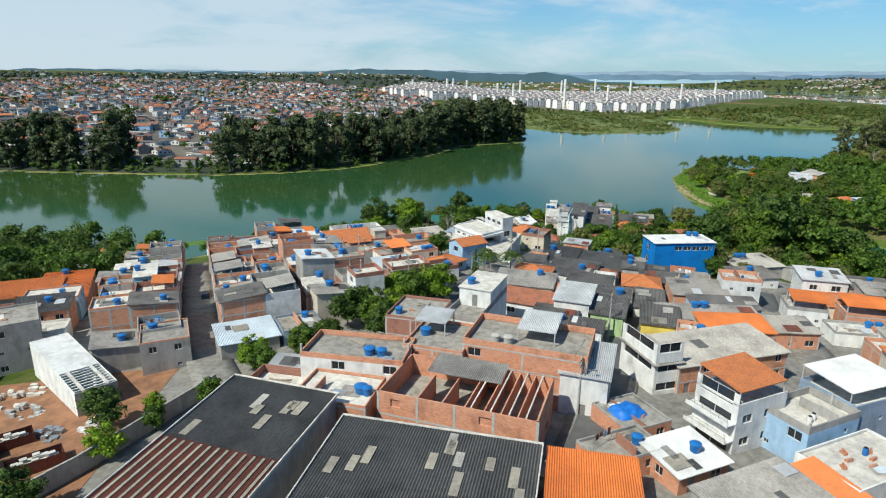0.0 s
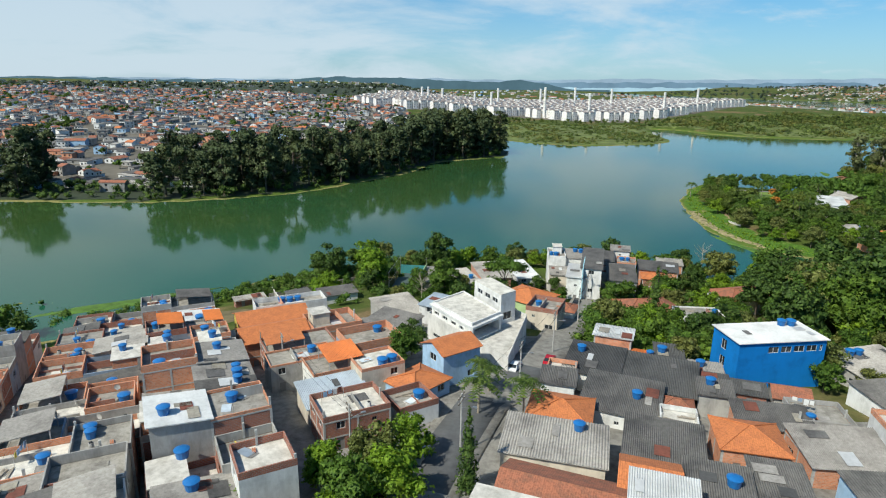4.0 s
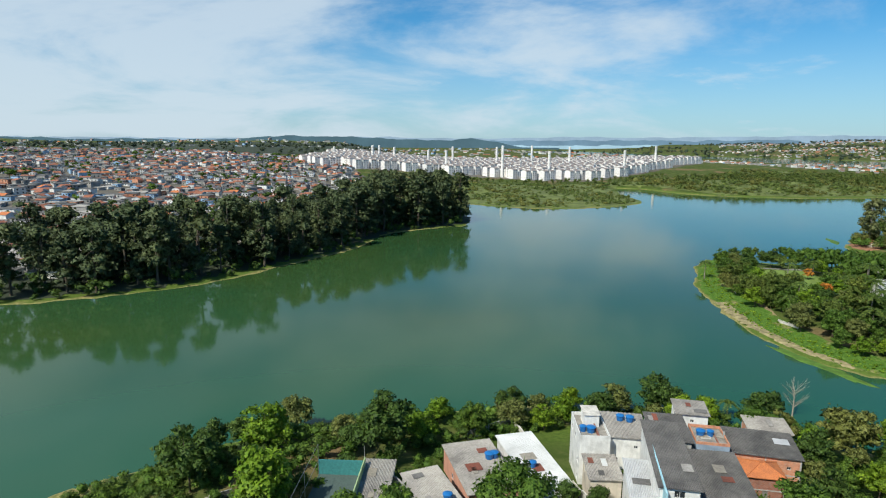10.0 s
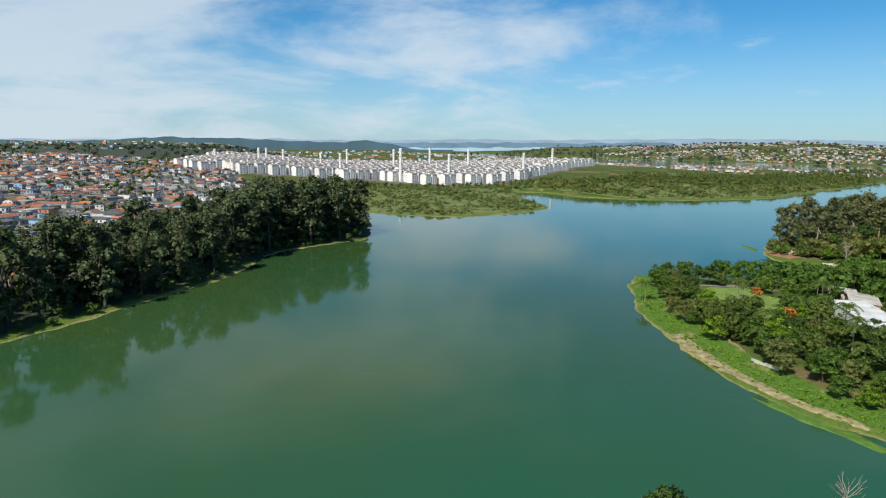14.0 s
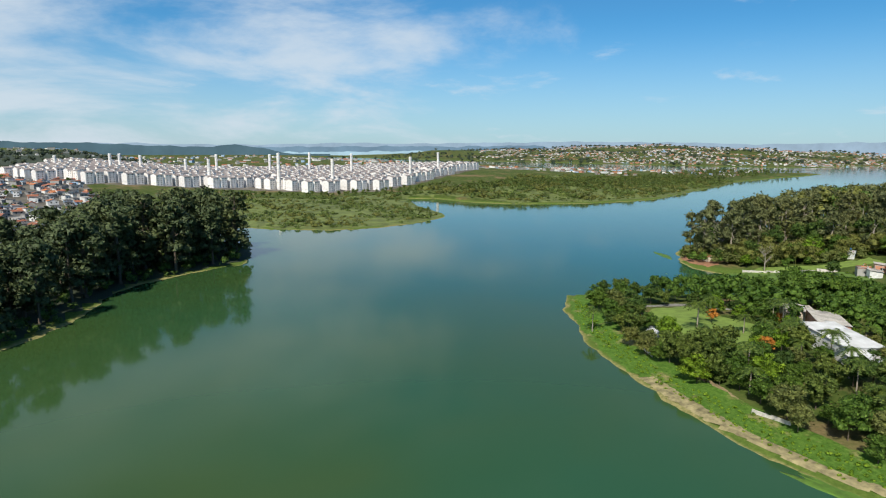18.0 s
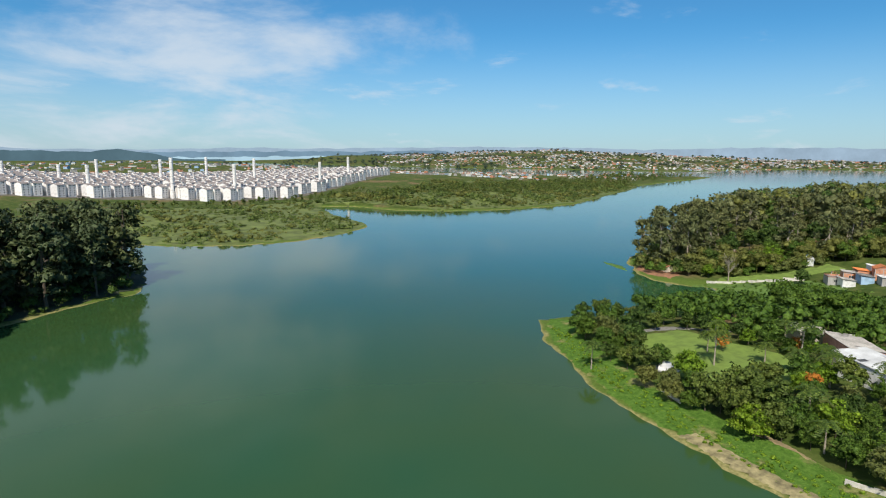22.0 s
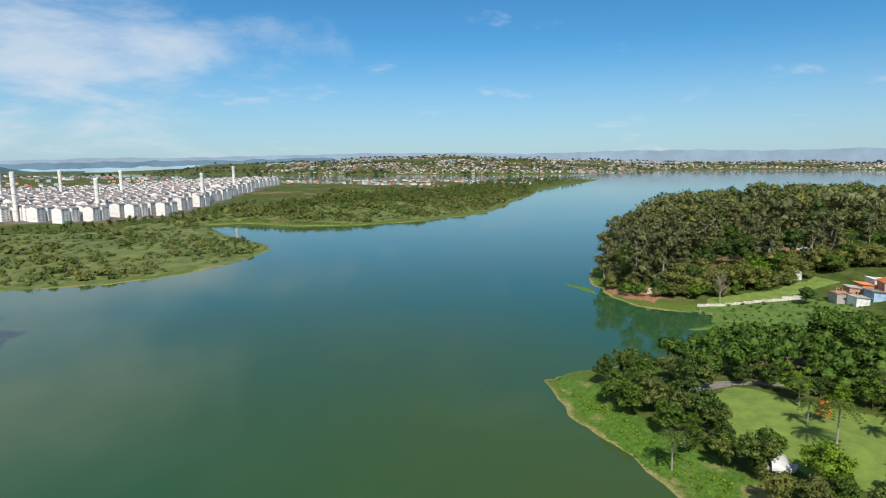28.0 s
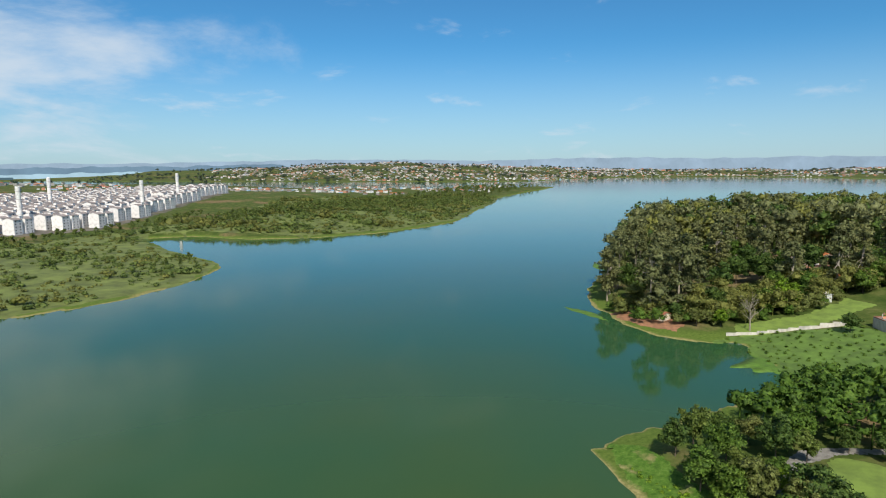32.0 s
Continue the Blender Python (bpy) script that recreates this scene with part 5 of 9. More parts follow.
def brick_stack(x, y, z, turn, rng):
    e = thing("brick_stack", pose(x, y, z, 0, 0, turn), "small stack of orange hollow bricks on a flat roof", "brick stack", "brick stacks")
    for q in range(4):
        g = Geo()
        u, v, t = (q % 2) * 0.42, (q // 2 % 2) * 0.22, (q // 4) * 0.2
        g.box(u, v, t, u + 0.39, v + 0.19, t + 0.19)
        g.ob("brick", M_BRICK, e)


def plank_pile(x, y, z, turn, rng):
    e = thing("plank_pile", pose(x, y, z, 0, 0, turn), "loose pile of weathered planks on a flat roof", "planks", "plank piles")
    for q in range(4):
        g = Geo()
        a, L = rng.uniform(-0.35, 0.35), rng.uniform(0.9, 1.7)
        dx_, dy_ = math.cos(a) * L, math.sin(a) * L
        nx, ny = -math.sin(a) * 0.12, math.cos(a) * 0.12
        o = rng.uniform(-0.5, 0.5)
        zt = 0.045 * (q + 1)
        g.slab([(-dx_ - nx, o - dy_ - ny, zt), (dx_ - nx, o + dy_ - ny, zt), (dx_ + nx, o + dy_ + ny, zt), (-dx_ + nx, o - dy_ + ny, zt)], 0.04)
        g.ob("plank", M_PALEBARK, e)


def sheet_pile(x, y, z, turn, rng):
    e = thing("roof_sheets", pose(x, y, z, 0, 0, turn), "spare corrugated roof sheets lying on a flat roof", "roof sheets", "spare roof sheets")
    for q in range(2):
        g = Geo()
        corrugated(g, (-0.9 + 0.3 * q, -0.5 + 0.2 * q, 0.06 + 0.1 * q), (1.8, 0, 0), (0, 1.1, 0.03), 0.2, 0.05)
        g.ob("sheet", (M_SHEET_PALE, M_TIN_BLUE)[q], e)


def drum(x, y, z, turn, rng):
    e = thing("plastic_drum", pose(x, y, z, 0, 0, turn), "upright plastic storage drum on a flat roof", "drum", "plastic drums")
    g = Geo()
    g.tube([(0, 0, 0, 0.27), (0, 0, 0.3, 0.30), (0, 0, 0.6, 0.30), (0, 0, 0.88, 0.26)], 10)
    g.ob("body", rng.choice((M_TANK, M_WHITE, M_TANK_GREY)), e)
    g = Geo()
    g.tube([(0, 0, 0.88, 0.22), (0, 0, 0.95, 0.20)], 10)
    g.ob("lid", M_RUBBER, e)


def laundry(x, y, z, turn, rng):
    e = thing("washing_line", pose(x, y, z, 0, 0, turn), "washing line with drying clothes on a flat roof", "washing line", "washing lines")
    for u in (-1.6, 1.6):
        g = Geo()
        g.tube([(u, 0, 0, 0.035), (u, 0, 1.8, 0.03)], 5)
        g.ob("post", M_METAL, e)
    g = Geo()
    g.rod((-1.6, 0, 1.75), (1.6, 0, 1.75), 0.012, 3)
    g.ob("line", M_WIRE, e)
    for q in range(4):
        g = Geo()
        u, w, hh = -1.35 + q * 0.72, rng.uniform(0.4, 0.62), rng.uniform(0.5, 0.9)
        g.box(u, -0.03, 1.75 - hh, u + w, 0.03, 1.755)
        g.ob("cloth", rng.choice((M_WHITE, M_LBLUE, M_PINK, M_YELLOW, M_RUST, M_BLUEGREY)), e)


def house(x, y, w, d, rot, top=None, h=None, wall="white", roof="slab", tanks=0, room=None, canopy=None, parapet=0.6, seed=None, front_wall=None,
          open_top=False, label="", corners=None, blank=(), name="house", rise=None, tank_mat=None, dishes=0, kind_word="house", fixed=None, quiet=False):
    """A town house. x, y: middle; w along its front, d deep; rot: degrees; top: height of the roof over the lake, or h over the ground.
    roof: a key of ROOFS. slab roofs get a parapet; room and canopy are (u0, v0, u1, v1, height, key), as shares of w and d, standing on the slab."""
    rng = random.Random(seed if seed is not None else int(x * 97 + y * 31 + w * 7))
    z = ground_z(x, y)
    if h is None:
        h = max(2.6, top - z)
    words = label or f"{WALL_WORDS[wall]} {kind_word} with a {ROOF_WORDS[roof]}"
    e = thing(name, pose(x, y, z, 0, 0, rot), words, "house", "town houses")
    placed.append((x, y, 0.5 * math.hypot(w, d) * 0.82))
    k = corners or [(-w / 2, -d / 2), (w / 2, -d / 2), (w / 2, d / 2), (-w / 2, d / 2)]
    sink = 3.2
    floors = max(1, int(round(h / 2.9)))
    step = h / floors
    g = Geo()
    jobs = []
    for i, (a, b) in enumerate(zip(k, k[1:] + k[:1])):
        length = math.hypot(b[0] - a[0], b[1] - a[1])
        holes = []
        per = int(length / 3.1)
        away = math.sin(math.atan2(b[1] - a[1], b[0] - a[0]) + radians(rot) - math.pi / 2) > 0.45
        party = away or i in blank or (i in (1, 3) and corners is None and rng.random() < 0.45)
        if fixed is not None:
            for u0, v0, u1, v1 in fixed.get(i, ()):
                holes.append((u0, v0 + sink, u1, v1 + sink))
                jobs.append([None, holes[-1], False, i, len(holes)])
        elif not party and length > 2.4:
            for f in range(floors):
                for c in range(max(1, per)):
                    if rng.random() < 0.42:
                        continue
                    ww, hh = rng.choice(((1.2, 1.1), (1.5, 1.1), (0.7, 0.6), (1.8, 1.2)))
                    ww = min(ww, length / max(1, per) - 0.5)
                    um = (c + 0.5) * length / max(1, per)
                    v0 = sink + f * step + 1.0
                    door = f == 0 and c == 0 and i == 0
                    hole = (um - 0.45, sink + 0.05, um + 0.45, sink + 2.1) if door else (um - ww / 2, v0, um + ww / 2, min(v0 + hh, sink + (f + 1) * step - 0.25))
                    holes.append(hole)
                    jobs.append([None, hole, door, i, len(holes)])
        wg = g
        if i == 0 and front_wall:
            wg = Geo()
        at = wg.wall(a, b, -sink, h, holes)
        for job in jobs:
            if job[3] == i:
                job[0] = at
        if wg is not g:
            wg.ob("front_wall", WALLS[front_wall], e)
    fill = g
    o = 0.35
    W, D = w / 2, d / 2
    top_geo, smooth = Geo(), False
    mat = ROOFS[roof]
    if roof in ("slab", "paleslab"):
        ins = [(px * (1 - 0.16 / max(0.5, abs(px))) if abs(px) > 0.2 else px, py * (1 - 0.16 / max(0.5, abs(py))) if abs(py) > 0.2 else py) for px, py in k]
        top_geo.slab([(px, py, h - 0.05) for px, py in ins], 0.14)
        if parapet > 0:
            pg = Geo()
            for a, b, c2, d2 in zip(k, k[1:] + k[:1], ins, ins[1:] + ins[:1]):
                A, B, C, E2 = (*a, h), (*b, h), (*d2, h), (*c2, h)
                up = lambda q: (q[0], q[1], h + parapet)
                pg.face([A, B, up(B), up(A)])
                pg.face([C, E2, up(E2), up(C)])
                pg.face([up(A), up(B), up(C), up(E2)])
            pg.ob("parapet", WALLS[rng.choice((wall, "brick", "old", "grey")) if wall not in ("blue", "white") or corners is None and parapet > 0.35 and wall != "blue" else wall], e)
    elif roof in ("sheet", "pale", "dark", "tin", "bluetin", "orange", "rust"):
        up = rise if rise is not None else 0.07 * d + 0.15
        corrugated(top_geo, (-W - o, -D - o, h + 0.05), (w + 2 * o, 0, 0), (0, d + 2 * o, up * (d + 2 * o) / d), 0.24 if w < 12 else 0.33)
        top_geo.slab([(-W - o, -D - o, h - 0.02), (W + o, -D - o, h - 0.02), (W + o, D + o, h - 0.02 + up * (d + 2 * o) / d), (-W - o, D + o, h - 0.02 + up * (d + 2 * o) / d)], 0.05)
        fill.face([(W, -D, h), (W, D, h), (W, D, h + up)])
        fill.face([(-W, D, h), (-W, -D, h), (-W, D, h + up)])
        fill.face([(W, D, h), (-W, D, h), (-W, D, h + up), (W, D, h + up)])
    elif roof in ("tile", "oldtile"):
        up = rise if rise is not None else 0.17 * min(w, d) + 0.3
        if corners is None and (w > 1.6 * d or rng.random() < 0.35):
            t = h + up
            roof_plane(top_geo, [(-W - o, -D - o, h - 0.06), (W + o, -D - o, h - 0.06), (W + o, 0, t), (-W - o, 0, t)])
            roof_plane(top_geo, [(W + o, D + o, h - 0.06), (-W - o, D + o, h - 0.06), (-W - o, 0, t), (W + o, 0, t)])
            fill.face([(W, -D, h), (W, D, h), (W, 0, t - 0.15)])
            fill.face([(-W, D, h), (-W, -D, h), (-W, 0, t - 0.15)])
        else:
            r = max(0.05, (max(w, d) - min(w, d)) / 2)
            t = h + up
            R1, R2 = ((-r, 0, t), (r, 0, t)) if w >= d else ((0, -r, t), (0, r, t))
            c = [(-W - o, -D - o, h - 0.06), (W + o, -D - o, h - 0.06), (W + o, D + o, h - 0.06), (-W - o, D + o, h - 0.06)]
            if w >= d:
                roof_plane(top_geo, [c[0], c[1], R2, R1])
                roof_plane(top_geo, [c[1], c[2], R2])
                roof_plane(top_geo, [c[2], c[3], R1, R2])
                roof_plane(top_geo, [c[3], c[0], R1])
            else:
                roof_plane(top_geo, [c[0], c[1], R1])
                roof_plane(top_geo, [c[1], c[2], R2, R1])
                roof_plane(top_geo, [c[2], c[3], R2])
                roof_plane(top_geo, [c[3], c[0], R1, R2])
            rg = Geo()
            for cc, rr in ((c[0], R1), (c[1], R2 if w >= d else R1), (c[2], R2), (c[3], R1 if w >= d else R2)):
                rg.rod(Vector(cc) + Vector((0, 0, 0.03)), Vector(rr) + Vector((0, 0, 0.05)), 0.11, 5)
            rg.rod(Vector(R1) + Vector((0, 0, 0.04)), Vector(R2) + Vector((0.01, 0, 0.04)), 0.12, 5)
            rg.ob("ridge_tiles", mat, e)
    g.ob("wall", WALLS[wall], e)
    if wall in ("brick", "old") and corners is None and h > 3:
        # the concrete frame shows between the brick panels
        fr = Geo()
        for u in sorted({-W + 0.12, W - 0.12, *([0.0] if w > 7 else [])}):
            for v0, v1 in ((-D - 0.03, -D - 0.002), (D + 0.002, D + 0.03)):
                fr.box(u - 0.13, v0, -2.5, u + 0.13, v1, h)
        for v in (-D + 0.12, 0.0, D - 0.12):
            for u0, u1 in ((-W - 0.03, -W - 0.002), (W + 0.002, W + 0.03)):
                fr.box(u0, v - 0.13, -2.5, u1, v + 0.13, h)
        for q in [step * k - 0.15 for k in range(1, floors + 1)]:
            fr.box(-W, -D - 0.034, q, W, -D - 0.004, q + 0.2)
            fr.box(-W - 0.034, -D, q, -W - 0.004, D, q + 0.2)
            fr.box(W + 0.004, -D, q, W + 0.034, D, q + 0.2)
        fr.ob("concrete_frame", M_CONCRETE, e, "grey concrete frame between brick panels")
    if roof in ("sheet", "pale", "dark", "tin", "bluetin") and w > 4:
        up = rise if rise is not None else 0.07 * d + 0.15
        zat = lambda v: h + 0.17 + up * (v + D + o) / d
        for n in range(rng.choice((1, 2, 3))):
            pg = Geo()
            px, py = rng.uniform(-W, W - 1.4), rng.uniform(-D, D - 2.2)
            qx, qy = rng.choice((0.9, 1.8, 2.6)), rng.uniform(1.2, 2.4)
            qx, qy = min(qx, W - px), min(qy, D - py)
            pg.slab([(px, py, zat(py)), (px + qx, py, zat(py)), (px + qx, py + qy, zat(py + qy)), (px, py + qy, zat(py + qy))], 0.03)
            pg.ob("replaced_sheet", rng.choice((M_SHEET, M_SHEET_PALE, M_TIN, M_SKYLIGHT, M_SHEET_DARK, M_RUST)), e, "newer or rustier roof sheet")
    if top_geo.v and not open_top:
        top_geo.ob("roof", mat, e)
    if roof in ("slab", "paleslab") and corners is None and not canopy and w > 5 and rng.random() < 0.8:
        g = Geo()
        u = rng.uniform(-0.25, 0.25) * w
        tall = rng.choice((0.35, 0.7, 1.2))
        g.box(u - 0.07, -D + 0.18, h - 0.046, u + 0.07, D * rng.uniform(0.1, 0.9), h + tall)
        g.ob("roof_partition", rng.choice((M_BRICK, M_GREY, M_BRICK_OLD)), e)
        g = Geo()
        px, py = rng.uniform(-0.3, 0.1) * w, rng.uniform(-0.3, 0.1) * d
        qx, qy = rng.uniform(0.2, 0.35) * w, rng.uniform(0.2, 0.35) * d
        g.box(px, py, h - 0.046, px + qx, py + qy, h + 0.03)
        g.ob("roof_patch", rng.choice((M_SHEET, M_TIN, M_SLAB, M_SHEET_PALE, M_SLAB_PALE)), e)
    if roof in ("slab", "paleslab") and corners is None and parapet > 0.3 and rng.random() < 0.55:
        for u, v in ((-W + 0.16, -D + 0.16), (W - 0.16, 0.1)):
            g = Geo()
            g.box(u - 0.12, v - 0.12, h - 0.04, u + 0.12, v + 0.12, h + parapet + rng.uniform(0.3, 1.1))
            g.ob("column_stub", M_CONCRETE, e)
    for at, (u0, v0, u1, v1), door, *_ in jobs:
        window(e, at, u0, v0, u1, v1, 0.16, door)
    flat_top = roof in ("slab", "paleslab")
    base = h - 0.05
    for spec in ([room] if room and not isinstance(room, list) else room or []):
        u0, v0, u1, v1, rh, key = spec
        q = Geo()
        cs = [(-W + u0 * w, -D + v0 * d), (-W + u1 * w, -D + v0 * d), (-W + u1 * w, -D + v1 * d), (-W + u0 * w, -D + v1 * d)]
        found = []
        for i, (a, b) in enumerate(zip(cs, cs[1:] + cs[:1])):
            length = math.hypot(b[0] - a[0], b[1] - a[1])
            hole = [(length * 0.5 - 0.45, 0.02, length * 0.5 + 0.45, 2.05)] if i == 0 and rh > 2.3 else [(length * 0.4, 1.0, length * 0.4 + 0.9, 1.8)] if i == 3 and length > 2.4 and rh > 2.2 else []
            at = q.wall(a, b, base, base + rh, hole, 0.12)
            found += [(at, hh, i == 0) for hh in hole]
        rm = q.ob("roof_room", WALLS[key], e)
        for at, hh, dr in found:
            window(rm, at, *hh, 0.12, dr)
        s = Geo()
        s.slab([(cs[0][0] - 0.2, cs[0][1] - 0.2, base + rh + 0.12), (cs[1][0] + 0.2, cs[1][1] - 0.2, base + rh + 0.12), (cs[2][0] + 0.2, cs[2][1] + 0.2, base + rh + 0.12), (cs[3][0] - 0.2, cs[3][1] + 0.2, base + rh + 0.12)], 0.13)
        s.ob("room_slab", M_SLAB_PALE, rm)
    for spec in ([canopy] if canopy and not isinstance(canopy, list) else canopy or []):
        u0, v0, u1, v1, rh, key = spec
        x0, y0, x1, y1 = -W + u0 * w, -D + v0 * d, -W + u1 * w, -D + v1 * d
        s = Geo()
        lift = 0.09 * (y1 - y0)
        if key in ("tile", "oldtile"):
            roof_plane(s, [(x0, y0, base + rh), (x1, y0, base + rh), (x1, y1, base + rh + lift * 1.6), (x0, y1, base + rh + lift * 1.6)], 0.1)
        else:
            corrugated(s, (x0, y0, base + rh), (x1 - x0, 0, 0), (0, y1 - y0, lift))
            s.slab([(x0, y0, base + rh - 0.06), (x1, y0, base + rh - 0.06), (x1, y1, base + rh + lift - 0.06), (x0, y1, base + rh + lift - 0.06)], 0.03)
        cn = s.ob("canopy", ROOFS[key], e, ROOF_WORDS[key].replace("roof", "canopy"))
        for px, py, pz in ((x0 + 0.15, y0 + 0.15, 0), (x1 - 0.15, y0 + 0.15, 0), (x1 - 0.15, y1 - 0.15, lift), (x0 + 0.15, y1 - 0.15, lift)):
            s = Geo()
            s.box(px - 0.07, py - 0.07, base, px + 0.07, py + 0.07, base + rh + pz - 0.1)
            s.ob("post", M_CONCRETE, cn)
    c, s_ = math.cos(radians(rot)), math.sin(radians(rot))
    for n in range(tanks):
        u, v = rng.uniform(-0.36, 0.36) * w, rng.uniform(-0.3, 0.38) * d
        if n:
            u, v = last[0] + rng.choice((-1.7, 1.7)), last[1] + rng.uniform(-0.3, 0.3)
        u = max(-W + 1, min(W - 1, u))
        last = (u, v)
        zt = z + h - 0.05
        if not flat_top:
            slope = (rise if rise is not None else 0.07 * d + 0.15) / d
            zt = z + h + slope * (v + D) + 0.08
        for rm_ in ([room] if room and not isinstance(room, list) else room or []):
            if rm_[0] <= (u + W) / w <= rm_[2] and rm_[1] <= (v + D) / d <= rm_[3]:
                zt = z + base + rm_[4] + 0.12
        for cn_ in ([canopy] if canopy and not isinstance(canopy, list) else canopy or []):
            if cn_[0] <= (u + W) / w <= cn_[2] and cn_[1] <= (v + D) / d <= cn_[3]:
                zt = None
        if zt is not None and roof not in ("tile", "oldtile"):
            water_tank(x + u * c - v * s_, y + u * s_ + v * c, zt, rng.choice((0.62, 0.72, 0.8)), tank_mat)
    if flat_top and corners is None and not room and not canopy and w > 4.5 and not quiet:
        for n in range(2):
            u, v = rng.uniform(-0.3, 0.3) * w, rng.uniform(-0.32, 0.32) * d
            rng.choice((brick_stack, laundry, plank_pile, drum, plank_pile, sheet_pile))(x + u * c - v * s_, y + u * s_ + v * c, z + h - 0.046, rot + rng.uniform(-30, 30), rng)
    for n in range(dishes):
        u, v = rng.choice((-0.4, 0.4)) * w, rng.uniform(-0.4, 0.4) * d
        if flat_top:
            dish(x + u * c - v * s_, y + u * s_ + v * c, z + h - 0.05, rng.uniform(-60, 60))
    return e


def strip(name, line, wide, mat, lift=0.09, label="", category="road", thick=0.5):
    """A road or path along a line of (x, y), draped over the ground."""
    pts = []
    for (x0, y0), (x1, y1) in zip(line, line[1:]):
        n = max(1, int(math.hypot(x1 - x0, y1 - y0) / 2.5))
        pts += [(x0 + (x1 - x0) * k / n, y0 + (y1 - y0) * k / n) for k in range(n)]
    pts.append(line[-1])
    pts = np.array(pts)
    t = np.gradient(pts, axis=0)
    t /= np.linalg.norm(t, axis=1, keepdims=True)
    nrm = np.stack([-t[:, 1], t[:, 0]], -1)
    rows = []
    for s in (-1, -0.33, 0.33, 1):
        q = pts + nrm * s * wide / 2
        rows.append(np.column_stack([q, height(q[:, 0], q[:, 1])]))
    zmid = np.maximum.reduce([r[:, 2] for r in rows])
    for r in rows:
        r[:, 2] = zmid + lift
    n = len(pts)
    low = [rows[0] - (0, 0, thick), rows[3] - (0, 0, thick)]
    verts = np.concatenate(rows + low)
    f = []
    for k in range(n - 1):
        for j in range(3):
            f.append((j * n + k, j * n + k + 1, (j + 1) * n + k + 1, (j + 1) * n + k)[::-1])
        f.append((4 * n + k, 4 * n + k + 1, k + 1, k)[::-1])
        f.append((3 * n + k, 3 * n + k + 1, 5 * n + k + 1, 5 * n + k)[::-1])
    return tagged(new(name, raw_mesh(name, verts, np.array(f), mat)), label, category, kind="structure")


def garden_wall(x0, y0, x1, y1, tall=2.2, mat=None, label="grey masonry boundary wall"):
    """A free-standing wall of panels that steps with the ground, with a coping."""
    length = math.hypot(x1 - x0, y1 - y0)
    a = math.atan2(y1 - y0, x1 - x0)
    e = thing("boundary_wall", pose(x0, y0, ground_z(x0, y0), 0, 0, math.degrees(a)), label, "wall")
    z0 = ground_z(x0, y0)
    n = max(1, int(length / 3.5))
    for k in range(n):
        u0, u1 = length * k / n, length * (k + 1) / n - 0.004
        q = ground_z(x0 + (x1 - x0) * (k + 0.5) / n, y0 + (y1 - y0) * (k + 0.5) / n) - z0
        g = Geo()
        g.box(u0, -0.09, q - 1.2, u1, 0.09, q + tall)
        g.box(u0, -0.13, q + tall, u1, 0.13, q + tall + 0.08)
        g.ob("panel", mat or M_GREY, e)
    return e


def lamp_post(x, y, turn, tall=8.5, arm=True, label="grey concrete power pole with crossarms"):
    z = ground_z(x, y)
    e = thing("power_pole", pose(x, y, z, 0, 0, turn), label, "power pole", "power poles")
    g = Geo()
    g.tube([(0, 0, -0.5, 0.16), (0, 0, tall, 0.10)], 8)
    g.ob("pole", M_CONCRETE, e)
    for k, q in enumerate((tall - 0.35, tall - 1.1)):
        g = Geo()
        g.box(-1.1, -0.06, q, 1.1, 0.06, q + 0.12)
        b = g.ob("crossarm", M_BARK, e)
        for u in (-1.0, -0.4, 0.4, 1.0):
            g = Geo()
            g.tube([(u, 0, q + 0.12, 0.05), (u, 0, q + 0.2, 0.07), (u, 0, q + 0.28, 0.04)], 6)
            g.ob("insulator", M_TANK_GREY, b)
    if arm:
        g = Geo()
        g.rod((0, 0, tall - 1.9), (0, -1.5, tall - 1.5), 0.04)
        a = g.ob("lamp_arm", M_METAL, e)
        g = Geo()
        g.box(-0.14, -2.0, tall - 1.56, 0.14, -1.45, tall - 1.42)
        g.ob("lamp_head", M_METAL, a)
    return Vector((x, y, z + tall))


def cables(a, b, label="sagging black power cables between poles"):
    e = thing("power_lines", pose(0, 0, 0), label, "cables", "power lines")
    side = Vector((b.y - a.y, a.x - b.x, 0)).normalized()
    for off, dz in ((-0.9, -0.1), (0.9, -0.1), (0.4, -0.85)):
        g = Geo()
        pts = [a.lerp(b, k / 8) + side * off + Vector((0, 0, dz - 1.6 * 4 * (k / 8) * (1 - k / 8) * 0.4)) for k in range(9)]
        for p, q in zip(pts, pts[1:]):
            g.rod(p, q, 0.022, 3)
        g.ob("cable", M_WIRE, e)


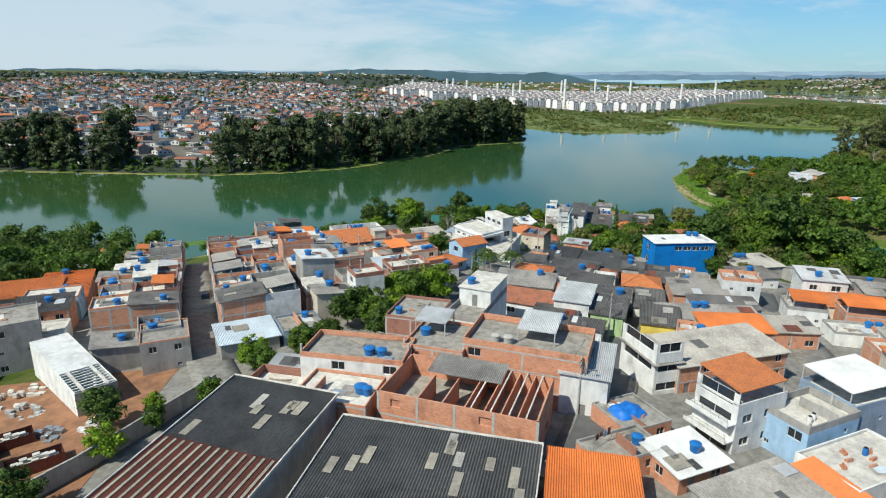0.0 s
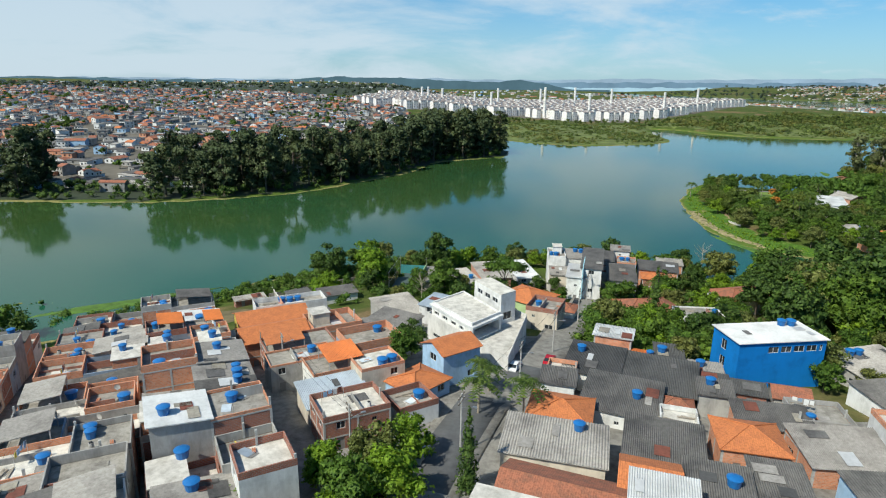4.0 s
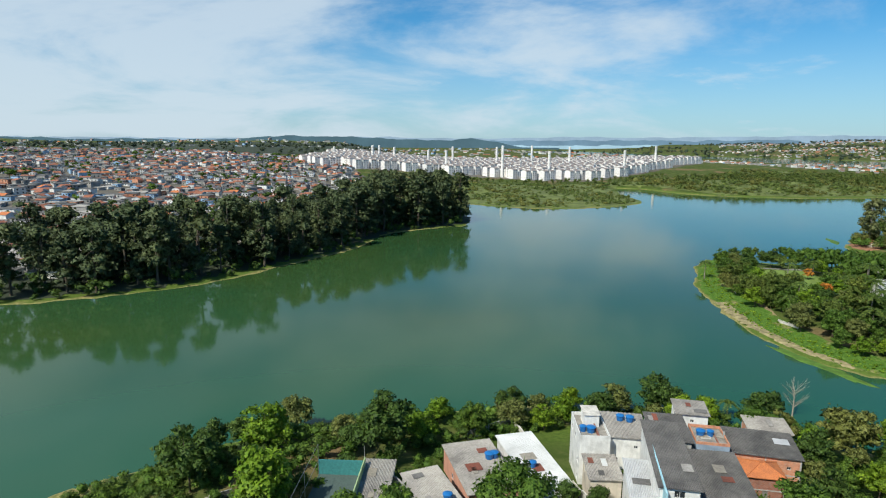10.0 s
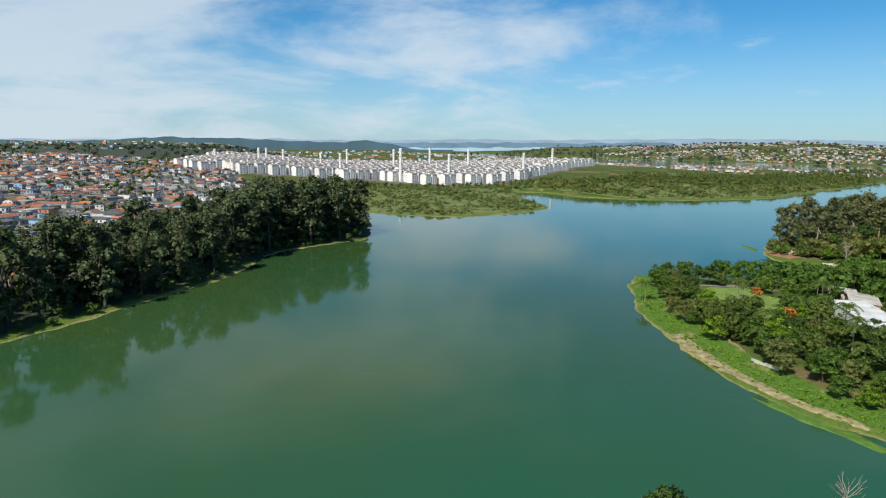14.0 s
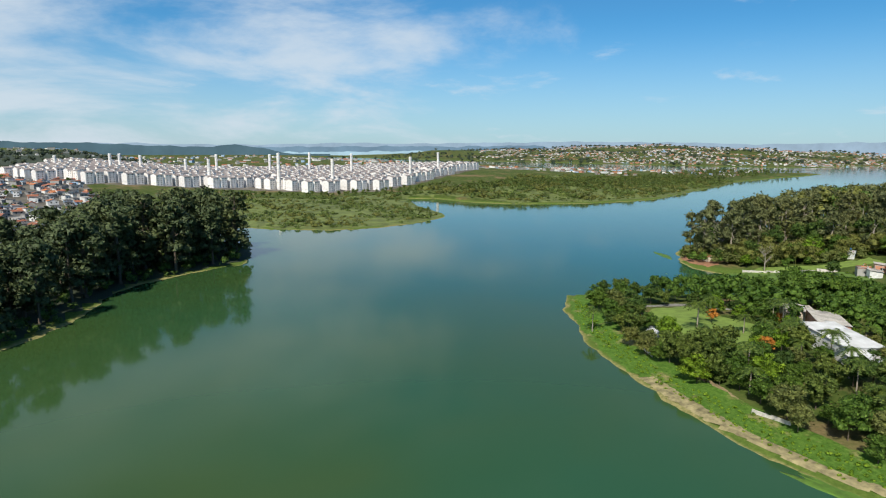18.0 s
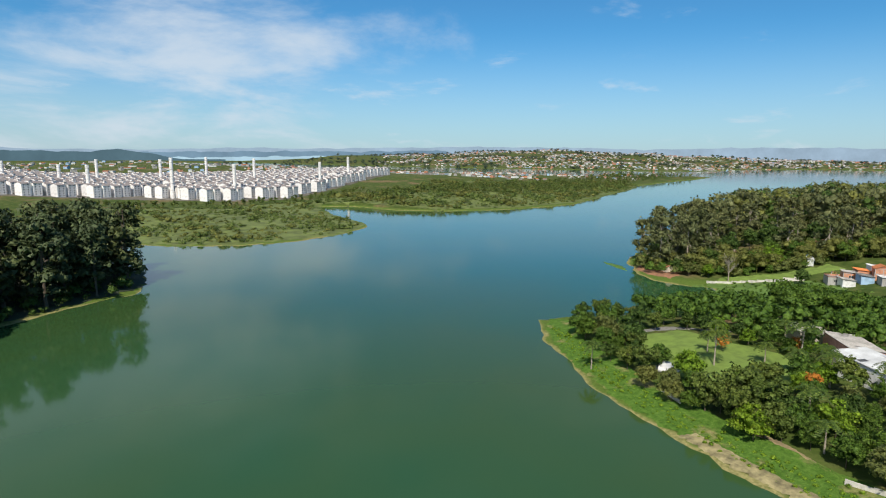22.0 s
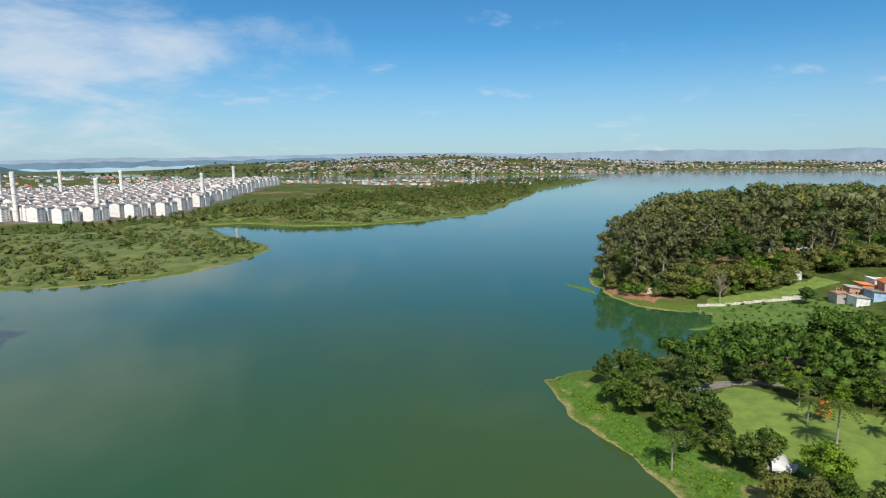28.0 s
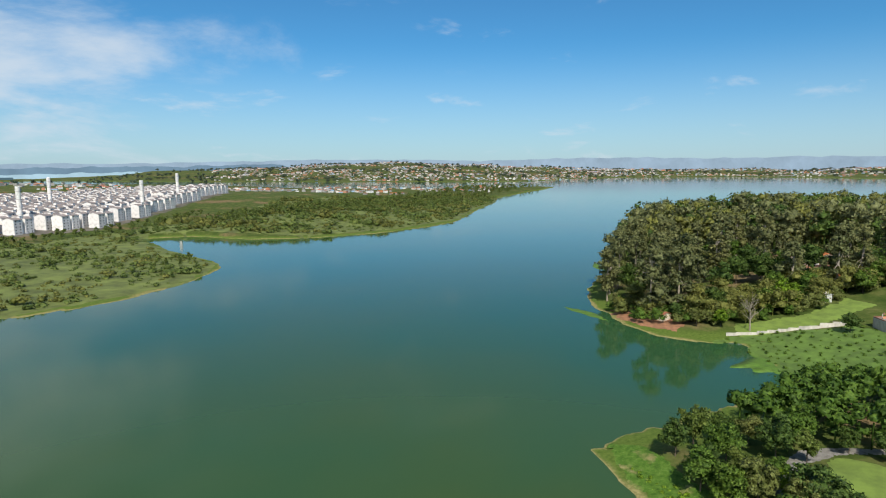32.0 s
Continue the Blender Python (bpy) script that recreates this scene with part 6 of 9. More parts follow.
def car(x, y, turn, paint, label):
    z = ground_z(x, y) + 0.10
    e = thing("car", pose(x, y, z, 0, 0, turn), label, "car", "parked cars")
    g = Geo()
    prof = [(-2.0, 0.35), (-2.05, 0.75), (-1.75, 0.92), (-1.55, 0.95), (-1.0, 1.42), (0.35, 1.46), (1.0, 0.98), (1.75, 0.86), (2.0, 0.7), (1.98, 0.35)]
    hw = 0.83
    for (x0, z0), (x1, z1) in zip(prof, prof[1:]):
        s0 = hw - 0.16 * max(0, (z0 - 0.95) / 0.5)
        s1 = hw - 0.16 * max(0, (z1 - 0.95) / 0.5)
        g.face([(x0, -s0, z0), (x0, s0, z0), (x1, s1, z1), (x1, -s1, z1)])
    for s in (-1, 1):
        g.face([(px, s * (hw - 0.16 * max(0, (pz - 0.95) / 0.5)), pz) for px, pz in (prof if s > 0 else prof[::-1])][::1])
    g.face([(-2.0, hw, 0.35), (-2.0, -hw, 0.35), (1.98, -hw, 0.35), (1.98, hw, 0.35)])
    g.ob("body", paint, e)
    for nm, pts in (("windscreen", [(0.40, -0.62, 1.45), (0.40, 0.62, 1.45), (0.98, 0.74, 1.0), (0.98, -0.74, 1.0)]), ("rear_window", [(-1.52, -0.74, 0.99), (-1.52, 0.74, 0.99), (-1.04, 0.62, 1.40), (-1.04, -0.62, 1.40)])):
        g = Geo()
        off = Vector((0.02 if nm == "windscreen" else -0.02, 0, 0.02))
        g.face([Vector(p) + off for p in pts])
        g.ob(nm, M_GLASS, e)
    for s in (-1, 1):
        g = Geo()
        pts = [(-1.3, s * 0.80, 1.0), (0.75, s * 0.80, 1.0), (0.3, s * 0.70, 1.38), (-0.95, s * 0.70, 1.38)]
        g.face(pts if s < 0 else pts[::-1])
        g.ob("side_window", M_GLASS, e)
    for wx_ in (-1.25, 1.25):
        for s in (-1, 1):
            g = Geo()
            n = 12
            for r, y0, y1 in ((0.31, 0.70, 0.87),):
                a = [(wx_ + r * math.cos(6.2832 * k / n), s * y0, 0.31 + r * math.sin(6.2832 * k / n)) for k in range(n)]
                b = [(p[0], s * y1, p[2]) for p in a]
                for k in range(n):
                    j = (k + 1) % n
                    g.face([a[k], b[k], b[j], a[j]] if s > 0 else [a[k], a[j], b[j], b[k]])
                g.face(b if s < 0 else b[::-1])
            wh = g.ob("wheel", M_RUBBER, e)
            g = Geo()
            g.face([(wx_ + 0.19 * math.cos(6.2832 * k / n), s * 0.875, 0.31 + 0.19 * math.sin(6.2832 * k / n)) for k in range(n)][::-s])
            g.ob("rim", M_METAL, wh)
    return e

# ---- streets ----
M_ASPHALT = plain("worn asphalt", (0.105, 0.105, 0.107), 0.9, 0.0, 0.35, 0.6)
M_PAVE = plaster("concrete paving", (0.27, 0.255, 0.23), 0.85)
M_DIRT = plain("red bare soil", (0.29, 0.14, 0.072), 0.95, 0.0, 0.45, 0.5)
STREET_MAIN = [(-26, 88), (-14, 98), (-5, 111), (1.4, 125.8), (11, 145), (19, 153.5), (32, 174), (43.4, 196), (51, 209), (58, 222)]
STREET_MID = [(-9, 121), (-15.5, 138), (-24.5, 164), (-34, 190), (-37, 199)]
STREET_LEFT = [(-36, 92), (-41, 103), (-47, 118), (-57, 148), (-66, 176), (-72, 196)]
STREET_EAST = [(8, 62), (13.5, 72), (24, 93), (31, 106), (40, 121), (46, 134)]
STREET_FAR_EAST = [(56, 86), (61, 100), (66, 118), (74, 134), (86, 142)]
STREETS = (STREET_MAIN, STREET_MID, STREET_LEFT, STREET_EAST, STREET_FAR_EAST)
for line, wide in ((STREET_MAIN, 6.2), (STREET_MID, 4.4), (STREET_LEFT, 4.6), (STREET_EAST, 5.2), (STREET_FAR_EAST, 4.2)):
    strip("pavement", line, wide + 2.4, M_PAVE, 0.34, "worn concrete pavement with a kerb beside the street", "pavement")
    strip("road", line, wide, M_ASPHALT, 0.36, "worn grey asphalt street between houses", "road")


def street_gap(x, y):
    best = 1e9
    for line in STREETS:
        for (x0, y0), (x1, y1) in zip(line, line[1:]):
            ex, ey = x1 - x0, y1 - y0
            s = max(0, min(1, ((x - x0) * ex + (y - y0) * ey) / (ex * ex + ey * ey)))
            best = min(best, math.hypot(x - x0 - s * ex, y - y0 - s * ey))
    return best


# paved yards under the houses
yard = [(-60, 40), (60, 30), (110, 60), (100, 128), (70, 138), (50, 156), (40, 168), (30, 180), (20, 196), (-6, 200), (-45, 196), (-84, 180), (-78, 120), (-52, 90)]
yx, yy = np.arange(-90, 112, 3.0), np.arange(20, 208, 3.0)
YX, YY = np.meshgrid(yx, yy)
inside = inside_by(YX.ravel(), YY.ravel(), yard).reshape(YX.shape)
YZ = height(YX.ravel(), YY.ravel()) + np.where(inside.ravel() > 0, 0.05, -0.4)
yi = np.arange(YX.size).reshape(YX.shape)
yq = np.stack([yi[:-1, :-1], yi[:-1, 1:], yi[1:, 1:], yi[1:, :-1]], -1).reshape(-1, 4)
yq = yq[(inside.ravel()[yq] > -4).all(1)]
tagged(new("yard_paving", raw_mesh("yard_paving", np.stack([YX.ravel(), YY.ravel(), YZ], -1), yq, M_PAVE, True)), "stained concrete yards between the houses", "paving", kind="structure")

# ---- the near blocks ----
def warehouse(x, y, w, d, rot, top, mat, label, ridge=0.5, lights=0, rust_from=None, rise=1.0):
    z = ground_z(x, y)
    h = top - z
    e = thing("warehouse", pose(x, y, z, 0, 0, rot), label, "warehouse")
    placed.append((x, y, 0.42 * math.hypot(w, d)))
    W, D = w / 2, d / 2
    g = Geo()
    k = [(-W, -D), (W, -D), (W, D), (-W, D)]
    for a, b in zip(k, k[1:] + k[:1]):
        g.wall(a, b, -4, h)
    slope = rise / d
    at_z = lambda v: h + slope * (v + D)
    for u, sgn in ((-W, -1), (W, 1)):
        tri = [(u, -D, h), (u, D, h), (u, D, h + rise)]
        g.face(tri if sgn > 0 else tri[::-1])
    g.face([(W, D, h), (-W, D, h), (-W, D, h + rise), (W, D, h + rise)])
    g.ob("wall", M_GREY, e)
    rng = random.Random(int(x * 10))
    parts = [(-D - 0.3, D + 0.3, mat)] if rust_from is None else [(-D - 0.3, D - rust_from, M_RUST), (D - rust_from, D + 0.3, mat)]
    for y0, y1, m in parts:
        g = Geo()
        corrugated(g, (-W - 0.3, y0, at_z(y0) + 0.08), (w + 0.6, 0, 0), (0, y1 - y0, slope * (y1 - y0)), 0.30, 0.075)
        g.ob("roof_slope", m, e, ROOF_WORDS["rust"] if m is M_RUST else "")
        if m is M_RUST:
            for u in np.arange(-W + 0.4, W, 1.05):
                g = Geo()
                g.slab([(u, y0 + 0.2, at_z(y0 + 0.2) + 0.19), (u + 0.30, y0 + 0.2, at_z(y0 + 0.2) + 0.19), (u + 0.30, y1 - 0.3, at_z(y1 - 0.3) + 0.19), (u, y1 - 0.3, at_z(y1 - 0.3) + 0.19)], 0.03)
                g.ob("pale_sheet_strip", M_SKYLIGHT, e, "pale faded strip of roof sheet")
    for n in range(lights):
        px, py, L = rng.uniform(-W + 0.5, W - 1.5), rng.uniform(-D * 0.2, D * 0.75), rng.uniform(1.6, 3.4)
        if rust_from is not None:
            py = rng.uniform(D - rust_from + 0.5, D - 4)
        g = Geo()
        g.slab([(px, py, at_z(py) + 0.19), (px + 0.9, py, at_z(py) + 0.19), (px + 0.9, py + L, at_z(py + L) + 0.19), (px, py + L, at_z(py + L) + 0.19)], 0.03)
        g.ob("skylight_sheet", rng.choice((M_SKYLIGHT, M_SKYLIGHT, M_SHEET_PALE)), e, "weathered translucent roof sheet")
    g = Geo()
    g.box(-W - 0.3, D + 0.1, h + rise + 0.12, W + 0.3, D + 0.35, h + rise + 0.24)
    g.ob("ridge_cap", M_SLAB_PALE, e)
    for u in (-W - 0.32, W + 0.2):
        g = Geo()
        g.slab([(u, -D, at_z(-D) + 0.26), (u + 0.14, -D, at_z(-D) + 0.26), (u + 0.14, D, at_z(D) + 0.26), (u, D, at_z(D) + 0.26)], 0.3)
        g.ob("verge", M_SLAB_PALE, e)
    return e


warehouse(-28.6, 62.9, 13.5, 27, -22, 25.0, M_SHEET_DARK, "low warehouse with dark corrugated and rusty roof sheets", 0.92, 7, 12.0, 1.6)
warehouse(-9.9, 53.3, 21.5, 27, -18, 24.3, M_SHEET_DARK, "wide warehouse with a dark corrugated roof and pale sheets", 0.04, 16, None, 1.5)
house(7.6, 54.5, 8.5, 16, -16, top=24.6, wall="brick", roof="orange", label="brick workshop with a wide orange painted roof", rise=0.5)


def brick_shell():
    """The unfinished block: brick walls with a concrete frame, open rooms on top under the sky."""
    x, y, w, d, rot, top = -1.6, 74.6, 19.0, 10.5, -24, 26.6
    z = ground_z(x, y)
    h = top - z
    e = thing("unfinished_building", pose(x, y, z, 0, 0, rot), "unfinished bare brick building with open rooms on top", "building")
    placed.append((x, y, 8))
    W, D, t = w / 2, d / 2, 0.18
    floor_z = h - 2.9
    holes = [(1.6, 3.2 + 1.0, 2.9, 3.2 + 1.9), (1.6, 3.2 + floor_z + 1.1, 2.8, 3.2 + floor_z + 2.1), (12.4, 3.2 + 1.0, 13.7, 3.2 + 1.9), (12.4, 3.2 + floor_z + 1.1, 13.8, 3.2 + floor_z + 2.1)]
    k = [(-W, -D), (W, -D), (W, D), (-W, D)]
    for i, (a, b) in enumerate(zip(k, k[1:] + k[:1])):
        g = Geo()
        g.wall(a, b, -3.2, h, holes if i == 0 else [(2, 4.2, 3.3, 5.3), (6, 4.2, 7.3, 5.3)] if i == 1 else [], t)
        # the inner face and the top of the wall
        dx_, dy_ = (b[0] - a[0]), (b[1] - a[1])
        L = math.hypot(dx_, dy_)
        nx__, ny__ = dy_ / L * -t, -dx_ / L * -t
        A, B = (a[0] + nx__, a[1] + ny__), (b[0] + nx__, b[1] + ny__)
        g.wall(B, A, floor_z, h, [])
        g.face([(*a, h), (*b, h), (*B, h), (*A, h)])
        g.ob("brick_wall", M_BRICK, e)
    s = Geo()
    s.slab([(-W + t, -D + t, floor_z), (W - t, -D + t, floor_z), (W - t, D - t, floor_z), (-W + t, D - t, floor_z)], 0.2)
    s.ob("floor_slab", M_SLAB, e)
    for u in (0.26, 0.42, 0.56, 0.68, 0.78, 0.88):
        s = Geo()
        px = -W + u * w
        s.box(px - 0.08, -D + t + 0.004, floor_z, px + 0.08, D - t - 0.004 - (0 if u > 0.5 else 4.0), h - 0.05)
        s.ob("partition", M_BRICK, e)
    for u in (0.0, 0.26, 0.5, 0.74, 1.0):
        s = Geo()
        px = -W + u * w
        s.box(px - 0.15, -D - 0.03, -3, px + 0.15, -D + 0.002, h)
        s.ob("concrete_column", M_CONCRETE, e)
    for q in (-0.1, floor_z - 0.15):
        s = Geo()
        s.box(-W, -D - 0.035, q, W, -D - 0.004, q + 0.26)
        s.ob("concrete_beam", M_CONCRETE, e)
    for u in (0.60, 0.72, 0.83, 0.93):
        s = Geo()
        px = -W + u * w
        s.box(px - 0.09, -D + 0.2, h, px + 0.09, D - 0.2, h + 0.16)
        s.ob("roof_beam", M_SLAB_PALE, e)
    s = Geo()
    corrugated(s, (-W + 0.2 * w, D - 4.2, h + 0.15), (0.5 * w, 0, 0), (0, 4.4, 0.5))
    s.ob("roof_sheet", M_SHEET_PALE, e)


brick_shell()
house(-17.2, 76.9, 9.5, 7.4, -18, top=25.2, wall="brick", roof="paleslab", tanks=2, parapet=0.35, seed=3)
house(-25.8, 81.6, 8.0, 8.0, -18, top=22.8, wall="brick", roof="paleslab", parapet=1.1, seed=4, front_wall="white")
house(-15.2, 85.6, 14.0, 7.5, -15, top=26.3, wall="white", roof="slab", tanks=2, parapet=0.7, seed=5)
house(-25.6, 90.5, 6.0, 5.5, -15, top=21.2, wall="white", roof="tin", seed=6)
house(-3.6, 88.5, 8.5, 9.5, -22, top=26.6, wall="brick", roof="slab", tanks=1, parapet=0.4, canopy=(0.0, 0.5, 0.55, 1.0, 2.0, "tin"), seed=7)
house(8.2, 84.8, 16.5, 9.5, -24, top=27.6, wall="brick", roof="slab", tanks=2, tank_mat=M_TANK_GREY, canopy=(0.40, 0.35, 0.72, 1.0, 2.0, "tin"), parapet=0.9, seed=8)
house(15.3, 81.0, 6.0, 9.0, -24, top=26.0, wall="white", roof="tin", seed=9)
house(3.2, 102.3, 5.6, 15.5, -27, top=26.0, wall="white", roof="slab", parapet=0.9, room=(0.02, 0.42, 0.98, 1.0, 3.0, "white"), tanks=1, seed=10)
house(-6.3, 103.4, 8.5, 9.5, -20, top=24.8, wall="old", roof="slab", tanks=1, parapet=0.4, seed=11)
house(22.8, 112.0, 6.2, 8.5, -25, top=23.8, wall="white", roof="tin", seed=12)
house(17.6, 106.5, 7.5, 7.5, -25, top=21.6, wall="grey", roof="sheet", tanks=2, seed=13)
house(14.8, 117.8, 13.0, 8.0, -28, top=21.4, wall="white", roof="oldtile", seed=14)
house(28.3, 108.6, 5.6, 8.0, -27, top=22.4, wall="green", roof="sheet", seed=15)
house(25.0, 119.3, 6.0, 6.5, -25, top=21.8, wall="cream", roof="tile", seed=16)
house(31.5, 116.5, 6.5, 9.0, -25, top=21.2, wall="grey", roof="sheet", tanks=1, seed=17)
house(17.0, 127.8, 12.0, 7.5, -22, top=21.2, wall="cream", roof="pale", tanks=1, seed=18)
house(20.6, 136.8, 8.2, 7.6, -24, top=20.3, wall="cream", roof="tile", seed=19, rise=1.3)
house(30.5, 127.0, 9.0, 9.0, -26, top=20.4, wall="grey", roof="sheet", seed=20)
house(31.2, 141.0, 10.5, 10.0, -30, top=19.0, wall="white", roof="sheet", tanks=1, seed=21)
house(40.0, 147.5, 11.0, 10.5, -30, top=18.6, wall="grey", roof="dark", seed=22)
house(31.5, 152.8, 8.5, 10.0, -30, top=18.9, wall="white", roof="dark", tanks=1, seed=23, parapet=0.5)
house(38.6, 162.3, 6.4, 4.6, -28, top=19.7, wall="brick", roof="tin", rise=0.15, seed=24, label="small brick rooftop house with a white roof")
house(40.4, 157.0, 9.0, 4.5, -28, top=16.9, wall="brick", roof="orange", tanks=1, seed=25)
house(42.0, 127.5, 7.6, 7.2, -20, top=20.6, wall="brick", roof="tile", rise=1.4, seed=26)
house(49.5, 133.5, 9.5, 6.0, -20, top=19.0, wall="brick", roof="sheet", seed=27)
house(53.0, 124.5, 11.0, 7.5, -12, top=19.6, wall="brick", roof="pale", rise=1.0, seed=28)
house(54.0, 116.0, 12.5, 5.5, -10, top=19.8, wall="lblue", roof="sheet", seed=29, label="light blue house with grey sheet roof beside a small pool")
house(47.5, 109.5, 17.5, 6.0, -8, top=20.4, wall="grey", roof="pale", tanks=2, seed=30)
house(39.5, 117.5, 5.5, 9.0, -22, top=20.2, wall="white", roof="sheet", seed=31)
house(37.6, 108.0, 6.5, 8.0, -22, top=20.6, wall="yellow", roof="sheet", seed=32)
house(58.0, 103.0, 9.5, 6.0, -8, top=20.6, wall="brick", roof="pale", seed=33)
house(47.0, 100.5, 11.0, 6.5, -8, top=22.2, wall="brick", roof="orange", seed=34)
house(37.8, 89.6, 19.0, 8.6, 12, top=23.4, wall="brick", roof="pale", rise=0.9, seed=35, label="long brick building with a curved pale roof and white front")
house(26.9, 87.6, 4.4, 8.4, 12, top=24.0, wall="white", roof="pale", seed=36, rise=0.4, fixed={0: [(0.5, 0.8, 3.9, 2.0), (0.5, 3.7, 3.9, 5.1), (0.5, 6.6, 3.9, 8.0)], 3: [(0.8, 3.7, 7.6, 5.1), (0.8, 6.6, 7.6, 8.0)]}, label="white three-storey street front with long dark windows")


def balcony_block():
    """Narrow apartment house with stacked balconies and an orange roof."""
    x, y, w, d, rot, top = 31.6, 72.4, 8.2, 6.2, 20, 26.3
    z = ground_z(x, y)
    h = top - z
    e = house(x, y, w, d, rot, top=top, wall="white", roof="paleslab", parapet=0.25, seed=37, fixed={0: [(1.0, 1.2, 2.6, 2.3), (4.6, 1.2, 6.2, 2.3), (1.0, 4.2, 2.6, 5.3), (4.6, 4.2, 6.2, 5.3)], 3: [(0.6, 0.2, 5.4, 2.3), (0.6, 3.4, 5.4, 5.4), (0.6, 6.4, 5.4, 8.2)]}, canopy=(0.0, 0.0, 0.95, 1.0, 1.9, "tile"),
              label="narrow white apartment house with balconies and orange roof")
    for f in range(3):
        zf = f * h / 3
        g = Geo()
        g.box(-w / 2 - 1.5, -d / 2, zf - 0.12, -w / 2 - 0.004, d / 2, zf + 0.04)
        g.box(-w / 2 - 1.5, -d / 2, zf + 0.04, -w / 2 - 1.38, d / 2, zf + 0.35)
        b = g.ob("balcony", M_WHITE, e)
        for k in range(2):
            g = Geo()
            g.box(-w / 2 - 1.46, -d / 2, zf + 0.62 + 0.3 * k, -w / 2 - 1.42, d / 2, zf + 0.66 + 0.3 * k)
            g.ob("rail", M_METAL, b)
        for v in np.linspace(-d / 2 + 0.1, d / 2 - 0.1, 6):
            g = Geo()
            g.box(-w / 2 - 1.46, v - 0.02, zf + 0.35, -w / 2 - 1.42, v + 0.02, zf + 0.96)
            g.ob("baluster", M_METAL, b)


balcony_block()
M_GREENRAIL = plain("green painted rail", (0.03, 0.20, 0.07), 0.5)


def green_rail_house():
    x, y, w, d, rot, top = 38.6, 69.6, 9.0, 6.4, 20, 24.4
    e = house(x, y, w, d, rot, top=top, wall="lblue", roof="paleslab", parapet=0.9, seed=38, label="light blue house with green-railed balconies and beige terrace")
    h = top - ground_z(x, y)
    for f in range(2):
        zf = f * 2.5
        g = Geo()
        g.box(-w / 2, -d / 2 - 1.4, zf - 0.1, w / 2, -d / 2 - 0.004, zf + 0.06)
        b = g.ob("balcony", M_CYAN, e)
        for q in (0.35, 0.95):
            g = Geo()
            g.box(-w / 2, -d / 2 - 1.38, zf + q, w / 2, -d / 2 - 1.33, zf + q + 0.05)
            g.ob("rail", M_GREENRAIL, b)
        for v in np.linspace(-w / 2 + 0.1, w / 2 - 0.1, 11):
            g = Geo()
            g.box(v - 0.02, -d / 2 - 1.37, zf + 0.06, v + 0.02, -d / 2 - 1.34, zf + 0.95)
            g.ob("baluster", M_GREENRAIL, b)


green_rail_house()
house(47.2, 73.5, 9.5, 7.5, 16, top=24.8, wall="bluegrey", roof="paleslab", parapet=0.8, canopy=(0.0, 0.1, 1.0, 1.0, 2.1, "tin"), tanks=1, seed=39)
house(39.6, 61.8, 12.0, 7.0, 19, top=23.4, wall="white", roof="paleslab", parapet=0.3, seed=40, label="white house with loose bricks on its tiled roof terrace")
for k in range(9):
    rng = random.Random(k)
    bx, by = 36.5 + k * 0.95, 60.2 + (k % 3) * 1.2
    e = thing("brick_stack", pose(bx, by, 23.36, 0, 0, rng.uniform(0, 90)), "small stack of orange hollow bricks on a roof", "brick stack", "brick stacks")
    for q in range(6):
        g = Geo()
        u, v, t = (q % 2) * 0.42, (q // 2 % 2) * 0.22, (q // 4) * 0.2
        g.box(u, v, t, u + 0.39, v + 0.19, t + 0.19)
        g.ob("brick", M_BRICK, e)
house(25.5, 55.2, 12.0, 9.0, 19, top=23.2, wall="grey", roof="pale", seed=41)
house(21.0, 64.4, 7.0, 5.8, 19, top=22.6, wall="brick", roof="tin", tanks=1, seed=42)
house(14.5, 66.0, 8.5, 5.0, 19, top=22.6, wall="brick", roof="slab", parapet=0.3, tanks=1, seed=43)
house(33.0, 56.0, 5.0, 10.0, 19, top=22.8, wall="brick", roof="orange", seed=44)


def tarpaulin(x, y, z, w, d, mat):
    e = thing("tarpaulin", pose(x, y, z, 0, 0, 15), "crumpled bright blue tarpaulin over a pile on a roof", "tarpaulin")
    n = 18
    xs, ys = np.meshgrid(np.linspace(-w / 2, w / 2, n), np.linspace(-d / 2, d / 2, n))
    r = np.clip(1 - (np.abs(xs) / (w / 2)) ** 3, 0, 1) * np.clip(1 - (np.abs(ys) / (d / 2)) ** 3, 0, 1)
    zz = r * (1.3 + 0.25 * rough(xs * 3, ys * 3, 5.0)) + 0.02
    i = np.arange(n * n).reshape(n, n)
    q = np.stack([i[:-1, :-1], i[:-1, 1:], i[1:, 1:], i[1:, :-1]], -1).reshape(-1, 4)
    o = new("cloth", raw_mesh("cloth", np.stack([xs.ravel(), ys.ravel(), zz.ravel()], -1), q, mat, True))
    o.parent = e


M_TARP = plain("blue tarpaulin", (0.02, 0.16, 0.55), 0.4, 0.0, 0.3, 1.2)
house(18.6, 73.6, 6.5, 7.0, 19, top=22.2, wall="brick", roof="slab", parapet=0.2, seed=45)
tarpaulin(18.2, 73.8, 22.16, 5.0, 4.0, M_TARP)

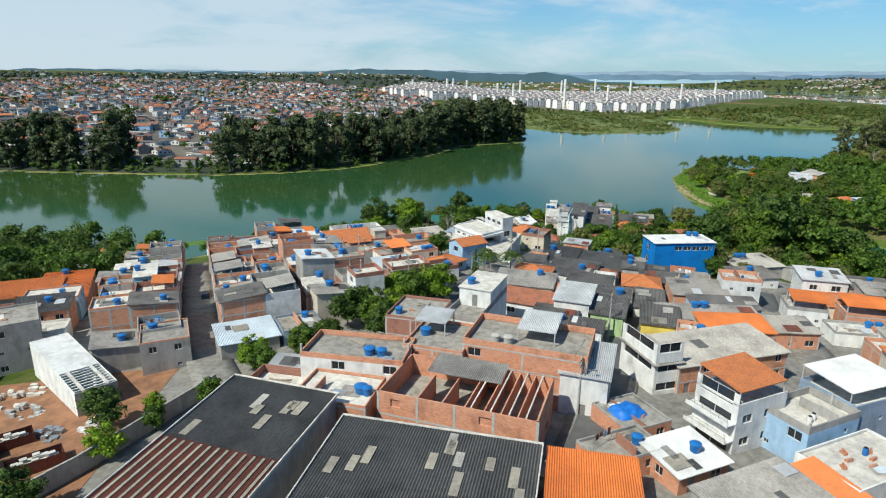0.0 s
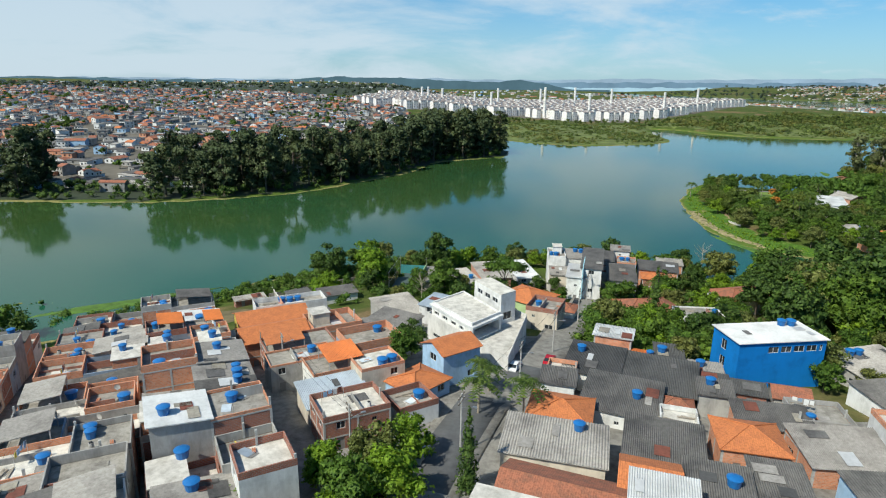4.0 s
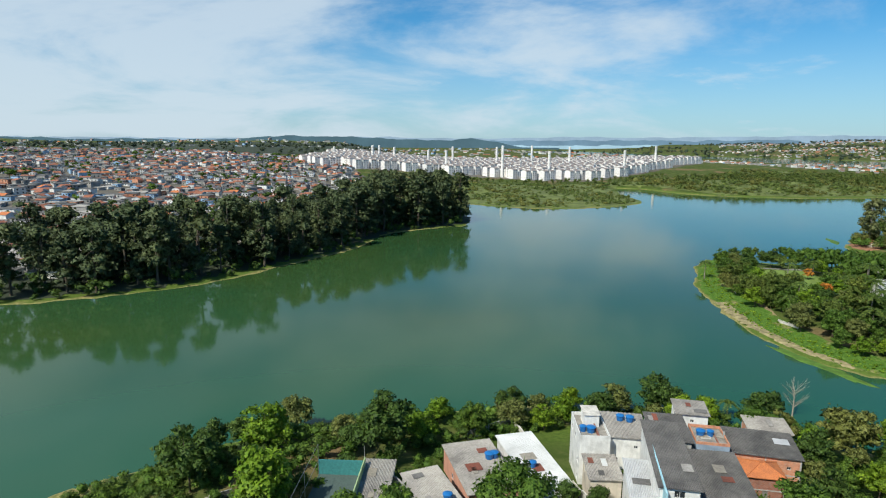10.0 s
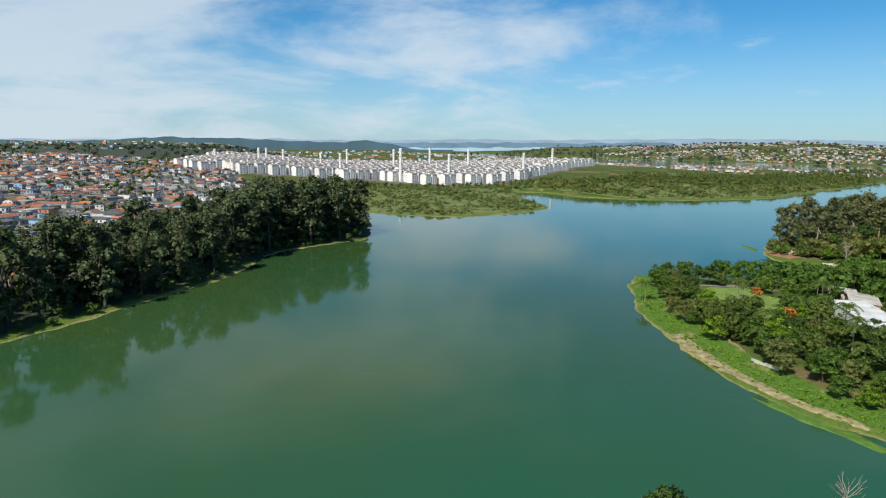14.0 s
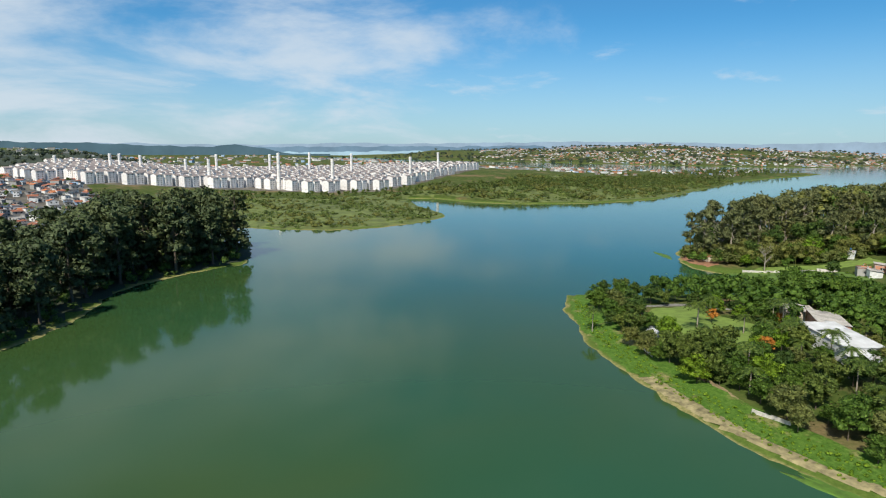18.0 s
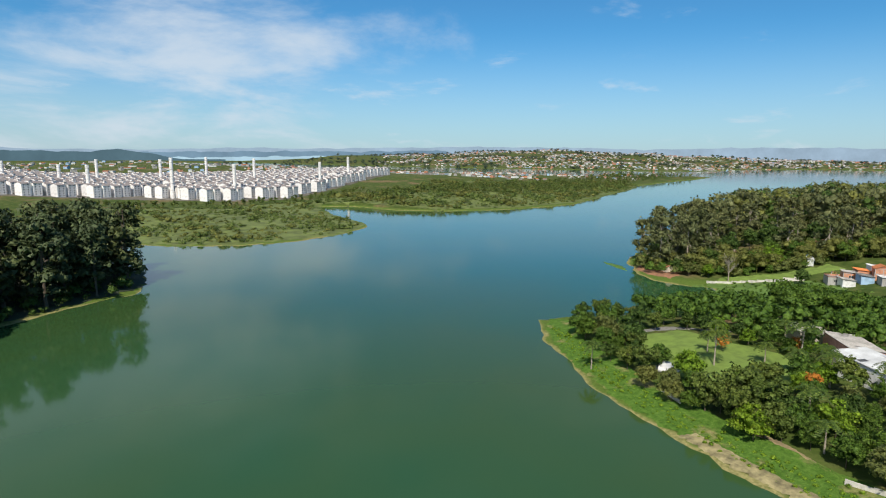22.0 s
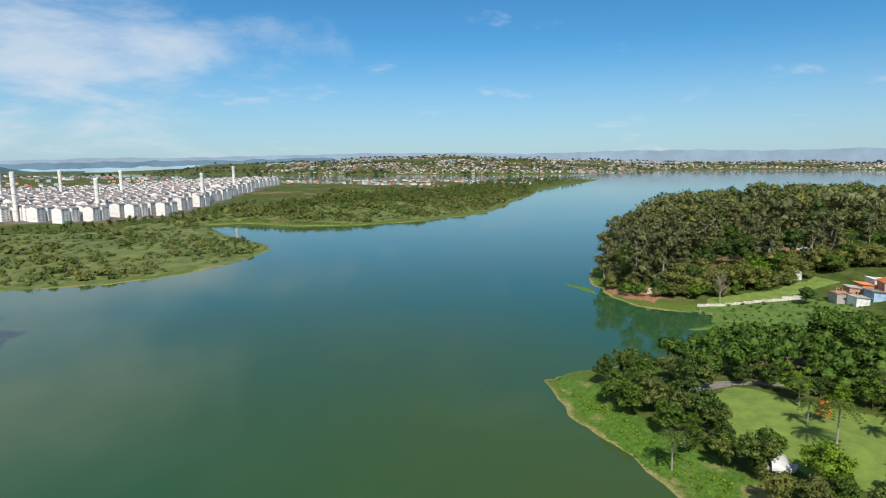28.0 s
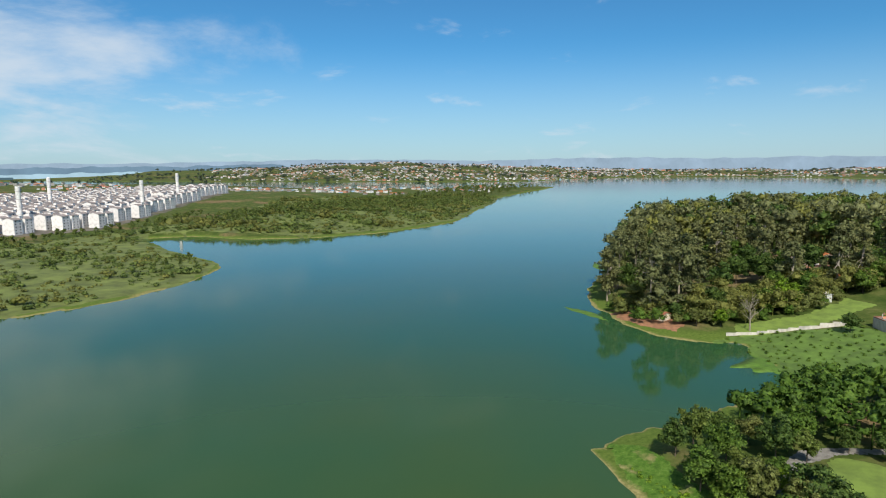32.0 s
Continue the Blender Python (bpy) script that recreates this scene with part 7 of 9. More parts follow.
# ---- the blue house, the pointed white building and their neighbours ----
house(62.2, 153.4, 15.6, 7.4, 1, top=22.6, wall="blue", roof="tin", rise=0.12, tanks=3, seed=50, fixed={0: [(5.2, 6.6, 7.1, 7.7), (7.5, 6.6, 9.4, 7.7), (9.8, 6.6, 11.7, 7.7), (12.1, 6.6, 14.0, 7.7), (14.4, 6.6, 15.0, 7.7)], 3: [(2.5, 5.8, 4.0, 7.6), (2.5, 2.8, 4.0, 4.6)]}, label="tall bright blue house with white roof and window band")
house(81.5, 152.0, 13.0, 9.0, 8, top=16.6, wall="grey", roof="pale", tanks=2, seed=51)
house(93.0, 146.0, 9.0, 8.0, 8, top=15.6, wall="grey", roof="slab", tanks=1, seed=52)
house(74.5, 140.0, 9.5, 7.0, 2, top=17.6, wall="white", roof="sheet", tanks=1, seed=53)


def pointed_building():
    """Large white building that narrows to a point where two streets part: a walled terrace, a banded main storey and a stair tower."""
    x, y = 15.5, 172.0
    z = ground_z(x, y)
    to = lambda pts: [(px - x, py - y) for px, py in pts]
    loc = to([(12.9, 164.6), (17.8, 156.3), (25.8, 174.8), (20.6, 184.2), (14.4, 184.4), (6.3, 177.8)])
    h = 17.4 - z
    e = house(x, y, 20, 20, 0, h=h, wall="offwhite", roof="paleslab", parapet=1.2, corners=loc, seed=55,
              fixed={1: [(2.0, 0.9, 4.2, 2.0), (7.0, 0.9, 9.6, 2.0), (12.5, 0.6, 15.5, 2.0)], 5: [(2.0, 0.8, 4.6, 1.6), (6.2, 0.8, 8.8, 1.6), (10.6, 0.8, 13.2, 1.6)]}, label="large white corner building with banded flat roof and walled terrace")
    up = to([(13.2, 165.2), (19.6, 170.6), (14.3, 183.3), (7.1, 177.5)])
    g, jobs = Geo(), []
    for i, (a, b) in enumerate(zip(up, up[1:] + up[:1])):
        L = math.hypot(b[0] - a[0], b[1] - a[1])
        holes = [(0.5, 0.25, L - 0.5, 2.35)] if i == 0 else [(u, 1.25, u + 1.7, 1.95) for u in np.arange(0.9, L - 1.8, 2.9)] if i == 3 else []
        at = g.wall(a, b, h - 0.05, h + 2.75, holes, 0.2 if i else 2.6)
        jobs += [(at, q) for q in holes if i]
    st = g.ob("main_storey", M_WHITE, e)
    for at, q in jobs:
        window(st, at, *q, 0.2)
    mid = (sum(p[0] for p in up) / 4, sum(p[1] for p in up) / 4)
    grow = lambda k: [(mid[0] + (px - mid[0]) * k, mid[1] + (py - mid[1]) * k) for px, py in up]
    s = Geo()
    s.slab([(px, py, h + 3.05) for px, py in grow(1.07)], 0.42)
    s.ob("roof_fascia", M_WHITE, e)
    s = Geo()
    for a, b, c2, d2 in zip(grow(0.97), grow(0.97)[1:] + grow(0.97)[:1], grow(0.93), grow(0.93)[1:] + grow(0.93)[:1]):
        s.face([(*a, h + 3.05), (*b, h + 3.05), (*b, h + 3.6), (*a, h + 3.6)])
        s.face([(*d2, h + 3.05), (*c2, h + 3.05), (*c2, h + 3.6), (*d2, h + 3.6)])
        s.face([(*a, h + 3.6), (*b, h + 3.6), (*d2, h + 3.6), (*c2, h + 3.6)])
    s.ob("roof_upstand", M_WHITE, e)
    s = Geo()
    s.slab([(px, py, h + 3.3) for px, py in grow(0.93)], 0.2)
    s.ob("roof_deck", M_SLAB_PALE, e)
    r, jobs = Geo(), []
    c = to([(16.4, 182.1), (20.0, 172.8), (23.3, 174.8), (20.0, 183.4)])
    for i, (a, b) in enumerate(zip(c, c[1:] + c[:1])):
        L = math.hypot(b[0] - a[0], b[1] - a[1])
        holes = [(u, 4.0, u + 1.9, 4.95) for u in np.arange(1.2, L - 2.0, 2.8)] if i == 0 else [(0.7, 0.8, 2.9, 2.4)] if i == 1 else []
        at = r.wall(a, b, h - 0.05, h + 6.1, holes)
        jobs += [(at, q) for q in holes]
    tw = r.ob("stair_tower", M_WHITE, e)
    for at, q in jobs:
        window(tw, at, *q, 0.16)
    s = Geo()
    s.slab([(px, py, h + 6.25) for px, py in c], 0.16)
    s.ob("tower_slab", M_SLAB_PALE, e)


pointed_building()
house(8.0, 155.2, 7.2, 6.0, 28, top=21.9, wall="lblue", roof="tile", rise=1.3, seed=57, label="light blue house with an orange hipped tile roof")
house(2.0, 149.0, 7.5, 6.5, 40, top=19.2, wall="lblue", roof="tile", rise=1.2, seed=58)
house(-4.2, 151.6, 7.0, 6.0, 22, top=21.3, wall="cream", roof="paleslab", parapet=0.5, tanks=2, canopy=None, seed=59)
house(-11.0, 154.0, 8.0, 6.5, 22, top=19.8, wall="white", roof="slab", parapet=0.5, canopy=(0.3, 0.0, 1.0, 0.9, 2.0, "orange"), seed=60)
house(-16.5, 158.0, 10.5, 5.5, 20, top=19.6, wall="grey", roof="slab", parapet=0.3, tanks=1, seed=61)
house(-5.2, 163.4, 9.5, 7.5, 22, top=19.6, wall="bluegrey", roof="slab", parapet=1.4, seed=62, tanks=1)
house(-17.6, 166.2, 12.0, 7.5, 21, top=18.2, wall="old", roof="slab", parapet=0.4, canopy=[(0.0, 0.2, 0.55, 1.0, 1.6, "tile")], tanks=2, seed=63)
house(-23.4, 174.2, 12.0, 8.0, 21, top=17.2, wall="brick", roof="tile", rise=1.5, seed=64)
house(-12.5, 177.6, 9.5, 8.0, 21, top=17.0, wall="brick", roof="slab", parapet=1.2, room=(0.1, 0.5, 0.45, 0.95, 2.3, "cream"), seed=65)
house(-25.2, 184.5, 13.5, 8.0, 20, top=16.4, wall="yellow", roof="tile", rise=1.5, seed=66, label="yellow house with an orange tile roof and tanks")
house(-22.5, 192.6, 15.0, 5.5, 18, top=15.8, wall="white", roof="slab", parapet=1.0, tanks=4, seed=67)
house(-0.6, 182.0, 9.5, 8.0, -38, top=15.2, wall="white", roof="pale", seed=68)
house(1.2, 194.0, 9.2, 11.0, 21, top=13.6, wall="grey", roof="pale", seed=69)
house(9.8, 191.0, 5.5, 6.5, -38, top=15.6, wall="white", roof="bluetin", seed=70)
house(-13.9, 219.3, 9.6, 5.2, 19, top=7.0, wall="white", roof="sheet", tanks=0, seed=71)
house(-21.1, 212.0, 5.8, 16.5, 24.5, top=7.2, wall="grey", roof="dark", seed=72, rise=0.5)
house(33.6, 203.0, 10.5, 11.0, 40, top=12.4, wall="green", roof="tile", rise=1.8, seed=73, label="green house with a broad orange hipped tile roof")
house(40.4, 196.0, 6.0, 5.0, -30, top=11.6, wall="white", roof="oldtile", seed=74)
house(33.5, 187.5, 7.0, 8.0, -30, top=15.2, wall="cream", roof="slab", parapet=1.0, tanks=1, seed=75)
house(62.0, 198.0, 15.0, 10.5, 2, top=10.4, wall="white", roof="oldtile", rise=1.9, seed=76)
house(91.5, 204.5, 14.0, 9.0, 8, top=10.6, wall="white", roof="oldtile", rise=1.4, seed=77)
house(68.5, 185.6, 10.0, 6.0, -12, h=4.0, wall="white", roof="slab", parapet=0.3, tanks=1, seed=78)

# ---- houses on the shore ----
house(21.9, 230.0, 6.0, 13.0, 12, top=8.6, wall="grey", roof="pale", tanks=1, seed=80, rise=0.3)
house(31.2, 238.0, 8.5, 15.0, 4, top=7.6, wall="pink", roof="pale", tanks=2, seed=81, rise=0.5)
house(40.8, 238.6, 6.6, 17.5, 3, top=7.6, wall="white", roof="tin", tanks=1, seed=82, rise=0.3)
house(50.6, 231.6, 5.0, 6.5, -14, top=8.8, wall="cream", roof="pale", seed=411)
house(63.2, 231.0, 5.0, 6.0, -20, top=9.6, wall="white", roof="slab", parapet=0.5, tanks=1, seed=412)
house(78.6, 228.6, 6.0, 5.5, -22, top=7.6, wall="old", roof="tile", seed=413)
house(52.4, 240.5, 5.2, 9.5, -14, top=11.8, wall="white", roof="slab", parapet=0.6, room=(0.3, 0.5, 0.8, 0.9, 2.2, "white"), tanks=2, seed=83, name="townhouse", kind_word="tall narrow house")
house(52.6, 221.6, 5.0, 11.5, -22, top=12.0, wall="white", roof="tin", rise=0.4, seed=84)
house(58.0, 224.6, 5.4, 19.5, -22, top=14.6, wall="white", roof="sheet", rise=0.6, seed=85, name="townhouse", label="narrow white three-storey house with balconies and sheet roof")
house(66.2, 223.0, 7.6, 13.0, -20, top=10.4, wall="grey", roof="sheet", tanks=0, seed=86, dishes=0)
house(58.6, 240.0, 7.0, 8.0, -20, top=11.4, wall="white", roof="pale", tanks=2, seed=87)
house(66.6, 238.6, 6.5, 9.0, -20, top=11.0, wall="grey", roof="sheet", seed=88)
house(73.4, 236.2, 5.6, 7.0, -22, top=10.2, wall="bluegrey", roof="slab", parapet=0.5, tanks=2, seed=89)
house(74.4, 243.6, 5.6, 5.0, -22, top=12.0, wall="white", roof="pale", seed=90)
house(83.0, 234.6, 11.5, 8.0, -25, top=8.4, wall="brick", roof="sheet", seed=91, rise=0.8)
house(91.0, 242.6, 7.5, 5.5, -22, top=7.4, wall="brick", roof="pale", seed=92)
g = Geo()
blade = thing("party_wall", pose(54.6, 222.0, ground_z(54.6, 222.0), 0, 0, -22), "tall pale cyan painted party wall", "wall")
g.box(-0.12, -8.5, -1.0, 0.12, 9.0, 10.2)
g.ob("wall_face", M_CYAN, blade)

# ---- terraces along the left-hand streets ----
def terrace(line, side, depth, styles, pitch=(5.4, 7.2), seed=1, setback=3.4, base_h=8.4, skip=0.0):
    """Attached houses along one side of a street; styles: wall and roof keys in turn."""
    rng = random.Random(seed)
    s, total, segs = rng.uniform(0, 2) + skip, 0.0, []
    for p, q in zip(line, line[1:]):
        L = math.hypot(q[0] - p[0], q[1] - p[1])
        segs.append((total, L, p, q))
        total += L
    n = 0
    while s + pitch[0] < total:
        w = rng.uniform(*pitch)
        t, L, p, q = [g_ for g_ in segs if g_[0] <= min(s + w / 2, total - 0.01)][-1]
        f = (s + w / 2 - t) / L
        dx_, dy_ = (q[0] - p[0]) / L, (q[1] - p[1]) / L
        px, py = p[0] + (q[0] - p[0]) * f, p[1] + (q[1] - p[1]) * f
        nx__, ny__ = (-dy_, dx_) if side > 0 else (dy_, -dx_)
        dd = depth * rng.uniform(0.85, 1.0)
        cx, cy = px + nx__ * (setback + dd / 2), py + ny__ * (setback + dd / 2)
        rot = math.degrees(math.atan2(dy_, dx_)) + (0 if side > 0 else 180)
        if all(math.hypot(cx - a, cy - b) > r * 0.75 + 2.2 for a, b, r in placed if (a, b) not in mine):
            wl, rf = styles[n % len(styles)]
            h = base_h * rng.choice((0.7, 0.95, 1.0, 1.12))
            cut = rng.uniform(0.42, 0.62)
            for half, (f0, f1) in enumerate(((0.0, cut), (cut, 1.0))):
                if half:
                    wl, rf = styles[(n * 3 + 4) % len(styles)]
                    h = h * rng.choice((0.72, 0.85, 1.1))
                opts = dict(tanks=rng.choice((0, 1, 1, 2)), parapet=rng.choice((0.4, 0.8, 1.1)), seed=seed * 100 + n * 2 + half)
                if rf in ("slab", "paleslab"):
                    pick = rng.random()
                    if pick < 0.25:
                        opts["canopy"] = (0.05, 0.05, 0.95, rng.uniform(0.5, 0.9), 2.1, rng.choice(("tin", "orange", "sheet", "pale", "sheet")))
                    elif pick < 0.4:
                        opts["room"] = (0.1, 0.45, 0.9, 0.95, 2.4, rng.choice(("brick", "grey", "white", "cyan")))
                m_ = setback + dd * (f0 + f1) / 2
                house(px + nx__ * m_, py + ny__ * m_, w - 0.05, dd * (f1 - f0) - 0.02, rot, h=h, wall=wl, roof=rf, dishes=rng.choice((0, 0, 1)), blank=(1, 3) if not half else (0, 1, 3), **opts)
                mine.append((px + nx__ * m_, py + ny__ * m_))
            mine.append((cx, cy))
            n += 1
        s += w


house(-7.8, 138.2, 9.0, 6.6, 20, top=21.6, wall="old", roof="paleslab", parapet=0.8, seed=94)
house(-10.4, 145.6, 9.0, 6.8, 20, top=19.6, wall="cream", roof="bluetin", seed=95)
house(0.4, 141.6, 6.0, 5.6, 24, top=19.8, wall="white", roof="slab", parapet=0.9, tanks=1, seed=96)
mine = []
MIX = [("grey", "slab"), ("brick", "sheet"), ("white", "paleslab"), ("brick", "slab"), ("grey", "pale"), ("old", "slab"), ("grey", "tin"), ("brick", "paleslab"), ("cream", "pale"), ("old", "slab"), ("bluegrey", "slab")]
house(-49.0, 106.5, 7.5, 8.5, 20, h=5.6, wall="grey", roof="slab", tanks=1, parapet=0.25, seed=97)
house(-36.2, 108.8, 9.6, 8.0, 23, top=19.0, wall="grey", roof="bluetin", rise=0.5, seed=98, label="grey house with a broad white metal roof at the corner")
house(-27.6, 112.2, 7.4, 7.2, 23, top=19.2, wall="bluegrey", roof="slab", parapet=0.25, tanks=1, seed=99, quiet=True)
terrace(STREET_LEFT, 1, 16, MIX, seed=2, skip=17, base_h=7.6)
terrace(STREET_LEFT, -1, 15.5, [MIX[(k * 3 + 1) % 11] for k in range(11)], seed=3, skip=20, base_h=7.0)
terrace(STREET_MID, 1, 14.5, [MIX[(k * 7 + 2) % 11] for k in range(11)], seed=4)
mine = []


placed.append((-73, 104, 7.0))


def infill(outline, rot, cell, styles, seed, h=(3.2, 6.2)):
    """Houses on the plots that are still free."""
    rng = random.Random(seed)
    p = np.array(outline)
    cx0, cy0 = p.mean(0)
    c, s = math.cos(radians(rot)), math.sin(radians(rot))
    n = 0
    for i in range(-14, 15):
        for j in range(-14, 15):
            u, v = i * cell[0], j * cell[1]
            x, y = cx0 + u * c - v * s, cy0 + u * s + v * c
            if inside_by(np.array([x]), np.array([y]), outline)[0] < 1.0 or street_gap(x, y) < 6.0:
                continue
            w, d = cell[0] - rng.uniform(0.2, 1.2), cell[1] - rng.uniform(0.2, 1.5)
            if any(math.hypot(x - a, y - b) < 0.92 * r + 0.36 * min(w, d) for a, b, r in placed):
                continue
            wl, rf = rng.choice(styles)
            house(x, y, w, d, rot + rng.uniform(-2, 2), h=rng.choice(h) * rng.uniform(0.9, 1.1), wall=wl, roof=rf, tanks=rng.choice((0, 1, 1)), parapet=rng.choice((0.3, 0.7)), seed=seed * 1000 + n)
            n += 1


house(70.6, 115.6, 7.0, 6.5, -22, top=19.2, wall="white", roof="paleslab", parapet=0.7, canopy=(0.1, 0.0, 1.0, 0.9, 2.0, "orange"), seed=401, label="white house with an orange canopy on its terrace")
house(80.6, 112.4, 8.0, 6.5, -20, top=19.0, wall="brick", roof="paleslab", parapet=0.6, canopy=(0.0, 0.0, 1.0, 1.0, 2.0, "orange"), tanks=0, seed=402, label="brick house under a wide orange canopy")
house(73.4, 104.0, 10.5, 6.0, -16, top=19.0, wall="white", roof="paleslab", parapet=0.4, tanks=2, seed=403)
house(78.5, 97.0, 10.5, 6.0, -16, top=20.0, wall="white", roof="pale", seed=404)
house(70.8, 92.4, 8.0, 6.5, -16, top=20.6, wall="brick", roof="paleslab", parapet=0.6, tanks=1, seed=405)
EAST_MIX = [("brick", "slab"), ("white", "paleslab"), ("grey", "sheet"), ("cream", "tile"), ("brick", "orange"), ("white", "tin"), ("grey", "pale"), ("brick", "sheet"), ("lblue", "paleslab")]
infill([(52, 58), (112, 50), (120, 112), (104, 128), (66, 132), (46, 96), (56, 82)], -20, (9.0, 8.0), EAST_MIX, 6, (3.4, 6.2, 6.2))
infill([(40, 120), (62, 110), (66, 138), (50, 142)], -20, (8.0, 7.0), EAST_MIX, 7, (3.4, 3.4, 6.0))
LOW_MIX = [("grey", "sheet"), ("brick", "pale"), ("old", "dark"), ("white", "sheet"), ("grey", "dark"), ("brick", "slab"), ("white", "paleslab"), ("grey", "oldtile")]
infill([(12, 98), (30, 88), (46, 96), (66, 110), (62, 140), (46, 160), (26, 156), (12, 136)], -24, (5.6, 5.0), LOW_MIX, 10, (2.7, 3.2, 3.6))
infill([(-30, 112), (-12, 140), (-22, 196), (-70, 190), (-62, 150), (-46, 112)], 20, (5.4, 4.8), LOW_MIX, 11, (3.0, 5.2, 5.6))
infill([(-88, 95), (-60, 100), (-78, 160), (-100, 165)], 18, (11, 9), EAST_MIX, 8, (3.4, 5.6))
infill([(26, 40), (60, 34), (64, 60), (30, 66)], 19, (10, 8), EAST_MIX, 9, (3.4, 6.0))

# ---- town trees, lots and street furniture ----
for kind, x, y, size in (("broad", -13.6, 109.5, 1.0), ("light", -10.0, 114.5, 0.85), ("broad", -16.5, 114.0, 0.9), ("light", -3.5, 121.0, 0.95), ("olive", -5.0, 127.5, 0.9), ("broad", -7.5, 119.5, 0.95),
                         ("light", -0.8, 129.5, 0.8), ("dark", -12.0, 104.0, 0.8), ("dark", -19.0, 112.5, 0.9), ("broad", -18.0, 121.0, 0.8), ("light", -9.8, 125.5, 0.8), ("broad", -25.0, 100.3, 0.75), ("light", -32.6, 99.8, 0.7), ("dark", -21.6, 103.0, 0.7), ("olive", 50.6, 159.0, 0.8), ("broad", 69.0, 147.5, 0.65), ("olive", 77.0, 146.5, 0.6), ("dark", -49.0, 84.0, 0.75), ("broad", -60.0, 75.5, 0.7), ("broad", 0.3, 160.5, 0.85), ("dark", 2.4, 167.0, 0.75), ("light", -1.0, 168.5, 0.45),
                         ("broad", -30.3, 96.0, 0.62), ("light", -45.5, 76.5, 0.62), ("broad", -42.0, 82.5, 0.5), ("broad", -36.0, 87.5, 0.55), ("dark", -50.0, 66.0, 0.7), ("light", -44.0, 88.0, 0.4)):
    plant(kind, x, y, size, group="street trees")
plant("cypress", 5.6, 123.0, 0.72)
plant("cypress", 56.5, 183.0, 1.0, label="tall dark conifer among the houses")
for x, y, s in ((10.1, 141.5, 0.85), (15.8, 138.0, 0.8), (13.0, 148.5, 0.7), (11.6, 149.6, 0.6), (96.3, 261.0, 0.75), (72.0, 214.0, 0.7), (108.0, 190.0, 0.9), (118.0, 200.0, 1.0), (-76, 168, 0.9), (-90, 176, 0.8)):
    plant("palm", x, y, s)
# the wooded slope east of the main street
placed += [(60, 190, 5.5), (88, 196, 7.0), (68, 180, 4.0)]      # gardens kept open
EAST_WOOD = [(50, 170), (72, 162), (100, 152), (132, 160), (132, 205), (126, 238), (112, 252), (98, 258), (92, 250), (76, 222), (60, 216), (56, 200)]
free = lambda x, y: np.array([all(math.hypot(a - p, b - q) > r + 1.5 for p, q, r in placed) and street_gap(a, b) > 5.5 for a, b in zip(x, y)])
for k, (x, y) in enumerate(scatter(21, EAST_WOOD, 70, 6.2, free)):
    plant(("broad", "light", "dark", "olive", "broad", "light", "umbrella")[k % 7], x, y, 0.62 + 0.42 * random.Random(k).random(), group="trees on the wooded slope")
EAST_BANK = [(70, 150), (130, 140), (142, 150), (140, 170), (120, 160), (96, 160), (72, 168)]
for k, (x, y) in enumerate(scatter(22, EAST_BANK, 15, 6, free)):
    plant(("broad", "dark", "olive")[k % 3], x, y, 0.9, group="trees on the wooded slope")
EDGE_EAST = [(112, 60), (150, 50), (140, 120), (128, 140), (110, 140), (118, 110)]
for k, (x, y) in enumerate(scatter(23, EDGE_EAST, 17, 6.5, free)):
    plant(("dark", "broad", "light")[k % 3], x, y, 0.95, group="trees by the inlet")
# trees and shrubs along the town's shore
SHORE_BELT = [(-60, 226), (-38, 240), (-20, 250), (0, 256), (44, 258), (62, 262), (78, 258), (92, 252), (92, 262), (76, 270), (60, 276), (40, 272), (0, 270), (-22, 262), (-42, 252), (-62, 240), (-100, 238), (-125, 244), (-128, 232), (-90, 226)]
for k, (x, y) in enumerate(scatter(24, SHORE_BELT, 46, 5.2, lambda x, y: free(x, y) & (town_by(x, y) > 2.0))):
    plant("bush" if x < -22 else ("bush", "broad", "olive", "bush", "light", "dark")[k % 6], x, y, (1.0 if x < -22 or k % 6 in (0, 3) else 0.66) + 0.4 * random.Random(k).random(), group="shrubs along the shore")
for kind, x, y, size in (("light", -4.5, 233.5, 1.45), ("light", -6.2, 258.0, 1.25), ("dark", 16.5, 250.0, 1.5), ("dark", -17.5, 247.0, 1.3), ("broad", 14.5, 217.0, 1.35), ("umbrella", 31.8, 222.0, 1.3), ("dark", 81.0, 266.0, 1.15),
                         ("olive", 45.0, 267.5, 0.65), ("olive", 54.0, 270.0, 0.7), ("light", 62.0, 271.0, 0.75), ("broad", 8.0, 226.0, 0.8), ("broad", 24.0, 214.0, 0.7), ("olive", 20.0, 221.0, 0.8), ("light", -16.6, 229.5, 0.85),
                         ("light", -20.0, 228.0, 0.7), ("dark", -50.0, 214.0, 0.8), ("dark", -55.0, 219.0, 0.75), ("olive", 2.0, 214.0, 0.55), ("broad", 55.0, 232.0, 0.55), ("dark", 48.0, 226.5, 0.5), ("broad", 46.0, 214.0, 0.5)):
    plant(kind, x, y, size)
plant("bare", 112.0, 259.0, 1.0)
plant("bare", 8.0, 212.0, 0.8)
plant("palm", -16.0, 249.0, 0.9)
# the leafy western edge
WEST = [(-180, 120), (-100, 100), (-80, 165), (-84, 205), (-100, 228), (-150, 240), (-220, 250), (-260, 200)]
west_models = [simple_tree(150 + k, 9.0, 4.8, 480, 0.36) for k in range(4)]
house(-97, 148, 17, 9, 18, h=4.2, wall="cream", roof="orange", seed=201, rise=1.2)
house(-108, 205, 9, 7, 10, h=4.0, wall="white", roof="tile", seed=202)

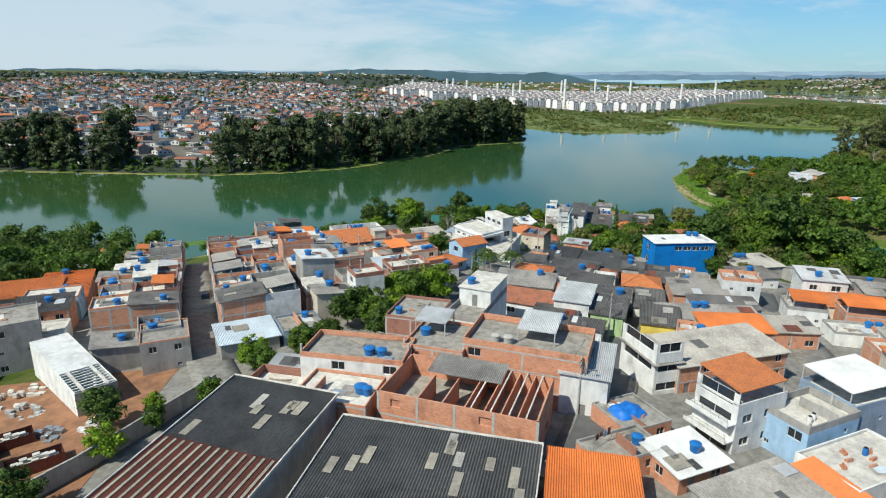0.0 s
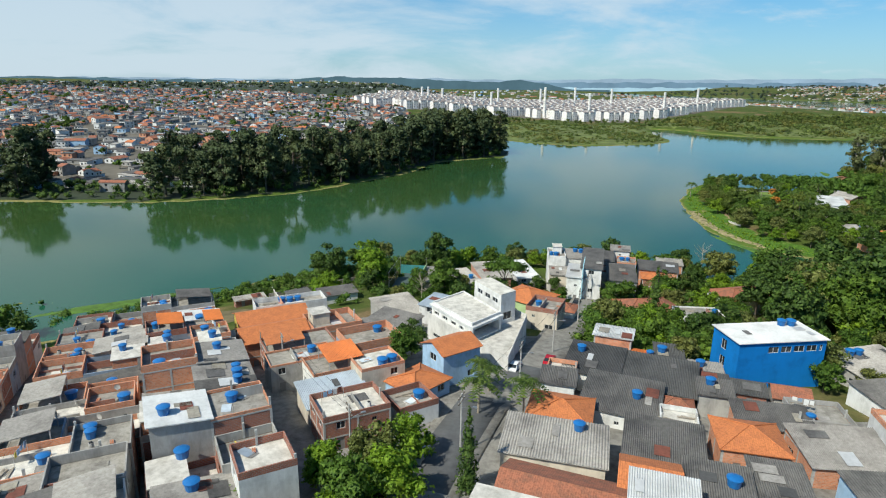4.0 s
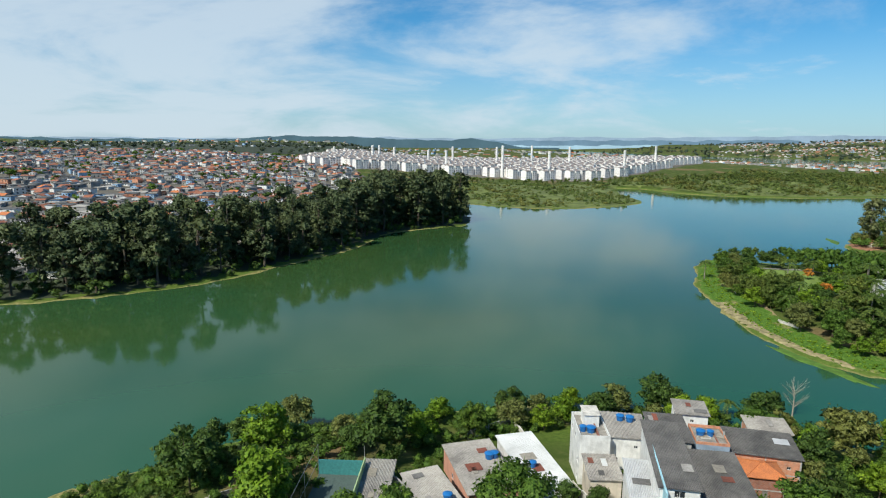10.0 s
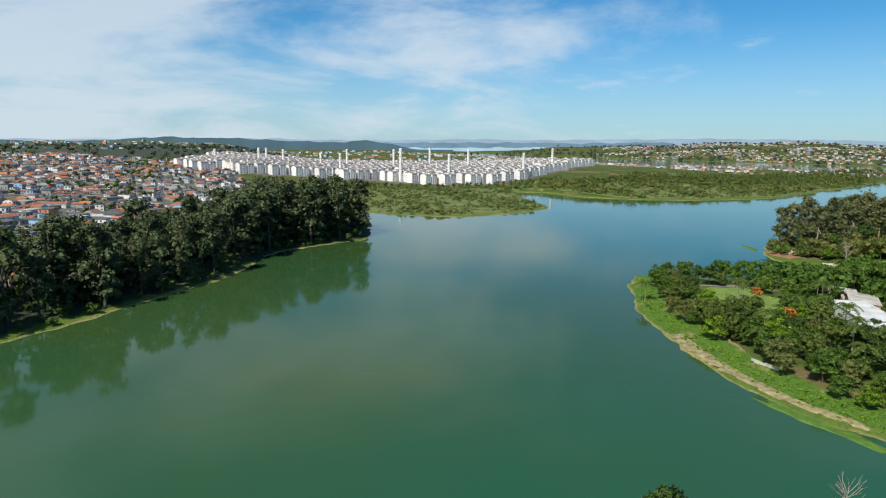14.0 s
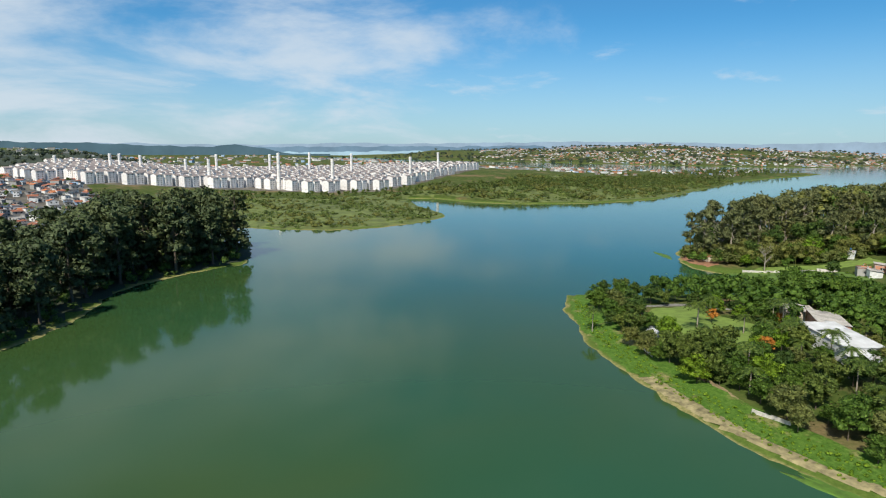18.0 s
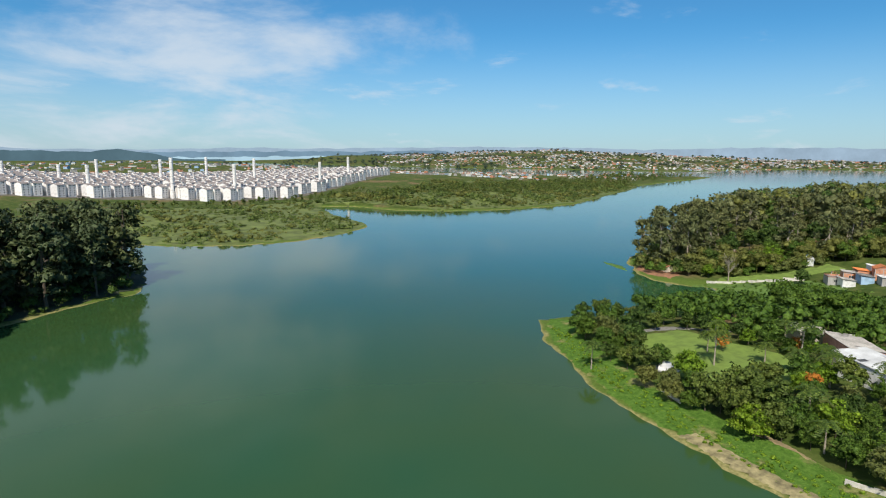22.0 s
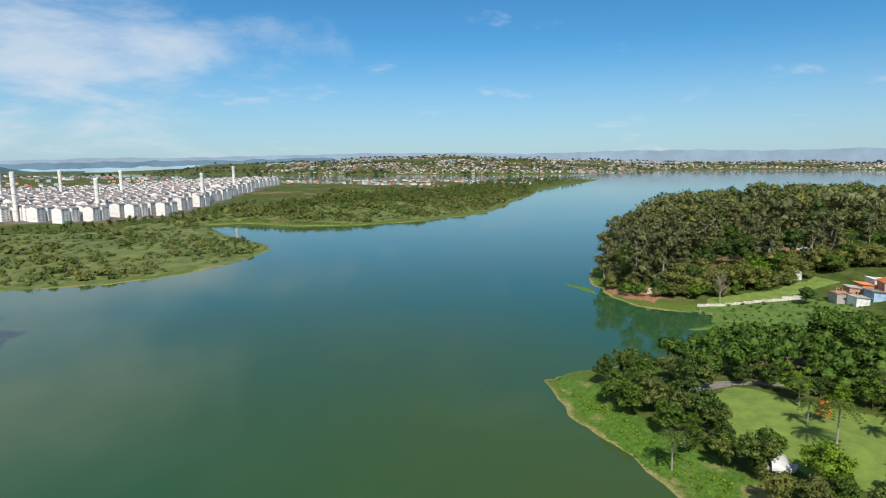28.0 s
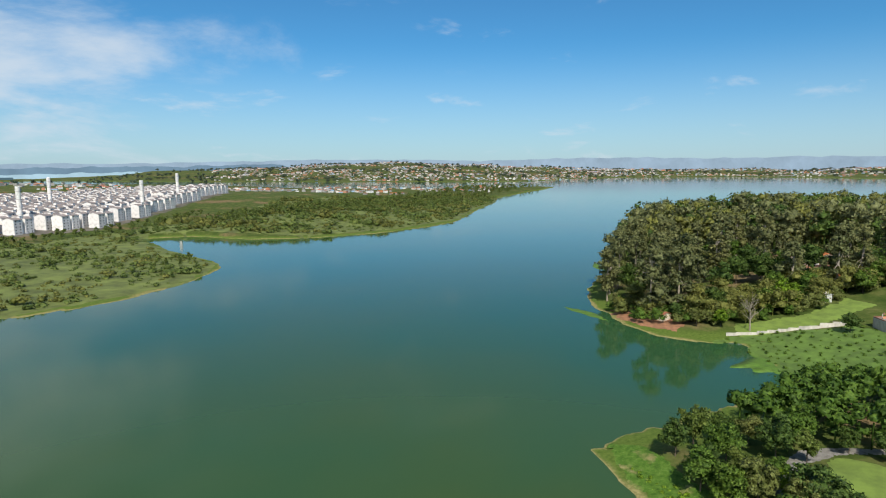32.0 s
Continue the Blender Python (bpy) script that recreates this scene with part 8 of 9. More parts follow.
west_spots = scatter(25, WEST, 170, 6.5, free)
wood_object("woods", woods("woods", [(x, y, 0.9 + 0.5 * abs(math.sin(x * 2.3))) for x, y in west_spots[::2]], west_models, ""), M_LEAF, "green trees on the western edge of town")
wood_object("woods", woods("woods", [(x, y, 0.9 + 0.5 * abs(math.sin(x * 2.3))) for x, y in west_spots[1::2]], west_models, ""), M_LEAF_DARK, "dark green trees on the western edge")

# building plot with a half-built white shed
def plot():
    xs, ys = np.meshgrid(np.linspace(-78, -46, 15), np.linspace(64, 104, 18))
    zs = height(xs.ravel(), ys.ravel()) + 0.10 + 0.5 * np.clip(rough(xs.ravel(), ys.ravel(), 9.0), 0, 2) * np.exp(-((xs.ravel() + 64) ** 2 + (ys.ravel() - 80) ** 2) / 120)
    i = np.arange(xs.size).reshape(xs.shape)
    q = np.stack([i[:-1, :-1], i[:-1, 1:], i[1:, 1:], i[1:, :-1]], -1).reshape(-1, 4)
    return tagged(new("building_plot", raw_mesh("building_plot", np.stack([xs.ravel(), ys.ravel(), zs], -1), q, M_DIRT, True)), "bare reddish soil of a building plot", "ground", kind="structure")


plot()


def white_shed():
    x, y, w, d, rot = -61.1, 99.9, 5.7, 24.0, 41.6
    z = ground_z(x, y)
    h = 18.6 - z
    e = thing("half_built_shed", pose(x, y, z, 0, 0, rot), "half-built white shed with open roof rafters", "shed")
    placed.append((x, y, 9))
    W, D = w / 2, d / 2
    k = [(-W, -D), (W, -D), (W, D), (-W, D)]
    for i, (a, b) in enumerate(zip(k, k[1:] + k[:1])):
        g = Geo()
        g.wall(a, b, -2.5, h, [(1.6, 2.6, 3.9, 5.4)] if i == 0 else [])
        dx_, dy_ = b[0] - a[0], b[1] - a[1]
        L = math.hypot(dx_, dy_)
        n_ = (-dy_ / L * 0.16, dx_ / L * 0.16)
        A, B = (a[0] + n_[0], a[1] + n_[1]), (b[0] + n_[0], b[1] + n_[1])
        g.wall(B, A, -0.2, h, [])
        g.face([(*a, h), (*b, h), (*B, h), (*A, h)])
        g.ob("wall", M_WHITE if i != 0 else M_GREY, e)
    g = Geo()
    g.slab([(-W + 0.16, -D + 8.0, h - 0.05), (W - 0.16, -D + 8.0, h - 0.05), (W - 0.16, D - 0.16, h - 0.05), (-W + 0.16, D - 0.16, h - 0.05)], 0.15)
    g.ob("roof_slab", M_WHITE, e)
    for v in np.linspace(-D + 0.9, -D + 7.4, 8):
        g = Geo()
        g.box(-W + 0.16, v - 0.09, h - 0.25, W - 0.16, v + 0.09, h - 0.05)
        g.ob("rafter", M_WHITE, e)
    for u in (-1.6, 1.6):
        g = Geo()
        g.box(u - 0.25, -D + 0.3, h - 0.045, u + 0.25, -D + 7.8, h + 0.03)
        g.ob("plank", M_SLAB_PALE, e)


white_shed()
garden_wall(-56, 62, -47.5, 74, 2.6)
garden_wall(-47.5, 74, -37, 93, 2.6)
garden_wall(-66, 118, -56, 96, 2.4, M_SLAB_PALE, "pale precast concrete fence wall")
garden_wall(-56, 96, -50, 84, 2.4, M_SLAB_PALE, "pale precast concrete fence wall")
garden_wall(24, 222, 14, 246, 2.2)
garden_wall(46.5, 226, 45.0, 262, 2.2, M_SLAB_PALE, "pale concrete wall between gardens")
garden_wall(34, 258, 46, 264, 2.0)
garden_wall(-34.1, 239.5, -28.4, 219.5, 1.6, M_SLAB_PALE)
garden_wall(-10, 243, -34, 233, 1.2, M_SLAB)


def rubble(x, y, r, n, mat, label, seed):
    rng = random.Random(seed)
    e = thing("rubble_heap", pose(x, y, ground_z(x, y)), label, "rubble", "rubble heaps")
    for k in range(n):
        a, q = rng.uniform(0, 6.28), r * math.sqrt(rng.random())
        px, py, s = q * math.cos(a), q * math.sin(a), rng.uniform(0.15, 0.55)
        g = Geo()
        z0 = max(0, (1 - q / r)) * 0.8
        g.box(px - s, py - s * rng.uniform(0.5, 1), z0 - 0.3, px + s, py + s * 0.7, z0 + s * 0.9)
        g.ob("lump", mat, e)


rubble(-69, 98, 4.0, 20, M_SLAB_PALE, "heap of pale rubble and sand on the plot", 1)
rubble(-64, 93, 3.0, 16, M_CONCRETE, "heap of grey scrap and rubble", 2)
rubble(-51, 86, 2.2, 14, M_WHITE, "heap of white scrap by the wall", 3)
rubble(-57, 84.5, 2.2, 14, M_METAL, "heap of scrap metal between containers", 4)


def skip(x, y, turn):
    z = ground_z(x, y)
    e = thing("waste_skip", pose(x, y, z + 0.05, 0, 0, turn), "rusty red steel waste container full of scrap", "container", "waste containers")
    g = Geo()
    for a, b in (((-3, -1.2), (3, -1.2)), ((3, -1.2), (3, 1.2)), ((3, 1.2), (-3, 1.2)), ((-3, 1.2), (-3, -1.2))):
        g.wall(a, b, 0, 1.7)
    for a, b in (((-2.9, -1.1), (2.9, -1.1)), ((2.9, -1.1), (2.9, 1.1)), ((2.9, 1.1), (-2.9, 1.1)), ((-2.9, 1.1), (-2.9, -1.1))):
        g.wall(b, a, 0.2, 1.7)
    g.box(-3, -1.2, 0, 3, 1.2, 0.2)
    g.ob("shell", M_RUST, e)
    for k in range(7):
        s = Geo()
        s.box(-3.06 + k, -1.28, 0, -2.94 + k, -1.205, 1.7)
        s.ob("rib", M_RUST, e)
    s = Geo()
    rng = random.Random(turn)
    for k in range(14):
        px, py = rng.uniform(-2.4, 2.4), rng.uniform(-0.7, 0.7)
        s.box(px - 0.4, py - 0.3, 0.3, px + 0.4, py + 0.3, 1.2 + rng.random() * 0.6)
    tagged(s.ob("scrap_fill", M_SLAB_PALE, e), kind="stuff")


skip(-61, 82.5, 35)
skip(-54, 76.5, 35)
skip(-63.5, 79.0, 35)
house(-79.5, 113.0, 12.0, 10.0, 30, top=20.5, wall="grey", roof="slab", parapet=0.3, seed=212)

# enclosed ball court with netting posts
def court():
    x, y, w, d, rot = 6.0, 234.5, 8.0, 17.0, -14
    z = ground_z(x, y)
    e = thing("ball_court", pose(x, y, z, 0, 0, rot), "small dark ball court with green walls and net posts", "sports court")
    placed.append((x, y, 7))
    g = Geo()
    g.slab([(-w / 2, -d / 2, 0.5), (w / 2, -d / 2, 0.5), (w / 2, d / 2, 0.5), (-w / 2, d / 2, 0.5)], 2.0)
    g.ob("floor", plain("dark court floor", (0.07, 0.10, 0.09), 0.8), e)
    g = Geo()
    g.box(w / 2, -d / 2, -1, w / 2 + 0.18, d / 2, 4.0)
    g.ob("side_wall", M_GREEN, e)
    g = Geo()
    g.box(-w / 2, d / 2, -1, w / 2, d / 2 + 0.18, 3.2)
    g.ob("end_wall", plain("teal paint", (0.05, 0.22, 0.22), 0.7), e)
    for u, v in ((-w / 2, -d / 2), (-w / 2, 0), (-w / 2, d / 2), (w / 2, -d / 2), (w / 2, d / 2)):
        g = Geo()
        g.tube([(u, v, 0, 0.06), (u, v, 6.0, 0.05)], 6)
        g.ob("net_post", M_METAL, e)
    for q in (3.0, 6.0):
        g = Geo()
        g.rod((-w / 2, -d / 2, q), (-w / 2, d / 2, q), 0.03)
        g.ob("net_rail", M_METAL, e)


court()
house(13.0, 236.0, 5.0, 14.0, -14, top=7.4, wall="white", roof="pale", seed=203, rise=0.3)

M_RED = plain("red car paint", (0.36, 0.01, 0.02), 0.25, 0.0, 0.05)
M_SILVER = plain("silver car paint", (0.45, 0.46, 0.47), 0.3, 0.4, 0.05)
M_BLACK = plain("black car paint", (0.015, 0.016, 0.02), 0.25, 0.0, 0.05)
M_CARWHITE = plain("white car paint", (0.7, 0.7, 0.7), 0.3, 0.0, 0.05)
for x, y, turn, paint, label in ((26.6, 161.3, 62, M_RED, "small red hatchback parked on the street"), (19.4, 158.0, 60, M_CARWHITE, "white car parked in the shade of a building"),
                                 (0.8, 130.5, 66, M_SILVER, "silver car parked under street trees"), (-3.8, 124.0, 66, M_BLACK, "black car parked under street trees"),
                                 (-8.6, 113.6, 58, M_SILVER, "silver car parked by the kerb"), (49.0, 210.5, 62, M_BLACK, "black car parked at the end of street"),
                                 (-53.6, 143.0, 107, M_BLACK, "dark car parked in a narrow street"), (73.0, 101.5, 58, M_SILVER, "grey car parked beside a wall")):
    car(x, y, turn, paint, label)
poles = [lamp_post(x, y, t) for x, y, t in ((18.0, 149.0, 62), (29.0, 167.2, 62), (42.0, 190.0, 62), (53.0, 214.0, 62), (6.0, 131.0, 62), (-7.5, 130.0, 110), (-19.5, 160.0, 110), (-44.0, 122.0, 108), (-54.0, 150.0, 108), (26.5, 103.5, 62), (13.0, 77.0, 62))]
for a, b in ((0, 1), (1, 2), (2, 3), (4, 0), (5, 6), (7, 8), (9, 10)):
    cables(poles[a], poles[b])

# overgrown gardens beside the main street and along the shore
tangle = [simple_tree(360 + k, 3.0, 2.6, 330, 0.19, "bush", 6) for k in range(4)]
small_trees = [simple_tree(370 + k, 6.5, 3.4, 1200, 0.20, masses=15) for k in range(4)]
STREET_SIDE = [(34, 172), (40, 180), (50, 200), (56, 214), (64, 214), (62, 196), (60, 180), (66, 164), (54, 160), (46, 160)]
off_road = lambda x, y: np.array([street_gap(a, b) > 4.6 and all(math.hypot(a - p, b - q) > r * 0.95 for p, q, r in placed) for a, b in zip(x, y)])
spots = [(x, y, 0.7 + 0.5 * abs(math.sin(x * 5 + y))) for x, y in scatter(41, STREET_SIDE, 150, 2.2, off_road)]
wood_object("undergrowth", woods("undergrowth", spots, tangle, ""), M_LEAF, "tangled green shrubs in gardens beside the street", "shrubs")
spots = [(x, y, 0.6 + 0.45 * abs(math.sin(x * 5 + y))) for x, y in scatter(42, STREET_SIDE, 26, 5.2, off_road)]
wood_object("woods", woods("woods", spots, small_trees, ""), M_LEAF, "small garden trees crowding the street side")
for k, (x, y) in enumerate(((52, 171, ), (58, 167), (47, 184), (56, 176), (66, 172))):
    plant(("broad", "dark", "olive", "broad", "dark")[k], x, y, 1.0, group="trees on the wooded slope")
HEDGE = [(-128, 232), (-100, 230), (-76, 227), (-56, 226), (-34, 237), (-12, 247), (2, 254), (40, 257), (60, 262), (80, 258), (94, 252), (96, 258), (78, 268), (60, 275), (0, 268), (-30, 257), (-50, 243), (-76, 238), (-128, 243)]
spots = [(x, y, 0.5 + 0.55 * abs(math.sin(x * 5 + y))) for x, y in scatter(43, HEDGE, 420, 2.3, lambda x, y: (town_by(x, y) > 1.0) & off_road(x, y))]
wood_object("undergrowth", woods("undergrowth", spots[::2], tangle, ""), M_LEAF, "green shrubs and creepers along the town shore", "shrubs")
wood_object("undergrowth", woods("undergrowth", spots[1::2], tangle, ""), M_LEAF_DARK, "dark green shrubs along the town shore", "shrubs")
GARDENS = [(-20, 214), (0, 206), (28, 208), (46, 222), (46, 256), (0, 254), (-14, 246), (-30, 234)]
spots = [(x, y, 0.5 + 0.6 * abs(math.sin(x * 5 + y))) for x, y in scatter(44, GARDENS, 80, 3.8, off_road)]
wood_object("undergrowth", woods("undergrowth", spots, tangle, ""), M_LEAF, "green shrubs in the shore gardens", "shrubs")
spots = [(x, y, 0.6 + 0.5 * abs(math.sin(x * 5 + y))) for x, y in scatter(45, GARDENS, 11, 8.0, off_road)]
wood_object("woods", woods("woods", spots, small_trees, ""), M_LEAF_DARK, "dark garden trees near the shore")
for x, y, s in ((-50, 206, 1.0), (-56, 211, 0.9), (-47, 203, 0.8)):
    plant("dark", x, y, s)
house(-38.4, 228.0, 8.0, 2.6, 24, h=1.9, wall="old", roof="pale", seed=211, label="low lean-to with loose grey roof sheets")

for kind, x, y, s in (("dark", 80.5, 171.5, 1.6), ("broad", 100.0, 189.0, 1.75), ("dark", 104.0, 180.0, 1.6), ("broad", 120.0, 190.5, 1.5), ("dark", 113.0, 218.0, 1.7), ("dark", 90.0, 196.0, 1.3), ("umbrella", 110.0, 200.0, 1.8)):
    plant(kind, x, y, s, group="tall trees on the wooded slope")

for kind, x, y, s in (("broad", 96.0, 172.0, 2.0), ("dark", 104.0, 176.0, 2.35), ("broad", 112.0, 172.0, 2.1), ("dark", 110.0, 186.0, 2.3), ("olive", 119.0, 182.0, 2.1), ("broad", 124.0, 196.0, 2.2), ("olive", 106.0, 196.0, 2.0),
                      ("dark", 118.0, 206.0, 2.2), ("dark", 126.0, 172.0, 1.9), ("broad", 122.0, 162.0, 1.7), ("olive", 98.0, 184.0, 1.9), ("broad", 115.0, 228.0, 1.7), ("olive", 106.0, 238.0, 1.5), ("light", 92.0, 184.0, 1.2)):
    plant(kind, x, y, s, group="tall trees on the wooded slope")
plant("cypress", 226.0, 312.0, 1.55, label="very tall narrow dark conifer beside the villa")
LOW = [(50, 170), (72, 162), (100, 152), (132, 160), (132, 205), (126, 238), (112, 252), (98, 258), (92, 250), (76, 226), (66, 216), (56, 206)]
spots = [(x, y, 0.6 + 0.6 * abs(math.sin(x * 5 + y))) for x, y in scatter(46, LOW, 260, 4.2, off_road)]
wood_object("undergrowth", woods("undergrowth", spots, tangle, ""), M_LEAF, "green undergrowth on the wooded slope", "shrubs")

# ---- the wooded point with its park and villa ----
def draped(name, outline, step, lift, mat, label, category):
    """A patch of surface laid over the ground inside an outline."""
    p = np.array(outline, float)
    xs, ys = np.arange(p[:, 0].min() - step, p[:, 0].max() + step * 1.5, step), np.arange(p[:, 1].min() - step, p[:, 1].max() + step * 1.5, step)
    X, Y = np.meshgrid(xs, ys)
    d = inside_by(X.ravel(), Y.ravel(), outline)
    Z = height(X.ravel(), Y.ravel()) + lift - 0.5 * np.clip(-d / step, 0, 1)
    i = np.arange(X.size).reshape(X.shape)
    q = np.stack([i[:-1, :-1], i[:-1, 1:], i[1:, 1:], i[1:, :-1]], -1).reshape(-1, 4)
    q = q[(d[q] > -step * 1.2).all(1)]
    return tagged(new(name, raw_mesh(name, np.stack([X.ravel(), Y.ravel(), Z], -1), q, mat, True)), label, category, kind="structure")


M_LAWN = plain("mown lawn", (0.155, 0.225, 0.035), 0.95, 0.0, 0.35, 0.25)
LAWN = [(200, 387), (216, 392), (227, 388), (223, 372), (224, 354), (207, 341), (190, 348), (186, 360), (190, 372)]
draped("lawn", LAWN, 2.0, 0.12, M_LAWN, "smooth mown green park lawn", "lawn")
draped("lawn", [(322, 416), (336, 420), (350, 398), (372, 384), (364, 374), (345, 388), (334, 398)], 2.5, 0.12, M_LAWN, "mown green lawn by the cove", "lawn")
draped("bare_soil", [(166, 349), (171, 352), (170, 340), (165, 328), (161, 316), (158, 318), (160, 332)], 1.5, 0.10, plain("dry sandy soil", (0.27, 0.20, 0.105), 0.95, 0.0, 0.45, 0.5), "bare sandy soil behind the shore", "soil")
draped("bare_soil", [(335, 468), (342, 470), (338, 452), (326, 436), (318, 438), (322, 452)], 2.0, 0.10, M_DIRT, "bare reddish soil on the cove shore", "soil")
draped("bare_soil", [(420, 404), (470, 412), (476, 392), (436, 386)], 4.0, 0.15, M_DIRT, "bare orange soil in a forest clearing", "soil")


def band_shell(x, y, turn):
    """Low white arched shell that shelters a small stage."""
    e = thing("stage_shell", pose(x, y, ground_z(x, y) + 0.1, 0, 0, turn), "low white arched shell on the park lawn", "shelter")
    g = Geo()
    n, m = 16, 6
    R, H = 3.8, 2.3
    P = lambda i, j, k: ((R - k) * math.cos(math.pi * i / n) * (1 - 0.10 * j / m), -2.2 + 4.4 * j / m * 0.8, (H - k) * math.sin(math.pi * i / n) * (1 - 0.55 * (j / m) ** 2))
    for i in range(n):
        for j in range(m):
            g.face([P(i, j, 0), P(i, j + 1, 0), P(i + 1, j + 1, 0), P(i + 1, j, 0)])
            g.face([P(i + 1, j, 0.15), P(i + 1, j + 1, 0.15), P(i, j + 1, 0.15), P(i, j, 0.15)])
        g.face([P(i, 0, 0), P(i + 1, 0, 0), P(i + 1, 0, 0.15), P(i, 0, 0.15)])
    g.ob("shell", M_TIN, e, smooth=True)
    s = Geo()
    s.tube([(0, -0.3, -0.5, 3.5), (0, -0.3, 0.15, 3.4)], 20)
    s.ob("platform", M_SLAB_PALE, e)


def meadow_material():
    """Rank bright green marsh grass with yellowed and trampled patches."""
    m, nt, b = material("rank marsh grass")
    g = nt.nodes.new("ShaderNodeNewGeometry")
    big, fine = noise_tex(nt, g.outputs["Position"], 0.11, 6, 0.65), noise_tex(nt, g.outputs["Position"], 0.9, 6, 0.7)
    col = ramp(nt, fine, [(0.28, (0.036, 0.080, 0.012)), (0.5, (0.075, 0.150, 0.020)), (0.75, (0.145, 0.225, 0.045))])
    tan = ramp(nt, fine, [(0.3, (0.16, 0.14, 0.05)), (0.7, (0.36, 0.29, 0.14))])
    nt.links.new(blend(nt, ramp(nt, big, [(0.55, (0, 0, 0)), (0.66, (0.85, 0.85, 0.85))]), col, tan), b.inputs["Base Color"])
    b.inputs["Roughness"].default_value = 0.95
    b.inputs["Specular IOR Level"].default_value = 0.1
    bump(nt, b, fine, 0.9, 0.5)
    return m


draped("shore_meadow", [(214, 431), (202, 424), (190, 410), (178, 393), (167, 374), (161, 359), (156, 343), (151, 324), (148, 309), (148, 296), (150, 284), (157, 273), (166, 265), (172, 268), (164, 284),
                        (160, 300), (163, 322), (168, 340), (174, 358), (182, 376), (192, 394), (204, 412), (216, 424)], 1.6, 0.16, meadow_material(), "rank bright green grass along the shore", "grass")
M_DEBRIS = plain("washed-up straw and debris", (0.30, 0.25, 0.12), 0.95, 0.0, 0.65, 0.5)
draped("debris_beach", [(158, 352), (153, 338), (149.2, 322), (147.2, 306), (147.6, 293), (151, 281), (153, 283), (150.4, 295), (150.2, 307), (152.6, 322), (157, 337), (161, 350)], 1.0, 0.22, M_DEBRIS, "straw-coloured debris along the waterline", "beach")
draped("park_path", [(228, 394), (222, 396), (206, 399), (206, 397), (221, 393.6), (228, 388), (236, 374), (238, 375), (231, 389)], 1.2, 0.2, M_PAVE, "grey paved path across the park", "path")
band_shell(189.5, 371.5, 200)
house(216.0, 327.5, 11.0, 21.0, -30, h=5.2, wall="white", roof="tin", rise=1.2, seed=301, label="white lakeside villa with a broad white metal roof")
house(231.0, 338.0, 16.0, 9.0, 38, h=6.2, wall="pink", roof="pale", seed=302, label="pale pink villa wing with a sheet roof")
house(206.5, 317.0, 8.0, 6.0, -30, h=3.4, wall="white", roof="tin", seed=303)
house(240.0, 352.0, 11.0, 9.0, 38, h=4.4, wall="cream", roof="pale", seed=304)
house(191.0, 281.0, 10.0, 7.0, -10, h=4.2, wall="white", roof="pale", seed=305, tanks=1)
house(201.0, 273.0, 9.0, 7.0, 8, h=4.0, wall="white", roof="tile", seed=306)
house(203.0, 262.0, 9.0, 7.0, 4, h=5.8, wall="bluegrey", roof="bluetin", seed=307)
house(186.0, 268.0, 7.0, 6.0, -6, h=3.4, wall="brick", roof="sheet", seed=308)
for a, b in (((176.5, 367), (172, 359)), ((160, 321), (160.2, 312))):
    garden_wall(*a, *b, 1.0, M_SLAB_PALE, "weathered white shore wall half hidden by trees")
garden_wall(322, 421, 337, 392, 1.1, M_SLAB_PALE, "long pale wall along the cove lawn")
garden_wall(337, 392, 341, 384, 1.6, M_SLAB_PALE, "long pale wall along the cove lawn")
for k, (x, y) in enumerate(((199, 363), (208, 369), (225, 349), (211, 354), (178, 389), (208, 345), (201, 323), (229, 326), (196, 316), (236, 369), (178, 333), (169, 327), (204, 336), (197, 329), (214, 340), (176, 300), (186, 310), (220, 372), (232, 356))):
    plant("palm", x, y, 0.85 + 0.35 * random.Random(k).random(), group="park palms")
for x, y, s in ((213, 367, 0.8), (193, 337, 0.95), (228, 352, 0.8)):
    plant("blossom", x, y, s)
for x, y, s in ((201, 391, 1.15), (197, 386, 0.9)):
    plant("dark", x, y, s, label="dark tree dotted with orange blossom")
    plant("blossom", x - 0.6, y - 0.8, s * 0.62)
for x, y, s in ((172, 353, 1.15), (178, 348, 1.3), (170, 346, 1.1), (184, 345, 1.2), (176, 341, 1.25), (168, 338, 1.0)):
    plant("bamboo", x, y, s, group="bamboo clumps on the shore")
for x, y, s in ((260, 360, 1.7), (272, 366, 1.8), (266, 350, 1.6), (282, 358, 1.5)):
    plant("umbrella", x, y, s, label="broad spreading green tree in the park")
PARK = [(206, 425), (196, 411), (184, 394), (174, 374), (166, 354), (163, 330), (158, 306), (160, 282), (175, 262), (182, 225), (200, 180), (250, 150), (292, 210), (300, 330), (284, 372), (262, 396), (238, 412), (220, 424)]
open_ground = lambda x, y: free(x, y) & (inside_by(x, y, LAWN) < -1.5) & (point_by(x, y) > 10)
park_spots = scatter(31, PARK, 560, 5.3, open_ground)
for k, (x, y) in enumerate(park_spots):
    if x < 232 and y > 255:
        plant(("broad", "olive", "broad", "dark", "light", "bamboo", "olive", "broad")[k % 8], x, y, 0.62 + 0.55 * random.Random(k + 7).random(), group="park trees on the point")
inner = [simple_tree(320 + k, 10.5, 4.8, 230, 0.5, masses=9) for k in range(4)]
INLAND = [(262, 396), (300, 372), (330, 360), (420, 330), (560, 310), (600, 200), (560, 40), (470, -40), (380, -60), (310, -20), (250, 80), (215, 160), (262, 200)]
